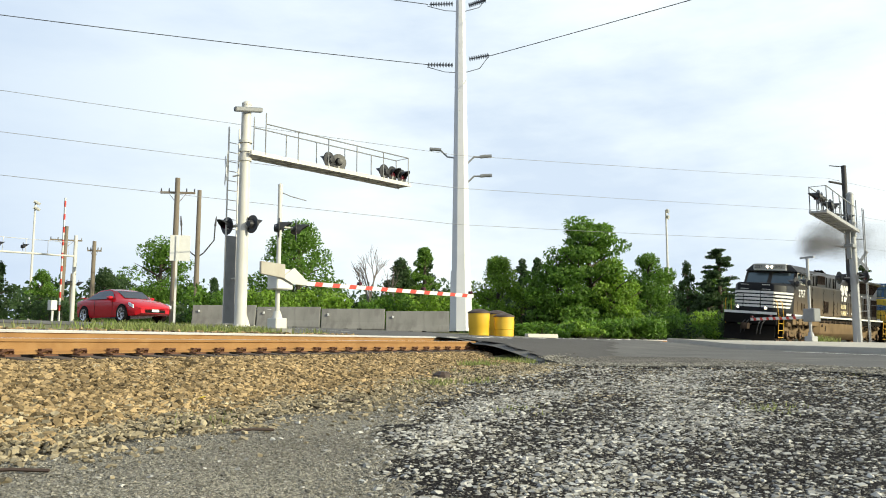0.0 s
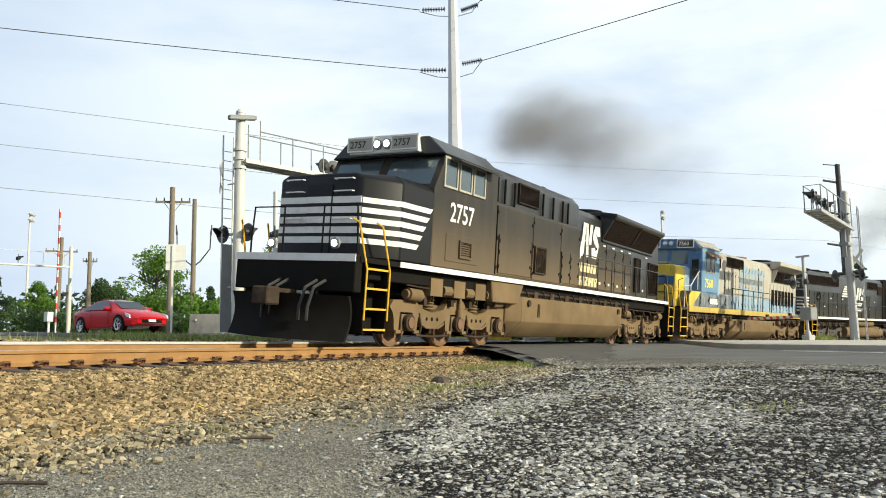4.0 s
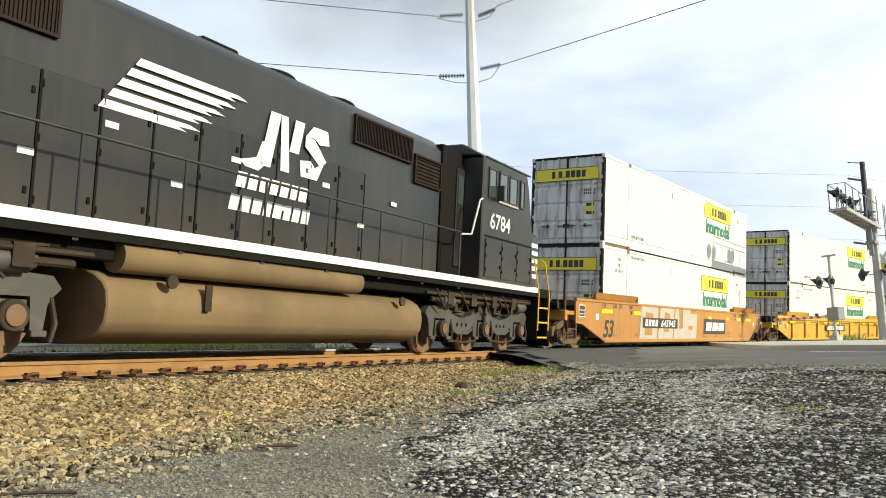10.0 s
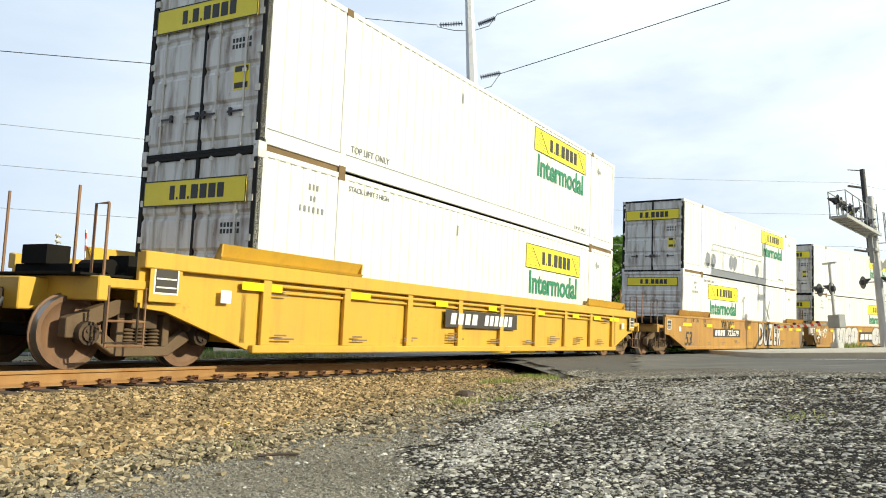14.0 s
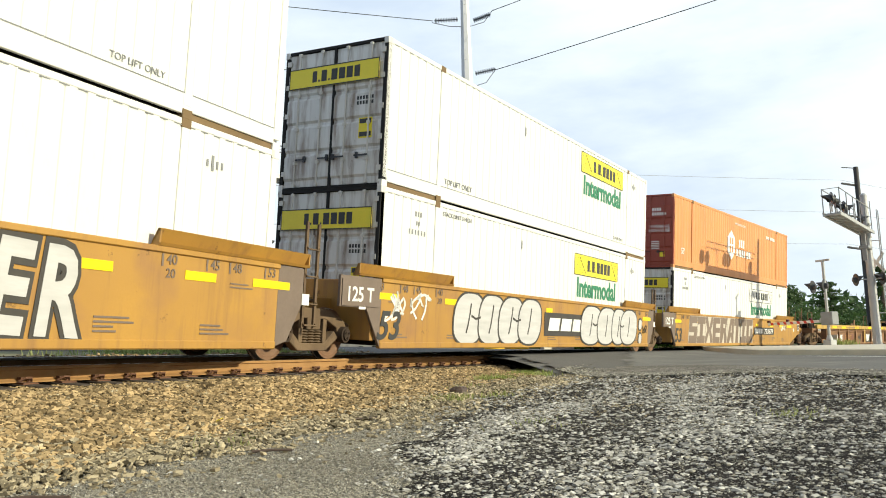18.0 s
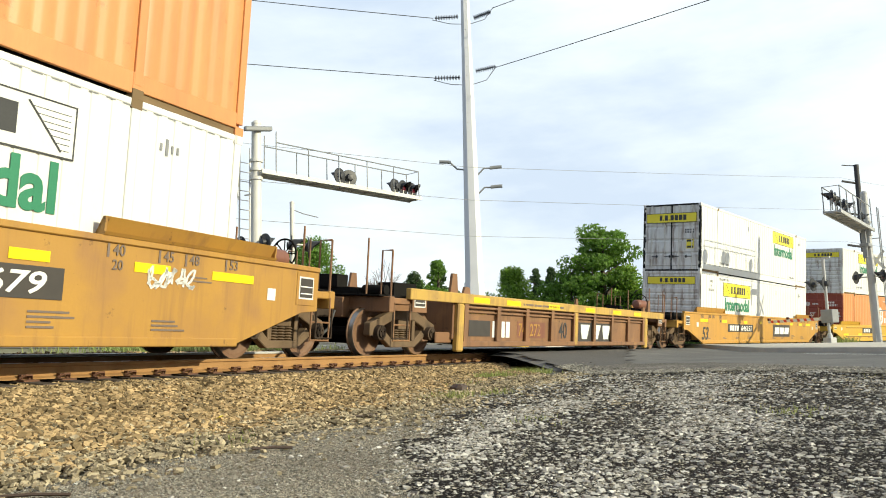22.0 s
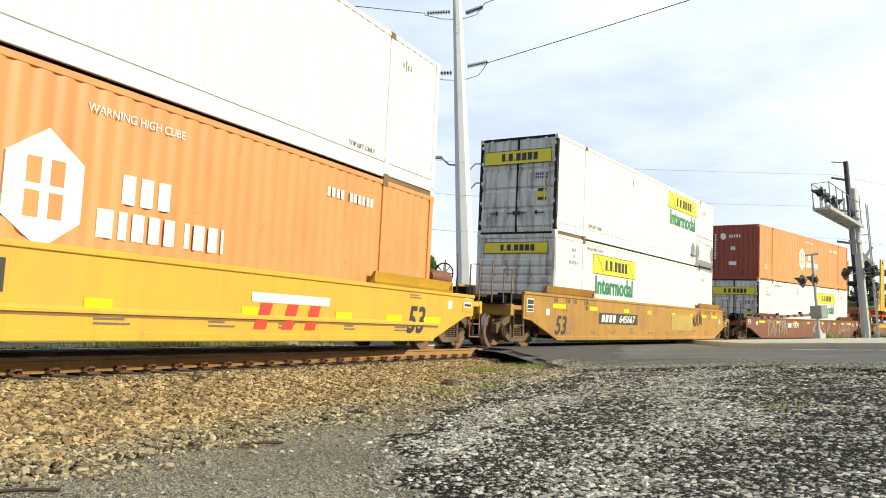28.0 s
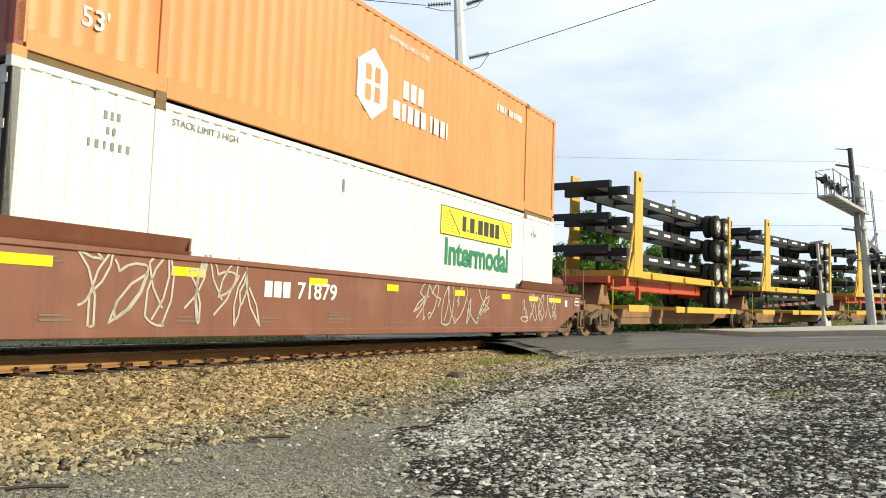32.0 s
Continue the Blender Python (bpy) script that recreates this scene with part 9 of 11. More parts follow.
def graffiti_blocks(car):
    """Full-height brown block letters parted by cream lines and notches."""
    outline_patch("graffiti_ground", [(-6.85, 0.3), (1.45, 0.3), (1.6, 1.47), (-6.65, 1.47)], GRAF_CREAM, car, GY + 0.0005, "cream ground behind block graffiti")
    word = "SIXERATIG"
    w = 8.2 / len(word)
    for i, ch in enumerate(word):
        x = -6.8 + i * w

        def at(u, v):
            return (x + w * (0.02 + 0.95 * u) + 0.14 * v, 0.34 + 1.08 * v)
        face = part("graffiti_letter", Shape().prism([at(0, 0), at(1, 0), at(1, 1), at(0, 1)], "y", GY - 0.006, GY - 0.003), GRAF_BROWN, car, "brown block letter", 0, False)
        cut = Shape()
        for poly in BLOCK_CUTS[ch]:
            cut.prism([at(u, v) for u, v in poly], "y", GY - 0.009, GY - 0.006)
        pieces("letter_cut", cut, GRAF_CREAM, face, "", 0, False)


def graffiti_scrawl(car):
    s = scribble(Shape(), -7.3, 0.35, 3.2, 1.0, 5, 6, 0.03)
    scribble(s, 0.3, 0.4, 3.4, 0.9, 8, 6, 0.028)
    scribble(s, 5.6, 0.5, 2.6, 0.85, 9, 5, 0.03)
    tagged(part("graffiti_tag", s, GRAF_CREAM, car, smooth=False), "thin white spray scrawls", kind="stuff")
    b = bars(Shape(), -4.05, 0.8, [0.17] * 3, 0.24, GY, 0.04)
    digits(car, "71879", -3.3, 0.8, 1.05, 0.25, GY - 0.002, 0.0)
    pieces("number_bar", b, WHITE, car, "", 0, False)


def side_fold(car, x0, x1, z):
    """Folded edge where the lower part of the side leans inwards."""
    part("side_fold", Shape().prism([(-1.44, z + 0.06), (-1.475, z + 0.015), (-1.475, z - 0.015), (-1.44, z - 0.03)], "x", x0, x1), CAR_YELLOW, car, "folded edge along the side", 0)
    part("fold_seam", Shape().box(x0, x1, -1.4445, -1.4405, z - 0.055, z - 0.03), CAR_RUST, car, "rust-brown seam under the fold", smooth=False)


def yellow_marks(car):
    """Red and white company shapes on the yellow side."""
    part("company_stripe", Shape().prism([(2.2, 0.8), (4.2, 0.8), (4.2, 0.94), (2.2, 0.94)], "y", GY - 0.003, GY), WHITE, car, "white company stripe", 0, False)
    for x in (2.4, 3.05, 3.65):
        outline_patch("company_shape", [(x - 0.12, 0.4), (x + 0.16, 0.4), (x + 0.3, 0.79), (x + 0.02, 0.79)], GATE_RED, car, GY, "faded red company shape")


def end_patch(car):
    """Grey painted-out front end with the load limit on it."""
    part("end_patch", Shape().prism([(-9.3, 0.97), (-8.2, 0.97), (-8.2, 1.44), (-9.3, 1.44)], "y", GY - 0.012, GY + 0.003), GRAF_BROWN, car, "grey-brown painted-out end", 0, False)
    t = part("limit_marking", lettering("125 T", 0.36, WHITE, 0, 0.95, 0.02), WHITE, car, "white load marking")
    t.location = (-9.2, GY - 0.016, 1.06)


def white_tag(car):
    s = scribble(Shape(), 6.3, 0.95, 0.85, 0.28, 41, 5, 0.035)
    tagged(part("graffiti_tag", s, WHITE, car, smooth=False), "small white spray tag", kind="stuff")


def pale_panel(car):
    outline_patch("blank_panel", [(2.0, 0.58), (4.66, 0.58), (4.66, 1.18), (2.0, 1.18)], L_YELLOW, car, GY, "pale yellow blank panel")
    s = scribble(Shape(), 4.75, 0.75, 1.3, 0.6, 43, 6, 0.03)
    tagged(part("graffiti_tag", s, GRAF_BLACK, car, smooth=False), "dark thin spray tag", kind="stuff")


def empty_marks(car):
    y = -1.364
    part("number_panel", Shape().box(-5.9, -4.9, y - 0.003, y, 0.42, 0.78), PLATE_DARK, car, "dark patch under the reporting mark", smooth=False)
    q = bars(Shape(), -4.8, 0.4, [0.17, 0.17, 0.17, 0.2], 0.38, y - 0.004, 0.06)
    pieces("mark_bar", q, WHITE, car, "white bar of the reporting mark", 0, False)
    part("number_ground", Shape().box(-3.5, -1.85, y - 0.003, y, 0.4, 0.8), CAR_BROWN, car, smooth=False)
    for text, size, x, z, paint, squeeze in (("745272", 0.44, -3.45, 0.45, CAR_TAN_B, 1.0), ("40", 0.62, -0.95, 0.4, BLACK_TXT, 0.9)):
        t = part("car_number", lettering(text, size, paint, 0.0, squeeze, 0.01), paint, car, "stencilled number")
        t.location = (x, y - 0.006, z)
    part("company_patch", Shape().box(0.45, 3.2, y - 0.003, y, 0.3, 0.86), PLATE_DARK, car, "worn dark company patch", smooth=False)
    b = Shape()
    for x in (0.6, 1.5, 2.35):
        b.prism([(x + 0.12, 0.38), (x + 0.5, 0.38), (x + 0.6, 0.6), (x + 0.72, 0.8), (x + 0.02, 0.8), (x + 0.02, 0.66)], "y", y - 0.007, y - 0.003)
    pieces("company_shape", b, WHITE, car, "white company shape", 0, False)
    r = Shape()
    for x in (-5.9, -4.3, -1.9, 0.7, 3.0, 5.0):
        r.box(x, x + 0.75, -1.4735, -1.4705, 1.17, 1.29)
    pieces("reflector", r, REFLECT_Y, car, "yellow reflective strip", 0, False)
    st = Shape()
    for k in range(16):
        st.box(-3.4 + 0.16 * k, -3.3 + 0.16 * k + 0.03 * (k % 3), -1.4735, -1.4705, 1.2, 1.25)
    tagged(part("stencilling", st, GRAF_BROWN, car, smooth=False), "small unreadable stencilling on the chord", kind="stuff")
    part("data_plate", Shape().box(-5.85, -5.1, y - 0.003, y, 0.92, 0.97), CHORD_YELLOW, car, smooth=False)
    g = Shape()
    for sx in (-1, 1):
        for x, h in ((6.75, 0.42), (6.2, 0.16)):
            for y0 in (-1.4, 1.34):
                g.prism([(sx * x - 0.05, 1.34), (sx * x + 0.27, 1.34), (sx * x + 0.2, 1.34 + h), (sx * x + 0.02, 1.34 + h)], "y", y0, y0 + 0.06)
    pieces("corner_guide", g, CAR_RUST, car, "rusty corner guide")


# ---- train: flat spine cars stacked with road chassis ----
def road_chassis(paint):
    """A skeletal container trailer: two beams, bolsters, twin axles at its rear."""
    c = thing("trailer_chassis", "black skeletal road trailer chassis with twin axles, stacked" if paint is CHASSIS_BLACK else
              "red skeletal road trailer chassis under the stack", "trailer chassis", "stacked chassis")
    for sy in (-1, 1):
        b = Shape().box(-6.0, 6.2, sy * 0.48 - 0.07, sy * 0.48 + 0.07, 0.56, 0.94)
        part("main_beam", b, paint, c, "", 0.008)
    for x, w in ((-6.1, 1.22), (-3.5, 0.6), (0.0, 0.6), (3.2, 0.6), (6.2, 1.22)):
        part("bolster", Shape().box(x - 0.11, x + 0.11, -w, w, 0.66, 0.95), paint, c, "", 0.008)
    part("gooseneck", Shape().box(-7.6, -6.1, -0.5, 0.5, 0.75, 0.93).box(-7.7, -7.5, -1.2, 1.2, 0.72, 0.95), paint, c, "", 0.008)
    r = Shape()
    for i in range(7):
        r.box(-5.6 + 1.6 * i, -4.7 + 1.6 * i, -0.555, -0.55, 0.72, 0.82)
    pieces("reflective_tape", r, WHITE if paint is CHASSIS_BLACK else GATE_RED, c, "", 0, False)
    lg = Shape()
    for sy in (-1, 1):
        lg.box(-4.2, -4.05, sy * 0.8 - 0.07, sy * 0.8 + 0.07, 0.2, 0.66)
    part("landing_gear", lg, paint, c)
    for x in (4.2, 5.45):
        part("axle", Shape().cyl((x, -0.9, 0.5), (x, 0.9, 0.5), 0.07, 8), paint, c)
        for sy in (-1, 1):
            for dy in (0.75, 1.08):
                ty = Shape().lathe([(0.28, -0.12), (0.42, -0.14), (0.5, -0.11), (0.51, 0.0), (0.5, 0.11), (0.42, 0.14), (0.28, 0.12)], (x, sy * dy, 0.5), "y", 22)
                t = part("tyre", ty, TYRE, c)
                if dy > 1:
                    part("rim", Shape().lathe([(0.02, sy * 0.15), (0.1, sy * 0.16), (0.14, sy * 0.13), (0.22, sy * 0.128), (0.27, sy * 0.145), (0.28, sy * 0.12), (0.02, sy * 0.1)], (x, sy * dy, 0.5), "y", 18), RIM, t, "pale steel rim")
    return c


def spine_cars():
    half = 8.6
    first = None
    black = red = None
    for k in range(4):
        s0 = 346.6 + k * 2 * half
        car = thing("spine_car", "yellow-decked rusty flat car carrying stacked trailer chassis", "flat car", "flat cars of the train")
        part("centre_sill", Shape().box(-half + 0.3, half - 0.3, -0.35, 0.35, 0.62, 1.05).prism([(-6.5, 0.62), (6.5, 0.62), (5.6, 0.36), (-5.6, 0.36)], "y", -0.33, 0.33), CAR_RUST, car, "", 0.015)
        for x, w in ((-5.9, 0.9), (2.6, 3.4), (-1.6, 0.5)):
            for sy in (-1, 1):
                part("deck_wing", Shape().box(x - w, x + w, min(sy * 0.35, sy * 1.3), max(sy * 0.35, sy * 1.3), 0.92, 1.06), CAR_YELLOW, car, "yellow deck wing", 0.01)
                part("wing_edge", Shape().box(x - w, x + w, sy * 1.3 - 0.03, sy * 1.3 + 0.03, 0.84, 1.08), CAR_YELLOW, car, "", 0.008)
        part("hitch", Shape().prism([(-7.4, 1.06), (-6.4, 1.06), (-6.75, 1.75), (-7.1, 1.75)], "y", -0.45, 0.45), CAR_RUST, car, "", 0.02)
        gb = Shape()
        for y in (-1.2, 1.2):
            gb.tube([(-half + 0.7, y, 0.6), (-half + 0.7, y, 1.9)], 0.02, 6)
        part("grab_iron", gb, CAR_YELLOW, car)
        freight_truck(car, -half + 0.4)
        load(car, s0)
        # the bottom chassis, the yellow frame above it, then three more
        if red is None:
            red = road_chassis(CHASSIS_RED)
            black = road_chassis(CHASSIS_BLACK)
            bottom = red
            used = [black]
        else:
            bottom = copy_thing(red if k % 2 == 0 else black, Matrix())
            used = []
        load(bottom, s0, 1.06, -0.6)
        fr = thing("stacking_frame", "yellow steel stacking frame with upright posts between the chassis", "rack", "stacking frames")
        part("frame_beam", Shape().box(-6.2, 6.0, -1.12, -0.95, 0.0, 0.26).box(-6.2, 6.0, 0.95, 1.12, 0.0, 0.26), CAR_YELLOW, fr, "", 0.012)
        for x in (-6.0, -3.6, 0.0, 3.6, 5.8):
            part("cross_member", Shape().box(x - 0.1, x + 0.1, -1.2, 1.2, 0.02, 0.22), CAR_YELLOW, fr, "", 0.01)
        for x in (-5.3, 5.75):
            for sy in (-1, 1):
                h = 3.75 if x < 0 else 3.3
                w = 0.4 if x < 0 else 0.16
                y = sy * 1.24
                part("upright", Shape().prism([(x - w, 0.0), (x + w, 0.0), (x + w * 0.75, h), (x - w * 0.75, h)], "y", y - 0.05, y + 0.05), CAR_YELLOW, fr, "yellow upright plate", 0.012)
                if x < 0:
                    part("gusset", Shape().prism([(x - 0.9, 0.0), (x - w, 0.0), (x - w, 0.8)], "y", y - 0.03, y + 0.03), CAR_YELLOW, fr, "", 0.008)
                    part("lifting_eye", Shape().cyl((x, y - 0.06, h - 0.25), (x, y + 0.06, h - 0.25), 0.09, 14), UNDER, fr, "dark lifting eye")
        br = Shape()
        for sy in (-1, 1):
            br.tube([(-6.1, sy * 1.2, 0.25), (-5.5, sy * 1.22, 2.2)], 0.05, 6)
        pieces("brace", br, CAR_YELLOW, fr)
        load(fr, s0, 2.05, -0.6)
        for j in range(3):
            ch = used.pop() if used else copy_thing(black, Matrix())
            load(ch, s0, 1.75 + 0.0 + 1.08 * j + 0.35, -0.6)


# ---- the train: each entry is a vehicle or load, its place along the track at the start, and its place on its car ----
TRAIN = []


def load(ob, s0, z=0.0, x=0.0, y=0.0):
    TRAIN.append((ob, s0, pose(x, y, z)))


LOW, HIGH = 0.375, 3.272


def door_grey(b, x):
    door_end(b, BOX_DOOR, x)


def nose_white(b, x):
    plain_end(b, BOX_DOOR, x)


def nose_red(b, x):
    ribbed_end(b, BOX_RED, x)


def door_red(b, x):
    door_end(b, BOX_RED, x, False, BOX_RED)
    for text, y, z, size in (("53'", 0.78, 1.42, 0.3), ("WARNING", -0.3, 1.56, 0.17), ("HIGH CUBE", -0.27, 1.4, 0.17)):
        t = part("door_lettering", lettering(text, size, WHITE), WHITE, b, "white stencilled words on the doors")
        t.matrix_basis = pose(x - 0.02, y, z, 0, 0, -90)
    e = Shape().prism([(0.9 + 0.14 * math.sin(k * math.pi / 3), 2.18 + 0.16 * math.cos(k * math.pi / 3)) for k in range(6)], "x", x - 0.02, x - 0.011)
    for k in range(4):
        e.box(x - 0.02, x - 0.011, 0.6 - 0.1 * k - 0.06, 0.6 - 0.1 * k, 2.14, 2.24)
    for z, n in ((2.24, 4), (2.06, 6)):
        for k in range(n):
            e.box(x - 0.02, x - 0.011, -0.4 - 0.1 * k - 0.065, -0.4 - 0.1 * k, z, z + 0.12)
    for k in range(5):
        e.box(x - 0.02, x - 0.011, -0.72, -0.38, 1.0 - 0.07 * k, 1.03 - 0.07 * k)
    pieces("white_mark", e, WHITE, b, "", 0, False)
    part("caution_sticker", Shape().box(x - 0.02, x - 0.011, -0.95, -0.74, 0.42, 0.62), SIGN_Y, b, "yellow caution sticker", smooth=False)


WHITE_UP = "white ribbed container with a yellow company panel, stacked on top"
WHITE_LOW = "white ribbed container with a yellow panel, sitting in a well car"
# (front of the container at the start, car, lower load, upper load)
boxes = {}


def take(key, make):
    if key not in boxes:
        boxes[key] = make()
        return boxes[key]
    return copy_thing(boxes[key], Matrix())


def white(end, upper, **kw):
    return take((end, upper, tuple(kw.items())), lambda: container(BOX_WHITE, end, WHITE_UP if upper else WHITE_LOW, upper=upper, **kw))


def orange(end, upper):
    return take((end, "o", upper), lambda: container(BOX_ORANGE, end, "orange corrugated container with a white hexagon emblem", True, upper))


def stack(front, low, high):
    c = front + CL / 2
    load(low, c, LOW)
    load(high, c, HIGH)
    return c


load(loco_one(), 60.85)
load(loco_two(), 82.95)
load(loco_three(), 104.6)
c = stack(119.13, white(door_grey, False), white(door_grey, True))
car = well_car("well_car", "orange-tan well car with a pale painted-over patch", CAR_TAN, 11.65)
car_marks(car, plate=False)
graffiti_patch(car)
load(car, c)
c = stack(142.28, white(door_grey, False), white(door_grey, True))
car = well_car("well_car", "bright yellow ribbed well car carrying two stacked containers", CAR_YELLOW, 11.65, ribs=True)
car_marks(car, -2.6, 4.6, big53=None, logo=False, ticks=False)
load(car, c)
c = stack(165.75, white(nose_white, False), white(door_grey, True))
car = well_car("well_car", "tan articulated well unit with cream spray-painted lettering", CAR_TAN_B, 9.685, truck_rear=True, free_rear=False)
car_marks(car, logo=False, number="723679")
graffiti_small(car)
load(car, c)
c = stack(185.1, white(door_grey, False), white(door_grey, True))
car = well_car("well_car", "tan articulated well unit covered in silver balloon graffiti", CAR_TAN_B, 9.685, truck_front=False, truck_rear=True, free_front=False, free_rear=False)
car_marks(car, -4.6, -0.8, plate=False)
graffiti_balloons(car)
end_patch(car)
load(car, c)
c = stack(204.5, white(door_grey, False, faded=True), orange(door_red, True))
car = well_car("well_car", "tan articulated well unit with blocky brown graffiti", CAR_TAN_B, 9.685, truck_front=False, truck_rear=True, free_front=False)
car_marks(car, 1.7, 1.2, logo=False, number="723679")
white_tag(car)
graffiti_blocks(car)
end_patch(car)
load(car, c)
car = well_car("well_car", "empty rust-brown ribbed well car with a yellow top edge", CAR_RUST, 9.75, ribs=True, top_paint=CHORD_YELLOW, well_half=6.4, guides=False, top=1.33, low=0.03, square=True)
empty_marks(car)
load(car, 234.1)
c = stack(247.4, white(nose_white, False), white(door_grey, True))
car = well_car("well_car", "clean orange-yellow well car carrying two white containers", CAR_GOLD, 11.65)
car_marks(car, number="646151")
load(car, c)
c = stack(270.65, orange(door_red, False), white(nose_white, True))
car = well_car("well_car", "bright yellow well car carrying an orange and a white container", CAR_YELLOW, 11.65, top=1.26)
car_marks(car, big53=6.9, logo=False, refl_z=0.6, ticks=False, number="471754")
yellow_marks(car)
side_fold(car, -8.0, 8.3, 0.56)
side_fold(car, -8.0, -2.6, 1.12)
load(car, c)
c = stack(293.9, white(nose_white, False), white(door_grey, True))
car = well_car("well_car", "worn brown-tan well car carrying two white containers", CAR_TAN_B, 11.65)
car_marks(car, logo=False, number="645667")
pale_panel(car)
load(car, c)
c = stack(317.3, white(door_grey, False), orange(nose_red, True))
car = well_car("well_car", "red-brown well car scrawled with thin white graffiti", CAR_BROWN, 11.65, top=1.28)
car_marks(car, plate=False, big53=None, logo=False, refl_z=1.02, ticks=False)
graffiti_scrawl(car)
load(car, c)
spine_cars()



# ---- exhaust smoke over the first and third locomotives ----
def smoke_material(name, density):
    m = bpy.data.materials.new(name)
    m.use_nodes = True
    n, l = m.node_tree.nodes, m.node_tree.links
    n.clear()
    out, mixer = n.new("ShaderNodeOutputMaterial"), n.new("ShaderNodeMixShader")
    clear, body = n.new("ShaderNodeBsdfTransparent"), n.new("ShaderNodeBsdfDiffuse")
    body.inputs["Color"].default_value = (0.17, 0.155, 0.14, 1)
    co, sep, ln_, sub_ = n.new("ShaderNodeTexCoord"), n.new("ShaderNodeMapping"), n.new("ShaderNodeVectorMath"), n.new("ShaderNodeMapRange")
    sep.inputs["Scale"].default_value = (1, 0, 1)
    ln_.operation = "LENGTH"
    l.new(co.outputs["Object"], sep.inputs["Vector"])
    l.new(sep.outputs["Vector"], ln_.inputs[0])
    sub_.interpolation_type = "SMOOTHSTEP"
    for key, v in (("From Min", 0.15), ("From Max", 0.98), ("To Min", density), ("To Max", 0.0)):
        sub_.inputs[key].default_value = v
    l.new(ln_.outputs["Value"], sub_.inputs["Value"])
    nz, nr, mul = n.new("ShaderNodeTexNoise"), n.new("ShaderNodeMapRange"), n.new("ShaderNodeMath")
    nz.inputs["Scale"].default_value, nz.inputs["Detail"].default_value = 1.1, 3.0
    l.new(sep.outputs["Vector"], nz.inputs["Vector"])
    nr.inputs["From Min"].default_value, nr.inputs["From Max"].default_value = 0.12, 0.62
    l.new(nz.outputs["Fac"], nr.inputs["Value"])
    mul.operation = "MULTIPLY"
    l.new(sub_.outputs["Result"], mul.inputs[0])
    l.new(nr.outputs["Result"], mul.inputs[1])
    l.new(mul.outputs[0], mixer.inputs["Fac"])
    l.new(clear.outputs["BSDF"], mixer.inputs[1])
    l.new(body.outputs["BSDF"], mixer.inputs[2])
    l.new(mixer.outputs["Shader"], out.inputs["Surface"])
    return m


SMOKE = smoke_material("diesel_smoke", 0.5)
THIN_SMOKE = smoke_material("thin_diesel_smoke", 0.2)


def smoke(puffs, s0, label, haze):
    S = thing("exhaust_smoke", label, "smoke", "exhaust smoke")
    ball = Shape().lathe([(0.02, -1.0)] + [(math.cos(a), math.sin(a)) for a in [math.radians(-75 + 15 * k) for k in range(11)]] + [(0.02, 1.0)], (0, 0, 0), "y", 24).mesh("smoke_puff", haze)
    for x, z, rx, rz, tilt in puffs:
        ob = part("smoke_puff", ball, haze, S)
        ob.matrix_basis = pose(x, 0, z, 0, tilt, -58) @ Matrix.Diagonal((rx, 0.7, rz, 1))
    load(S, s0)


smoke([(-1.2, 6.2, 1.3, 1.1, -15), (0.6, 7.0, 1.9, 1.5, -10), (4.0, 7.3, 2.9, 1.9, -6)], 60.85, "brown-grey exhaust smoke billowing off the locomotive", SMOKE)
smoke([(10.0, 7.6, 4.4, 2.3, -4)], 60.85, "thin grey haze of smoke trailing behind the locomotive", THIN_SMOKE)
smoke([(1.5, 6.4, 1.6, 1.4, -10), (5.0, 8.4, 3.0, 2.4, -25), (11.0, 11.0, 5.0, 3.4, -22)], 104.6, "thin dark grey exhaust smoke above the rear locomotive", THIN_SMOKE)

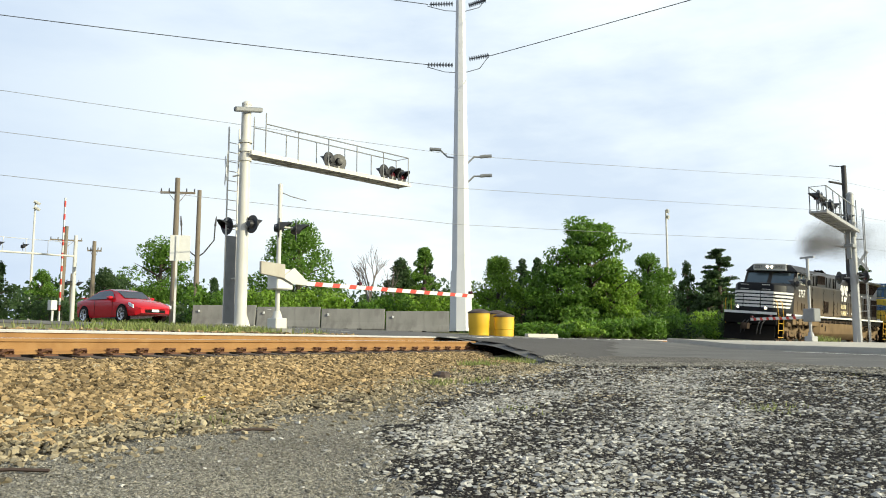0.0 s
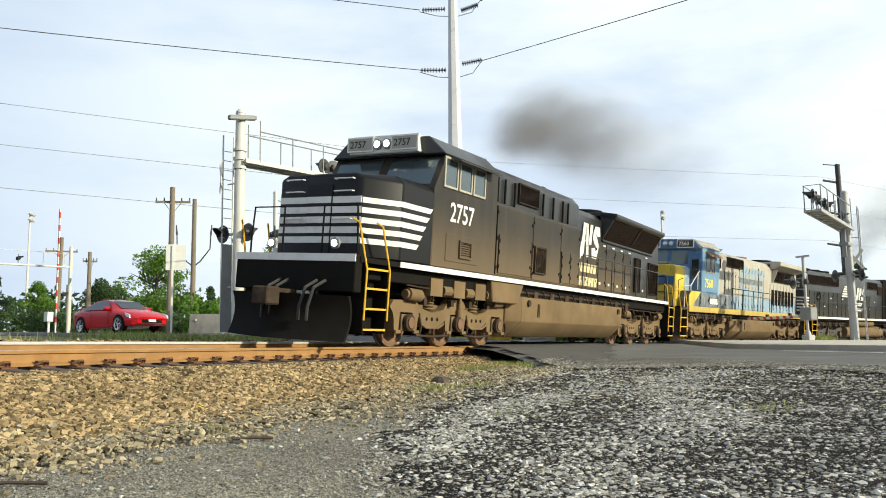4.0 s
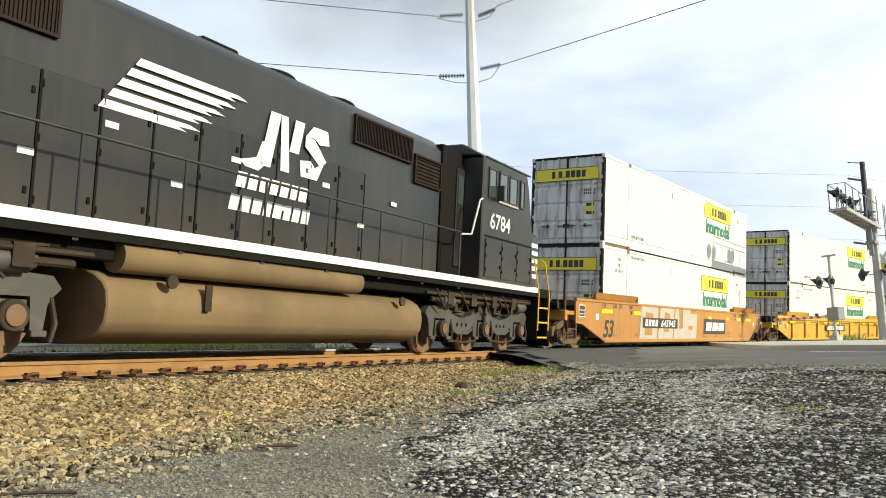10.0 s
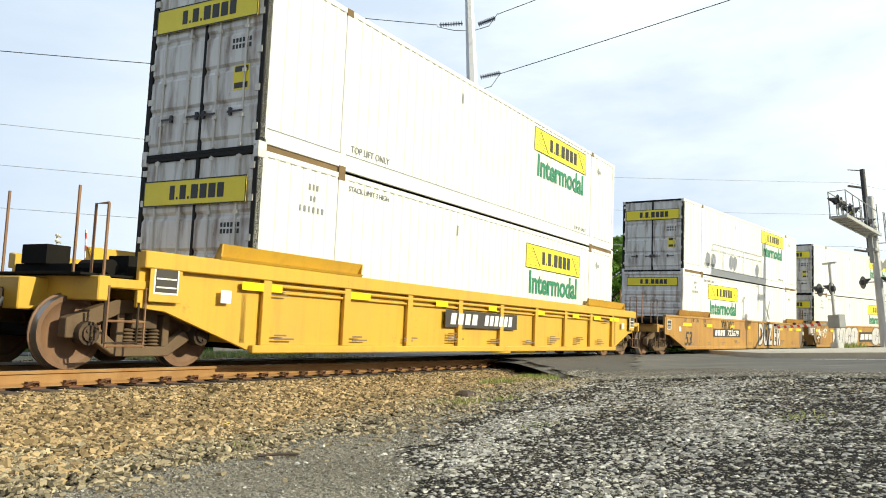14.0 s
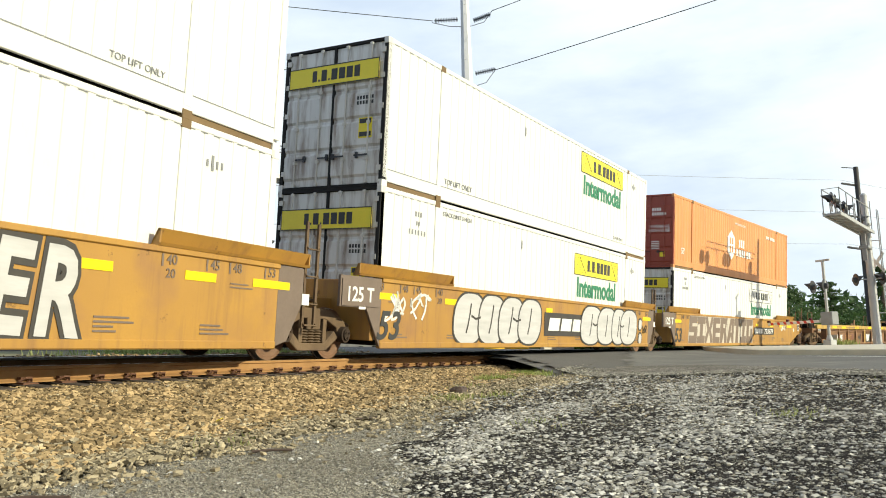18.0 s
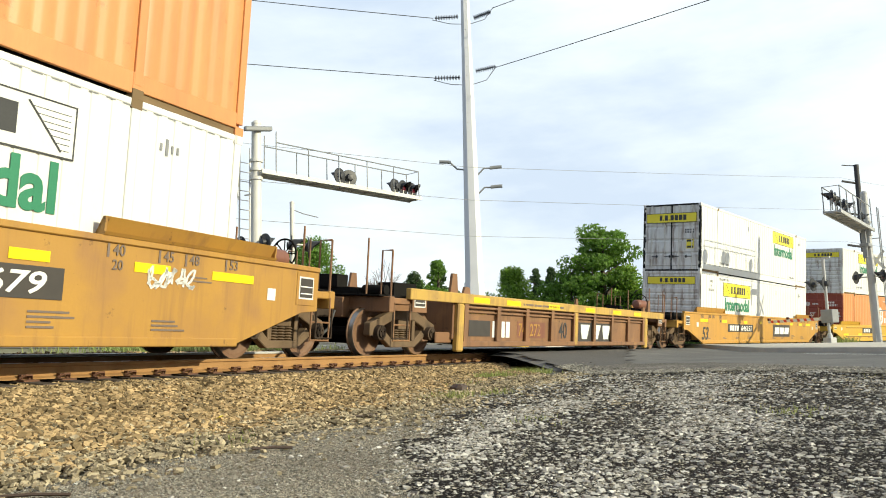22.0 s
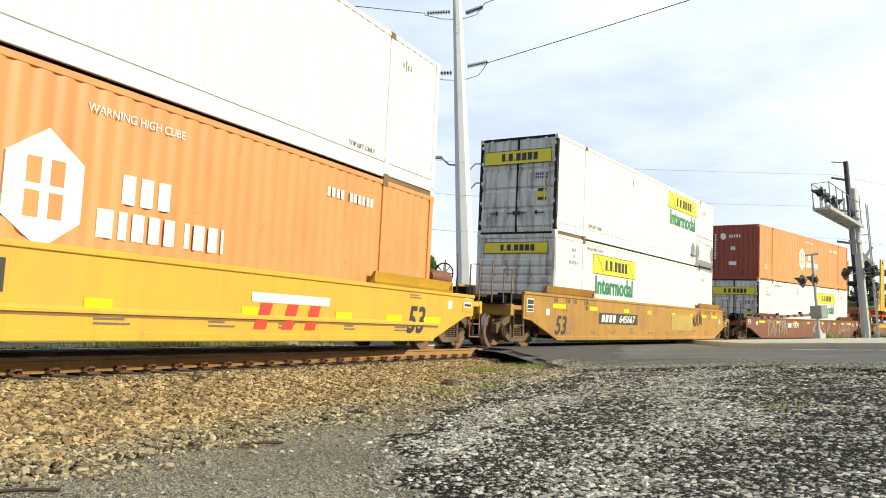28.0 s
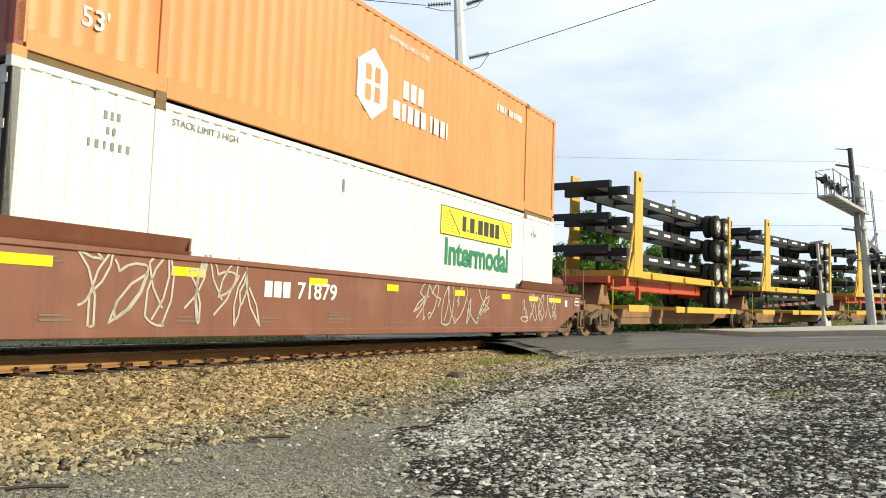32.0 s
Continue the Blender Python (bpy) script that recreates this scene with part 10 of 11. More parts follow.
# ---- red car waiting on the road ----
def red_car():
    C = thing("car", "glossy red two-door coupe waiting at the crossing", "car", at=pose(26.1, 25.8, ground_z(26.1, 25.8, 1.0) + 0.03, 0, 0, -104))
    # x forwards, built of lofted sections: station, half width, sill, shoulder, roof half width, roof
    st = [(-2.3, 0.74, 0.35, 0.78, 0.6, 0.84), (-2.1, 0.86, 0.26, 0.92, 0.62, 0.98), (-1.5, 0.92, 0.22, 0.95, 0.6, 1.1), (-0.8, 0.92, 0.2, 0.93, 0.56, 1.34), (-0.1, 0.92, 0.2, 0.92, 0.56, 1.385),
          (0.45, 0.92, 0.2, 0.9, 0.58, 1.27), (1.05, 0.92, 0.22, 0.86, 0.66, 0.95), (1.7, 0.9, 0.24, 0.76, 0.66, 0.84), (2.15, 0.82, 0.26, 0.64, 0.6, 0.7), (2.33, 0.66, 0.34, 0.55, 0.5, 0.58)]
    vs, fs = [], []
    for x, w, s, sh, rw, r in st:
        vs += [(x, -w * 0.94, s), (x, -w, s + 0.18), (x, -w, sh - 0.06), (x, -w * 0.95, sh), (x, -rw, r), (x, 0, r + 0.02), (x, rw, r), (x, w * 0.95, sh), (x, w, sh - 0.06), (x, w, s + 0.18), (x, w * 0.94, s)]
    k = 11
    for i in range(len(st) - 1):
        for j in range(k - 1):
            fs.append((i * k + j, i * k + j + 1, (i + 1) * k + j + 1, (i + 1) * k + j))
        fs.append((i * k + k - 1, i * k, (i + 1) * k, (i + 1) * k + k - 1))
    fs += [tuple(range(k)), tuple(range((len(st) - 1) * k, len(st) * k))[::-1]]
    b = Shape()
    b.v, b.f = vs, fs
    part("body", b, CAR_RED, C, "glossy red body shell")
    for sy in (-1, 1):
        g = Shape()
        for x0, x1, z0, z1, t0, t1 in ((-1.25, 0.75, 0.96, 0.96, 1.1, 1.2),):
            g.prism([(-1.35, 0.97), (0.85, 0.94), (0.3, 1.25), (-0.1, 1.33), (-0.75, 1.29)], "y", sy * 0.7, sy * 0.705)
            for i in range(len(g.v)):
                x, y, z = g.v[i]
                g.v[i] = (x, sy * (0.885 - (z - 0.94) * 0.78 + 0.014 + (abs(y) - 0.7)), z)
        part("side_window", g, WINDOW, C, smooth=False)
        m = Shape().box(0.45, 0.68, sy * 0.95 - 0.1, sy * 0.95 + 0.1, 0.94, 1.06)
        part("wing_mirror", m, CAR_RED, C, "", 0.03)
        part("headlamp", Shape().prism([(1.75, 0.66), (2.12, 0.56), (2.1, 0.68), (1.8, 0.78)], "y", sy * 0.82 - 0.05, sy * 0.86 + 0.035), CHROME, C, "clear headlamp")
        part("door_line", Shape().box(0.72, 0.735, sy * 0.921, sy * 0.926, 0.3, 0.9).box(-0.62, -0.605, sy * 0.921, sy * 0.926, 0.3, 0.92), UNDER, C, smooth=False)
        for x in (-1.42, 1.4):
            a = Shape().lathe([(0.02, -0.11), (0.37, -0.11), (0.37, 0.115), (0.02, 0.115)], (x, sy * 0.82, 0.35), "y", 24)
            part("wheel_arch", a, UNDER, C)
            t = Shape().lathe([(0.24, -0.1), (0.32, -0.115), (0.335, 0.0), (0.32, 0.115), (0.24, 0.1)], (x, sy * 0.835, 0.335), "y", 24)
            ty = part("wheel", t, TYRE, C)
            r = Shape().lathe([(0.19, sy * 0.1), (0.245, sy * 0.118), (0.245, -sy * 0.08), (0.19, -sy * 0.08)], (x, sy * 0.835, 0.335), "y", 20)
            for q in range(5):
                an = q * 2 * math.pi / 5
                r.tube([(x, sy * 0.94, 0.335), (x + 0.22 * math.cos(an), sy * 0.945, 0.335 + 0.22 * math.sin(an))], 0.028, 5)
            part("rim", r, CHROME, ty, "five-spoke alloy rim")
    part("windscreen", Shape().prism([(0.46, 1.3), (1.06, 0.985), (1.05, 0.975), (0.45, 1.285)], "y", -0.56, 0.56), WINDOW, C, "", 0)
    part("rear_window", Shape().prism([(-1.5, 1.13), (-0.82, 1.37), (-0.81, 1.355), (-1.49, 1.115)], "y", -0.52, 0.52), WINDOW, C, "", 0)
    part("grille", Shape().box(2.26, 2.345, -0.45, 0.45, 0.36, 0.48), UNDER, C)
    part("number_plate", Shape().box(2.345, 2.36, -0.16, 0.16, 0.4, 0.5), WHITE, C, smooth=False)
    part("rear_spoiler", Shape().box(-2.25, -2.0, -0.7, 0.7, 1.06, 1.09).box(-2.15, -2.1, -0.55, -0.5, 0.95, 1.07).box(-2.15, -2.1, 0.5, 0.55, 0.95, 1.07), CAR_RED, C, "", 0.01)


red_car()


# ---- trees ----
def leaf_cloud(blobs, count, size, seed, flat=0.0):
    """Leaf tufts spread over the shells of many small lumps."""
    rnd = np.random.default_rng(seed)
    vols = np.array([b[3] * b[4] for b in blobs])
    pick = rnd.choice(len(blobs), count, p=vols / vols.sum())
    bl = np.array(blobs)[pick]
    d = rnd.normal(size=(count, 3))
    d /= np.linalg.norm(d, axis=1)[:, None]
    r = rnd.uniform(0.45, 1.08, count) ** 0.6
    c = bl[:, :3] + d * r[:, None] * bl[:, [3, 3, 4]]
    a = rnd.normal(size=(count, 3))
    a[:, 2] *= 1 - flat
    a /= np.linalg.norm(a, axis=1)[:, None]
    b = np.cross(a, d + rnd.normal(size=(count, 3)) * 0.6)
    b /= np.linalg.norm(b, axis=1)[:, None] + 1e-9
    s = size * rnd.uniform(0.6, 1.4, count)[:, None]
    w = s * 0.5
    # a bent leaf of two triangles folded along its rib
    n = np.cross(a, b)
    v = np.stack([c - a * s, c + b * w + n * w * 0.25, c + a * s, c - b * w + n * w * 0.25], 1).reshape(-1, 3)
    f = np.arange(count)[:, None] * 4 + np.array([[0, 1, 2, 3]])
    return v, f


def fast_mesh(name, v, f, material):
    me = bpy.data.meshes.new(name)
    k = f.shape[1]
    me.vertices.add(len(v))
    me.vertices.foreach_set("co", np.asarray(v, np.float32).ravel())
    me.loops.add(f.size)
    me.loops.foreach_set("vertex_index", f.astype(np.int32).ravel())
    me.polygons.add(len(f))
    me.polygons.foreach_set("loop_start", np.arange(0, f.size, k, dtype=np.int32))
    me.polygons.foreach_set("loop_total", np.full(len(f), k, np.int32))
    me.polygons.foreach_set("use_smooth", [False] * len(f))
    me.update()
    me.validate()
    me.materials.append(material)
    return me


def branches(shape, h, spread_, seed, n=9, r0=0.14, start=0.25):
    rnd = random.Random(seed)
    shape.cyl((0, 0, -0.3), (0.05, 0, h * 0.55), r0, 9, r0 * 0.55)
    shape.cyl((0.05, 0, h * 0.55), (0.1, 0.05, h * 0.92), r0 * 0.55, 7, r0 * 0.15)
    for i in range(n):
        z = h * (start + (0.85 - start) * i / n)
        a = rnd.random() * 6.28
        ln = spread_ * (0.95 - 0.55 * i / n) * (0.7 + 0.4 * rnd.random())
        p = (0.05, 0, z)
        q = (ln * 0.5 * math.cos(a), ln * 0.5 * math.sin(a), z + ln * 0.3)
        e = (ln * math.cos(a + 0.3), ln * math.sin(a + 0.3), z + ln * 0.55)
        shape.cyl(p, q, r0 * 0.35, 6, r0 * 0.22)
        shape.cyl(q, e, r0 * 0.22, 5, r0 * 0.06)
    return shape


def tree(x, y, h, w, material, label, seed, kind="round", count=2600, leaf_size=0.16, low=0.15):
    z = ground_z(x, y) - 0.1
    T = thing("tree", label, "tree", "trees behind the road", at=pose(x, y, z))
    rnd = random.Random(seed)
    part("trunk", branches(Shape(), h, w * 0.45, seed, 10, 0.035 * h), BARK, T)
    blobs = []
    if kind == "round":
        for i in range(44):
            t = rnd.random()
            zz = h * (low + (0.93 - low) * t)
            rad = w * 0.5 * math.sin(math.pi * min(1, max(0.08, (t * 0.85 + 0.16)))) ** 0.8
            a = rnd.random() * 6.28
            rr = rad * math.sqrt(rnd.random()) * 0.85
            s = w * (0.075 + 0.08 * rnd.random())
            blobs.append((rr * math.cos(a), rr * math.sin(a), zz, s * 1.25, s * 0.85))
    elif kind == "feathery":
        for i in range(70):
            t = rnd.random() ** 1.15
            zz = h * (0.05 + 0.9 * t)
            rad = w * 0.5 * (1 - 0.72 * t) * (1 if t > 0.12 else 0.9)
            a = rnd.random() * 6.28
            rr = rad * rnd.random() ** 0.4 * 0.92
            s = w * (0.06 + 0.06 * rnd.random())
            blobs.append((rr * math.cos(a), rr * math.sin(a), zz, s * 1.5, s * 0.7))
    elif kind == "tiered":
        for i in range(30):
            t = i / 30
            zz = h * (0.3 + 0.68 * t)
            rad = w * 0.5 * (1 - t) ** 0.6 * (0.6 + 0.5 * rnd.random())
            a = rnd.random() * 6.28
            blobs.append((rad * math.cos(a), rad * math.sin(a), zz, w * 0.15, h * 0.018))
            blobs.append((rad * 0.5 * math.cos(a), rad * 0.5 * math.sin(a), zz, w * 0.12, h * 0.015))
    else:
        for i in range(36):
            t = i / 36
            zz = h * (0.06 + 0.92 * t)
            rad = w * 0.5 * (1 - t) ** 0.75 * (0.5 + 0.4 * rnd.random())
            a = rnd.random() * 6.28
            blobs.append((rad * math.cos(a), rad * math.sin(a), zz, w * (0.1 + 0.1 * (1 - t)), h * 0.05))
    v, f = leaf_cloud(blobs, int(count * 2.1), leaf_size * 0.72, seed)
    part("crown", fast_mesh("crown", v, f, material), material, T, "leafy crown with gaps")
    return T


TREES = [
    (47.2, 21.5, 5.7, 2.4, LEAF_MID, "slim green tree behind the concrete barrier", "round", 2600, 0.13), (46.0, 22.6, 4.9, 2.2, LEAF_DARK, "slim dark tree behind the concrete barrier", "round", 2200, 0.13),
    (42.0, 54.0, 4.6, 3.4, LEAF_DARK, "dark green tree across the far road", "round", 1800, 0.16), (54.5, 63.9, 5.2, 3.2, LEAF_MID, "green tree across the far road", "round", 2000, 0.16),
    (60.0, 60.0, 4.8, 6.0, LEAF_DARK, "low dark tree across the far road", "round", 2400, 0.18),
    (52.9, 54.6, 5.0, 3.9, LEAF_DARK, "dark bushy evergreen tree", "round", 3000, 0.14), (47.1, 43.1, 6.6, 6.0, LEAF_MID, "spreading light green tree behind wooden poles", "round", 4200, 0.16),
    (52.7, 42.6, 4.0, 1.9, LEAF_DARK, "narrow dark evergreen tree", "cone", 2000, 0.12), (49.4, 32.5, 7.9, 7.4, LEAF_MID, "broad green tree behind the signal mast", "round", 6500, 0.16),
    (50.5, 24.5, 4.6, 2.6, LEAF_MID, "slim green tree behind the barrier", "round", 2200, 0.14), (52.9, 24.0, 5.8, 2.3, LEAF_DARK, "narrow dark green tree", "cone", 2600, 0.14),
    (52.2, 18.3, 5.2, 4.4, LEAF_BRIGHT, "bright yellow-green tree beside the tall pole", "round", 4200, 0.14), (57.6, 18.3, 5.6, 2.2, LEAF_DARK, "dark pointed evergreen tree", "cone", 2600, 0.14),
    (54.8, 16.2, 5.4, 2.4, LEAF_DARK, "dark slender evergreen tree", "cone", 2400, 0.14), (51.8, 11.9, 8.0, 7.4, LEAF_MID, "tall feathery light green tree", "feathery", 9000, 0.17),
    (51.0, 13.8, 5.6, 5.2, LEAF_MID, "leafy green tree crowding its neighbour", "round", 4200, 0.16), (51.0, 10.2, 5.2, 4.4, LEAF_BRIGHT, "feathery light green tree", "round", 3800, 0.15),
    (63.6, 10.0, 6.4, 5.2, LEAF_MID, "rounded green tree behind the tracks", "round", 5200, 0.15), (75.2, 8.4, 6.8, 3.0, LEAF_DARK, "thin dark tree behind the tracks", "cone", 2400, 0.15),
    (74.0, 5.6, 7.9, 4.0, LEAF_DARK, "dark flat-topped pine behind the tracks", "tiered", 3600, 0.15), (73.0, 6.5, 5.0, 3.8, LEAF_DARK, "dark evergreen behind the tracks", "cone", 3200, 0.15),
    (119.0, -9.0, 9.8, 3.2, LEAF_DARK, "dark pine far along the track", "tiered", 2200, 0.2), (126.0, -3.0, 8.4, 6.0, LEAF_DARK, "dark pines far along the track", "tiered", 2600, 0.2),
    (98.0, 8.0, 7.2, 7.0, LEAF_MID, "green tree far along the track", "round", 3000, 0.2), (110.0, 2.0, 7.0, 6.0, LEAF_DARK, "dark tree far along the track", "round", 3000, 0.2),
]
for i, (x, y, h, w, m, lab, kd, cnt, ls) in enumerate(TREES):
    tree(x, y, h, w, m, lab, 40 + i, kd, cnt, ls)

# bare tree
T = thing("bare_tree", "small leafless grey tree behind the barrier", "tree", at=pose(42.4, 22.9, ground_z(42.4, 22.9) - 0.1))
sh = Shape()
rnd = random.Random(5)


def twig(shape, p, d, ln, r, depth):
    q = p + d * ln
    shape.cyl(p, q, r, 5, r * 0.65)
    if depth:
        for k in range(3 if depth > 1 else 4):
            e = (d + Vector((rnd.uniform(-0.6, 0.6), rnd.uniform(-0.6, 0.6), rnd.uniform(-0.1, 0.5)))).normalized()
            twig(shape, p.lerp(q, 0.55 + 0.15 * k), e, ln * 0.68, r * 0.55, depth - 1)


twig(sh, Vector((0, 0, -0.2)), Vector((0.03, 0, 1)).normalized(), 2.3, 0.11, 4)
twig(sh, Vector((1.4, -0.9, -0.2)), Vector((0.1, 0, 1)).normalized(), 2.0, 0.07, 3)
part("bare_crown", sh, TWIG, T)

# bushes: low leafy mounds
BUSHES = [(38.5, 27.2, 3.6, 2.5, LEAF_BRIGHT), (40.2, 24.8, 3.6, 2.6, LEAF_BRIGHT), (41.8, 22.2, 3.4, 2.4, LEAF_MID), (43.2, 20.2, 3.2, 2.5, LEAF_BRIGHT), (36.8, 29.5, 3.6, 2.2, LEAF_MID), (46.5, 9.6, 4.6, 1.3, LEAF_MID), (48.5, 8.6, 4.2, 1.4, LEAF_MID), (43.8, 10.8, 3.4, 0.9, LEAF_BRIGHT), (41.4, 12.2, 3.0, 0.8, LEAF_MID), (52.5, 8.4, 4.6, 1.7, LEAF_MID), (56.5, 8.2, 4.6, 1.9, LEAF_DARK),
          (59.5, 7.2, 4.0, 1.8, LEAF_MID), (62.5, 6.6, 3.4, 2.3, LEAF_BRIGHT), (66.0, 6.0, 4.6, 2.2, LEAF_DARK), (71.0, 4.6, 5.0, 2.4, LEAF_DARK), (78.0, 3.2, 6.0, 2.6, LEAF_DARK), (86, 2, 7, 3.0, LEAF_DARK),
          (45.6, 27.6, 4.4, 2.3, LEAF_BRIGHT), (46.8, 24.6, 4.0, 2.2, LEAF_MID), (47.2, 21.8, 4.4, 2.4, LEAF_BRIGHT), (47.8, 19.4, 3.6, 2.3, LEAF_MID), (46.4, 30.8, 4.8, 1.9, LEAF_BRIGHT), (44.5, 34.0, 4.4, 1.7, LEAF_MID),
          (50.5, 21.0, 4.8, 3.4, LEAF_MID), (55.0, 21.5, 4.6, 3.6, LEAF_DARK), (46.0, 39.0, 4.4, 1.5, LEAF_DARK), (50.0, 47.0, 6.0, 2.0, LEAF_MID), (55.0, 57.5, 6.0, 2.2, LEAF_MID), (48.0, 55.0, 5.0, 2.4, LEAF_DARK),
          (62.0, 68.0, 8.0, 3.0, LEAF_DARK), (70, 74, 9, 3.6, LEAF_DARK), (57.0, 14.5, 4.6, 3.2, LEAF_DARK), (62, 15, 6, 4.0, LEAF_DARK), (68, 12, 6, 4.0, LEAF_DARK), (58, 26, 7, 4.2, LEAF_DARK), (62, 34, 8, 4.0, LEAF_DARK), (64, 44, 9, 4.4, LEAF_DARK), (80, 9, 8, 4.2, LEAF_DARK), (92, 3, 9, 4.4, LEAF_DARK), (104, -4, 9, 4.4, LEAF_DARK)]
for i, (x, y, w, h, m) in enumerate(BUSHES):
    rnd = random.Random(200 + i)
    blobs = [(rnd.uniform(-0.42, 0.42) * w, rnd.uniform(-0.42, 0.42) * w, rnd.uniform(0.15, 0.75) * h, w * rnd.uniform(0.14, 0.22), h * rnd.uniform(0.18, 0.3)) for k in range(14)]
    v, f = leaf_cloud(blobs, 1900 if w < 6 else 1500, 0.13 if w < 6 else 0.2, 300 + i)
    T = thing("bush", "dense leafy green bush at the roadside", "bush", "bushes", at=pose(x, y, ground_z(x, y) - 0.05))
    part("foliage", fast_mesh("foliage", v, f, m), m, T)
    st = Shape()
    for k in range(5):
        a = k * 1.25
        st.cyl((0, 0, -0.1), (0.2 * w * math.cos(a), 0.2 * w * math.sin(a), 0.55 * h), 0.04, 5, 0.015)
    part("stems", st, BARK, T)

# distant wood closing the view
rng = np.random.default_rng(9)
blobs = []
for i in range(420):
    a = rng.uniform(-0.75, 1.45)
    r = rng.uniform(150, 175)
    x, y = r * math.cos(a) + 10, r * math.sin(a)
    blobs.append((x, y, ground_z(x, y) + rng.uniform(0.5, 7.0), rng.uniform(3, 5), rng.uniform(2, 3.6)))
v, f = leaf_cloud(blobs, 26000, 0.7, 77)
tagged(new("distant_wood", fast_mesh("distant_wood", v, f, LEAF_DARK)), "dark belt of distant woods", "woods", "", "stuff")


# ---- loose stones ----
def stones(points, sizes, seed, material, name, label, squash=0.7):
    rnd = np.random.default_rng(seed)
    base = np.array([(x, y, z) for z in (-1, 1) for y in (-1, 1) for x in (-1, 1)], float) * 0.72
    tri = np.array([(0, 2, 3), (0, 3, 1), (4, 5, 7), (4, 7, 6), (0, 1, 5), (0, 5, 4), (2, 6, 7), (2, 7, 3), (0, 4, 6), (0, 6, 2), (1, 3, 7), (1, 7, 5)])
    n = len(points)
    q = rnd.normal(size=(n, 3, 3))
    q, _ = np.linalg.qr(q)
    stretch = rnd.uniform(0.5, 1.35, (n, 1, 3))
    jitter = rnd.uniform(0.55, 1.3, (n, 8, 3))
    v = np.einsum("nij,nkj->nki", q, base[None] * jitter * stretch)
    v[:, :, 2] *= squash
    v = v * sizes[:, None, None] + points[:, None, :]
    f = np.arange(n)[:, None, None] * 8 + tri[None]
    return tagged(new(name, fast_mesh(name, v.reshape(-1, 3), f.reshape(-1, 3), material)), label, "stones", "", "stuff")


def bed_points(n, s_lo, s_hi, v_lo, v_hi, seed, lift, dense_near=True):
    r = np.random.default_rng(seed)
    out = []
    while len(out) < n:
        s = s_lo + (s_hi - s_lo) * r.random() ** (1.25 if dense_near else 1.0)
        v = r.uniform(v_lo, v_hi)
        x, y = plan(s, v)
        if abs(abs(v) - 0.753) < 0.1 or not ballast_keep(x, y):
            continue
        if abs(v) < 1.3 and abs((s - 6.62) / 0.508 - round((s - 6.62) / 0.508)) < 0.22:
            continue
        thin = min(1, max(0, (v + 4.9) / 0.9)) if v < -3.6 else 1
        if r.random() > thin:
            continue
        out.append((x, y, ground_z(x, y, 0.0) + lift + r.uniform(0, 0.03) * min(1, max(0, abs(abs(v) - 0.75) / 0.5 - 0.2))))
    return np.array(out)


pts = bed_points(46000, 3.5, 20.5, -4.85, -0.9, 1, 0.012)
r = np.random.default_rng(2)
size = r.uniform(0.02, 0.046, len(pts))
toe = np.array([bend(to_sv(p[0], p[1])[1] + rough(p[0], p[1], 1.1, 0.5), [(-4.5, 1.0), (-3.1, 0.12), (-0.9, 0.05)]) for p in pts]) > r.random(len(pts))
stones(pts[~toe], size[~toe], 3, STONE_TAN, "ballast_stones", "brown crushed ballast stones on the slope")
stones(pts[toe], size[toe] * 0.72, 13, STONE_TOE, "ballast_stones", "grey-brown ballast stones at the foot of the slope")


def toe_points(n, seed):
    """Strays that rolled past the foot of the slope, thinning outwards."""
    r = np.random.default_rng(seed)
    out = []
    while len(out) < n:
        s, v = r.uniform(2.5, 18), -4.2 - abs(r.normal(0, 0.55))
        x, y = plan(s, v)
        if x > lot_edge(y) - 0.1 or r.random() > 0.45 + noise.noise((x * 1.2, y * 1.2, 4.0)):
            continue
        out.append((x, y, lot_height(x, y) + 0.008))
    return np.array(out)


pts = toe_points(5000, 14)
stones(pts, np.random.default_rng(15).uniform(0.008, 0.034, len(pts)), 16, STONE_TOE, "stray_stones", "grey-brown stray stones on the gravel", 0.6)
pts = bed_points(5000, 2.0, 21, -0.6, 4.0, 4, 0.02)
stones(pts, np.random.default_rng(5).uniform(0.025, 0.05, len(pts)), 6, STONE_TAN, "ballast_stones", "brown crushed ballast stones between the rails")
pts = bed_points(3500, 38.6, 70, -3.5, 2.5, 7, 0.02)
stones(pts, np.random.default_rng(8).uniform(0.03, 0.06, len(pts)), 9, STONE_TAN, "ballast_stones", "brown crushed ballast stones beyond the road")


# where wheels have heaped the gravel up (+) or swept it off (-): from, to, width, amount
SWATHES = [((5.2, 2.5), (8.2, 2.85), 0.33, 0.45), ((8.2, 2.85), (10.4, 2.3), 0.4, 0.3), ((5.4, 3.15), (9.2, 3.75), 0.36, -1.0), ((4.0, 1.7), (6.6, 1.8), 0.22, -0.5),
           ((6.5, 0.9), (9.0, 1.25), 0.45, 0.35), ((9.0, 1.25), (12.5, 1.2), 0.6, 0.35), ((3.5, -0.4), (10.5, -0.8), 0.9, -0.5), ((7.5, 2.05), (9.0, 1.9), 0.15, -0.5)]


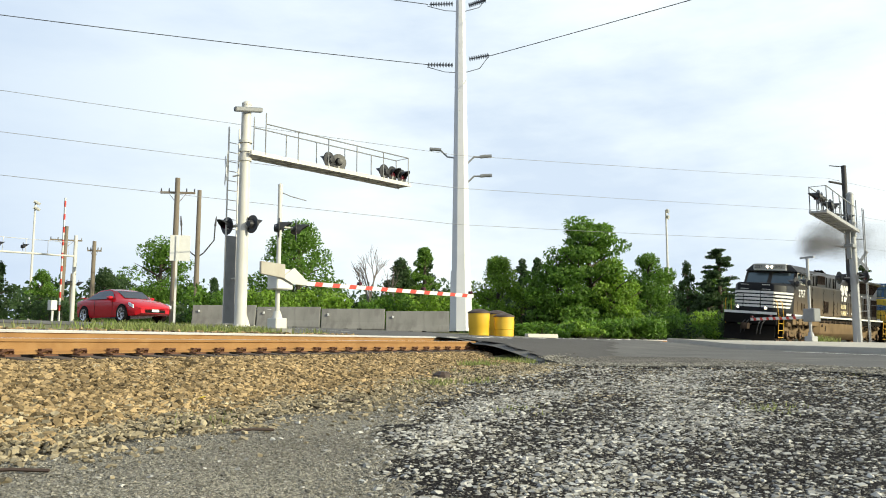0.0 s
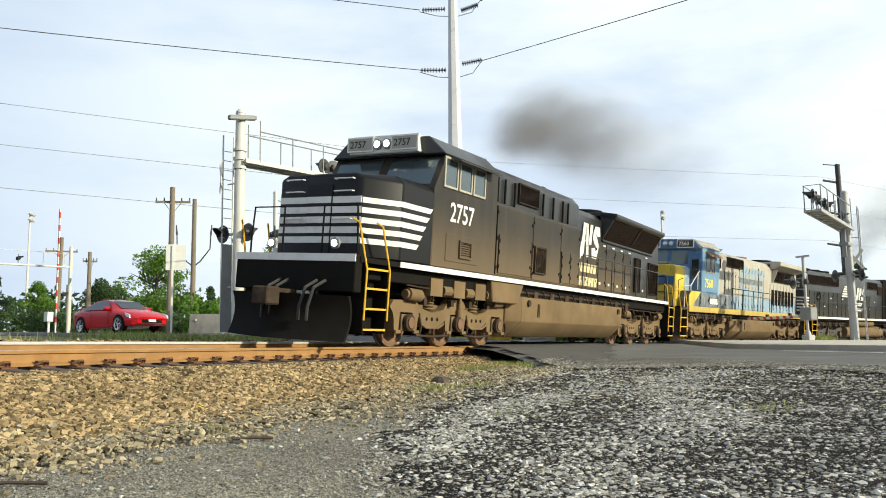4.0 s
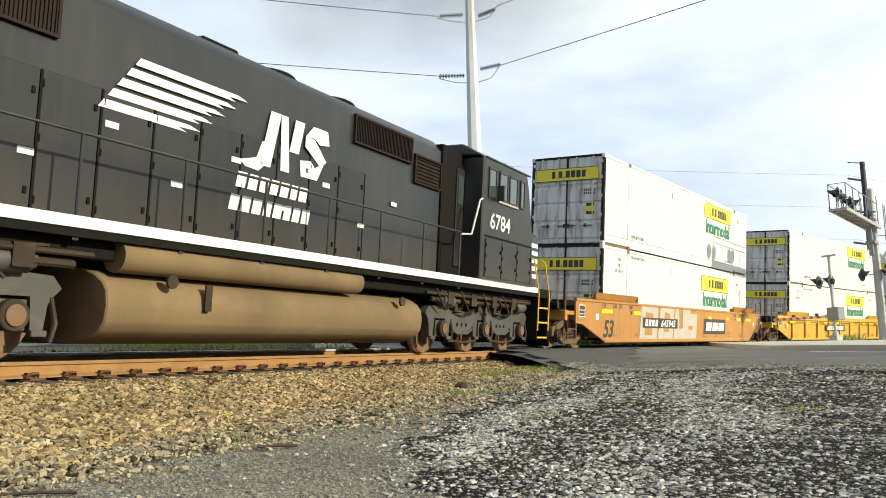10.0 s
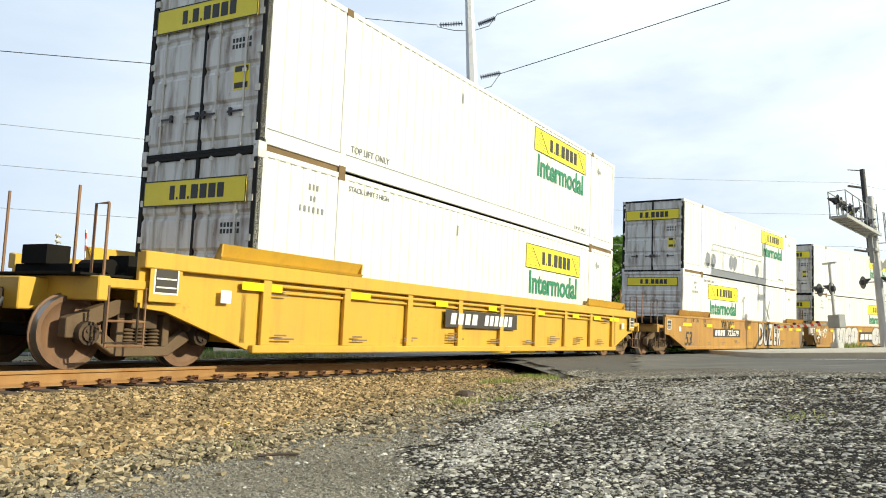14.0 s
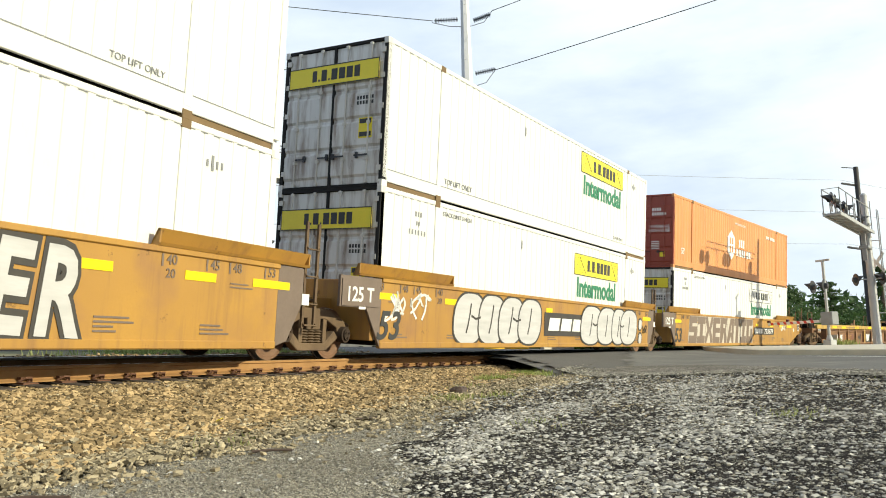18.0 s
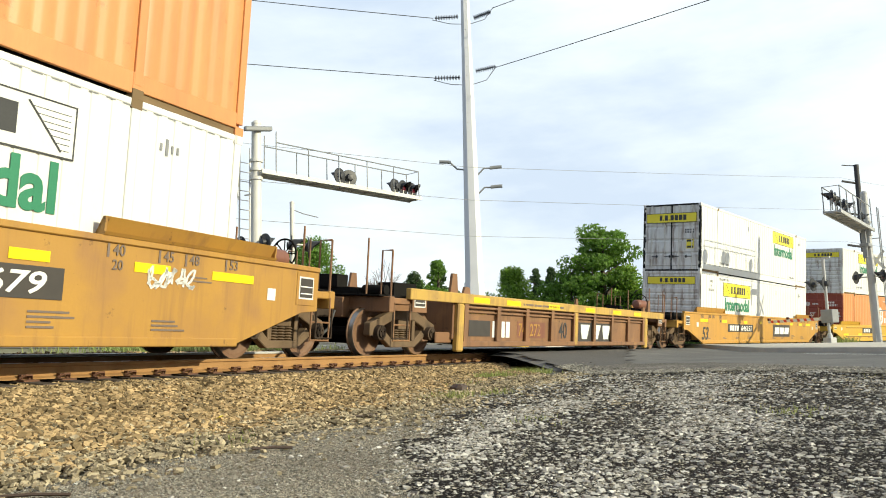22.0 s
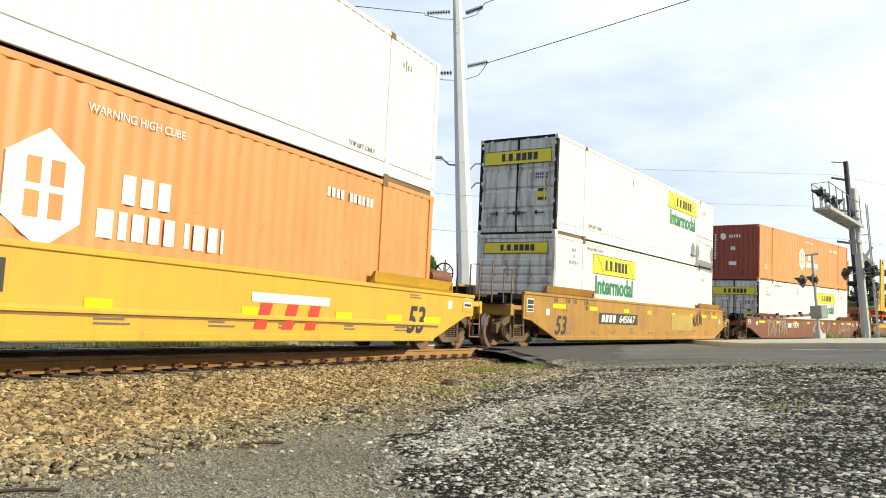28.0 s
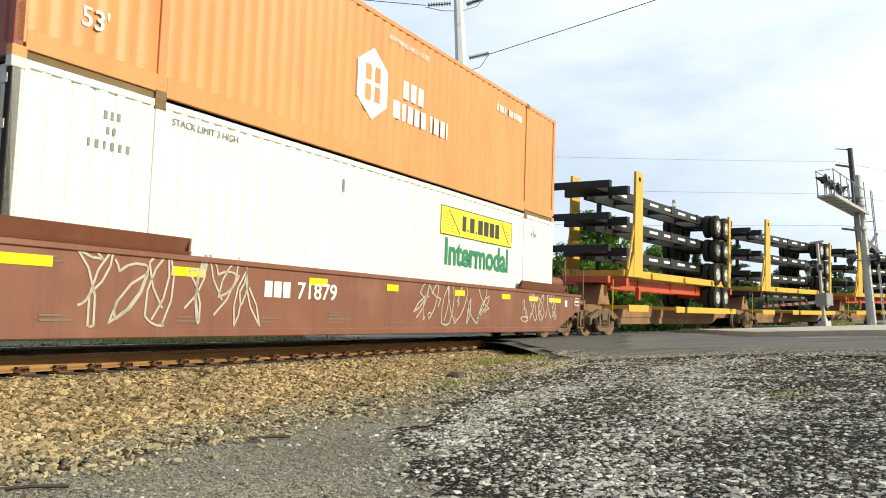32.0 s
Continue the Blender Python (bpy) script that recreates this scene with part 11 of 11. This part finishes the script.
def lot_points(n, seed, patchy):
    r = np.random.default_rng(seed)
    out = []
    while len(out) < n:
        x, y = r.uniform(1.5, 15), r.uniform(-4.5, 7)
        d = math.hypot(x, y)
        if d < 2.4 or x > lot_edge(y) - 0.1 or r.random() > (3.2 / d) ** 1.1 or x * 0.394 - y * 0.919 > d * 0.62 or x * 0.919 + y * 0.394 < 0.6 * d:
            continue
        s, v = to_sv(x, y)
        if v > -3.9:
            continue
        # bands of loose gravel run along the way cars turn off the road
        g = 0.8 * noise.noise((x * 0.3 + 1.2, (y - x * 0.08) * 1.25, 2.0)) + 0.35 * noise.noise((x * 1.6, y * 1.6, 5.0))
        for (ax, ay), (bx, by), w, amount in SWATHES:
            t = min(1.0, max(0.0, ((x - ax) * (bx - ax) + (y - ay) * (by - ay)) / ((bx - ax) ** 2 + (by - ay) ** 2)))
            g += amount * math.exp(-((x - ax - t * (bx - ax)) ** 2 + (y - ay - t * (by - ay)) ** 2) / (w * w))
        right = min(1.0, max(0.0, (dark_edge(x) - y + 0.4) / 0.9))
        if patchy and r.random() > (0.2 + 0.6 * max(0.0, g + 0.15)) * (0.02 + right):
            continue
        out.append((x, y, lot_height(x, y) + 0.004))
    return np.array(out)


pts = lot_points(34000, 21, True)
stones(pts, 0.004 + 0.021 * np.random.default_rng(22).random(len(pts)) ** 2.4 * (1 + 0.02 * np.hypot(pts[:, 0], pts[:, 1])), 23, STONE_GREY, "loose_gravel", "loose pale grey gravel on the lot", 0.55)
keep = pts[np.random.default_rng(27).permutation(len(pts))[:18000]] + np.random.default_rng(28).normal(0, 0.05, (18000, 3)) * (1, 1, 0)
stones(keep, np.random.default_rng(29).uniform(0.006, 0.018, len(keep)), 30, STONE_GRIT, "loose_gravel", "loose darker gravel among the pale stones", 0.55)
def spill_points(n, seed):
    """Gravel thrown out on the edge of the road, thinning away from the lot."""
    r = np.random.default_rng(seed)
    out = []
    while len(out) < n:
        y = r.uniform(-2.5, 4.6)
        x = lot_edge(y) - 0.35 + abs(r.normal(0, 0.85))
        if noise.noise((x * 1.3, y * 1.3, 8.0)) + 0.5 < r.random() * 0.9:
            continue
        out.append((x, y, max(ground_z(x, y, 1.0) + 0.05, lot_height(x, y) if x < lot_edge(y) + 0.35 else -9)))
    return np.array(out)


pts = lot_points(26000, 71, False)
pts = pts[np.random.default_rng(72).random(len(pts)) * 5.0 < np.hypot(pts[:, 0], pts[:, 1]) - 6.5]
stones(pts, np.random.default_rng(73).uniform(0.007, 0.02, len(pts)), 74, STONE_TOE, "dusty_gravel", "dusty olive-tan gravel where the lot meets the road", 0.5)
pts = spill_points(5000, 61)
stones(pts, np.random.default_rng(62).uniform(0.008, 0.028, len(pts)), 63, STONE_GRIT, "spilled_gravel", "grey gravel spilled on the edge of the road", 0.5)
pts = lot_points(40000, 24, False)
stones(pts, np.random.default_rng(25).uniform(0.004, 0.01, len(pts)), 26, STONE_GRIT, "fine_grit", "fine grey grit on the lot", 0.6)


# ---- grass and weeds ----
def blades(points, heights, seed, material, name, label):
    r = np.random.default_rng(seed)
    n = len(points)
    a = r.uniform(0, 6.28, n)
    d = np.stack([np.cos(a), np.sin(a), np.zeros(n)], 1)
    lean = np.stack([r.normal(0, 0.35, n), r.normal(0, 0.35, n), np.ones(n)], 1) * heights[:, None]
    w = heights[:, None] * 0.05 + 0.004
    v = np.stack([points - d * w, points + d * w, points + lean * 0.6 + d * w * 0.7, points + lean], 1).reshape(-1, 3)
    f = np.arange(n)[:, None] * 4 + np.array([[0, 1, 2, 3]])
    return tagged(new(name, fast_mesh(name, v, f, material)), label, "grass", "", "stuff")


def verge_points(n, seed):
    r = np.random.default_rng(seed)
    out = []
    while len(out) < n:
        s, v = r.uniform(11.5, 21.5), 4.4 + 4.5 * r.random() ** 1.3
        x, y = plan(s, v)
        if x > road_left(y) - 0.3 or noise.noise((x * 0.7, y * 0.7, 1)) + bend(s, [(12.5, -0.25), (14.5, 0.15), (17, 0.4), (20, 0.1)]) < r.random() * 0.8:
            continue
        out.append((x, y, ground_z(x, y) - 0.05))
    return np.array(out)


pts = verge_points(4200, 31)
blades(pts, np.random.default_rng(32).uniform(0.05, 0.26, len(pts)), 33, GRASS, "verge_grass", "tall pale and green grass on the verge")
for i, (x, y, n, h) in enumerate(((9.9, 4.35, 260, 0.07), (13.2, 5.0, 320, 0.11), (14.6, 4.7, 260, 0.1), (15.4, 5.3, 200, 0.1), (11.5, 4.9, 120, 0.06), (5.6, 4.6, 60, 0.06), (7.3, 2.4, 50, 0.04), (10.4, 3.9, 90, 0.05),
                                 (12.4, -0.9, 60, 0.03), (8.2, 0.2, 60, 0.04), (45.0, -1.2, 260, 0.5), (47.0, -1.8, 200, 0.5))):
    r = np.random.default_rng(50 + i)
    p = np.stack([x + r.normal(0, 0.22, n), y + r.normal(0, 0.16, n), np.zeros(n)], 1)
    p[:, 2] = [ground_z(a, b) + 0.01 for a, b, c in p]
    blades(p, r.uniform(0.5, 1.3, n) * h, 80 + i, GRASS, "weeds", "small patch of green and yellow weeds")


# dark clod of earth, a fallen leaf and bits of stick at the foot of the ballast
clod = Shape()
r = random.Random(77)
for k in range(7):
    w = 0.05 + 0.06 * r.random()
    cx, cy = r.uniform(-0.16, 0.16), r.uniform(-0.08, 0.08)
    clod.lathe([(0.01, 0.0), (w, 0.01), (w * 0.9, w * 0.8), (w * 0.4, w * 1.25), (0.01, w * 1.3)], (cx, cy, 0), "z", 7)
solid("earth_clod", clod, BARREL_LID, "dark lump of broken asphalt and earth", "clod", "", "stuff", at=pose(10.75, 4.6, ground_z(10.75, 4.6, 0.0) - 0.01, 0, 0, 20))
solid("fallen_leaf", Shape().prism([(-0.07, 0.0), (-0.02, 0.045), (0.05, 0.04), (0.08, 0.0), (0.04, -0.05), (-0.03, -0.04)], "z", 0.0, 0.004), SIGN_Y, "yellow fallen leaf on the ballast", "leaf",
      at=pose(6.72, 5.55, ground_z(6.72, 5.55, 0.0) + 0.06, -25, 10, 40))
for x, y, a, ln_ in ((5.15, 3.75, 10, 0.3), (2.85, 4.1, -10, 0.25), (7.6, 4.3, 25, 0.35), (3.2, 3.9, 5, 0.4)):
    solid("stick", Shape().tube([(-ln_ / 2, 0, 0.012), (0, 0.012, 0.016), (ln_ / 2, 0, 0.01)], 0.011, 5), BARREL_LID, "short dark stick lying on the gravel", "stick", "sticks",
          at=pose(x, y, lot_height(x, y) + 0.01, 0, 0, a - 67))

# ---- all movement: the train runs from right to left ----
def run(t):
    """Metres that the train has covered."""
    return 9.126 * t + 0.02793 * t * t - 0.0002845 * t ** 3


def motions():
    for ob, s0, offset in TRAIN:
        rows = []
        for i in range(65):
            t = i * 0.5
            rows.append((t, track_pose(s0 - run(t), 0.16) @ offset))
        walk(ob, rows)


motions()
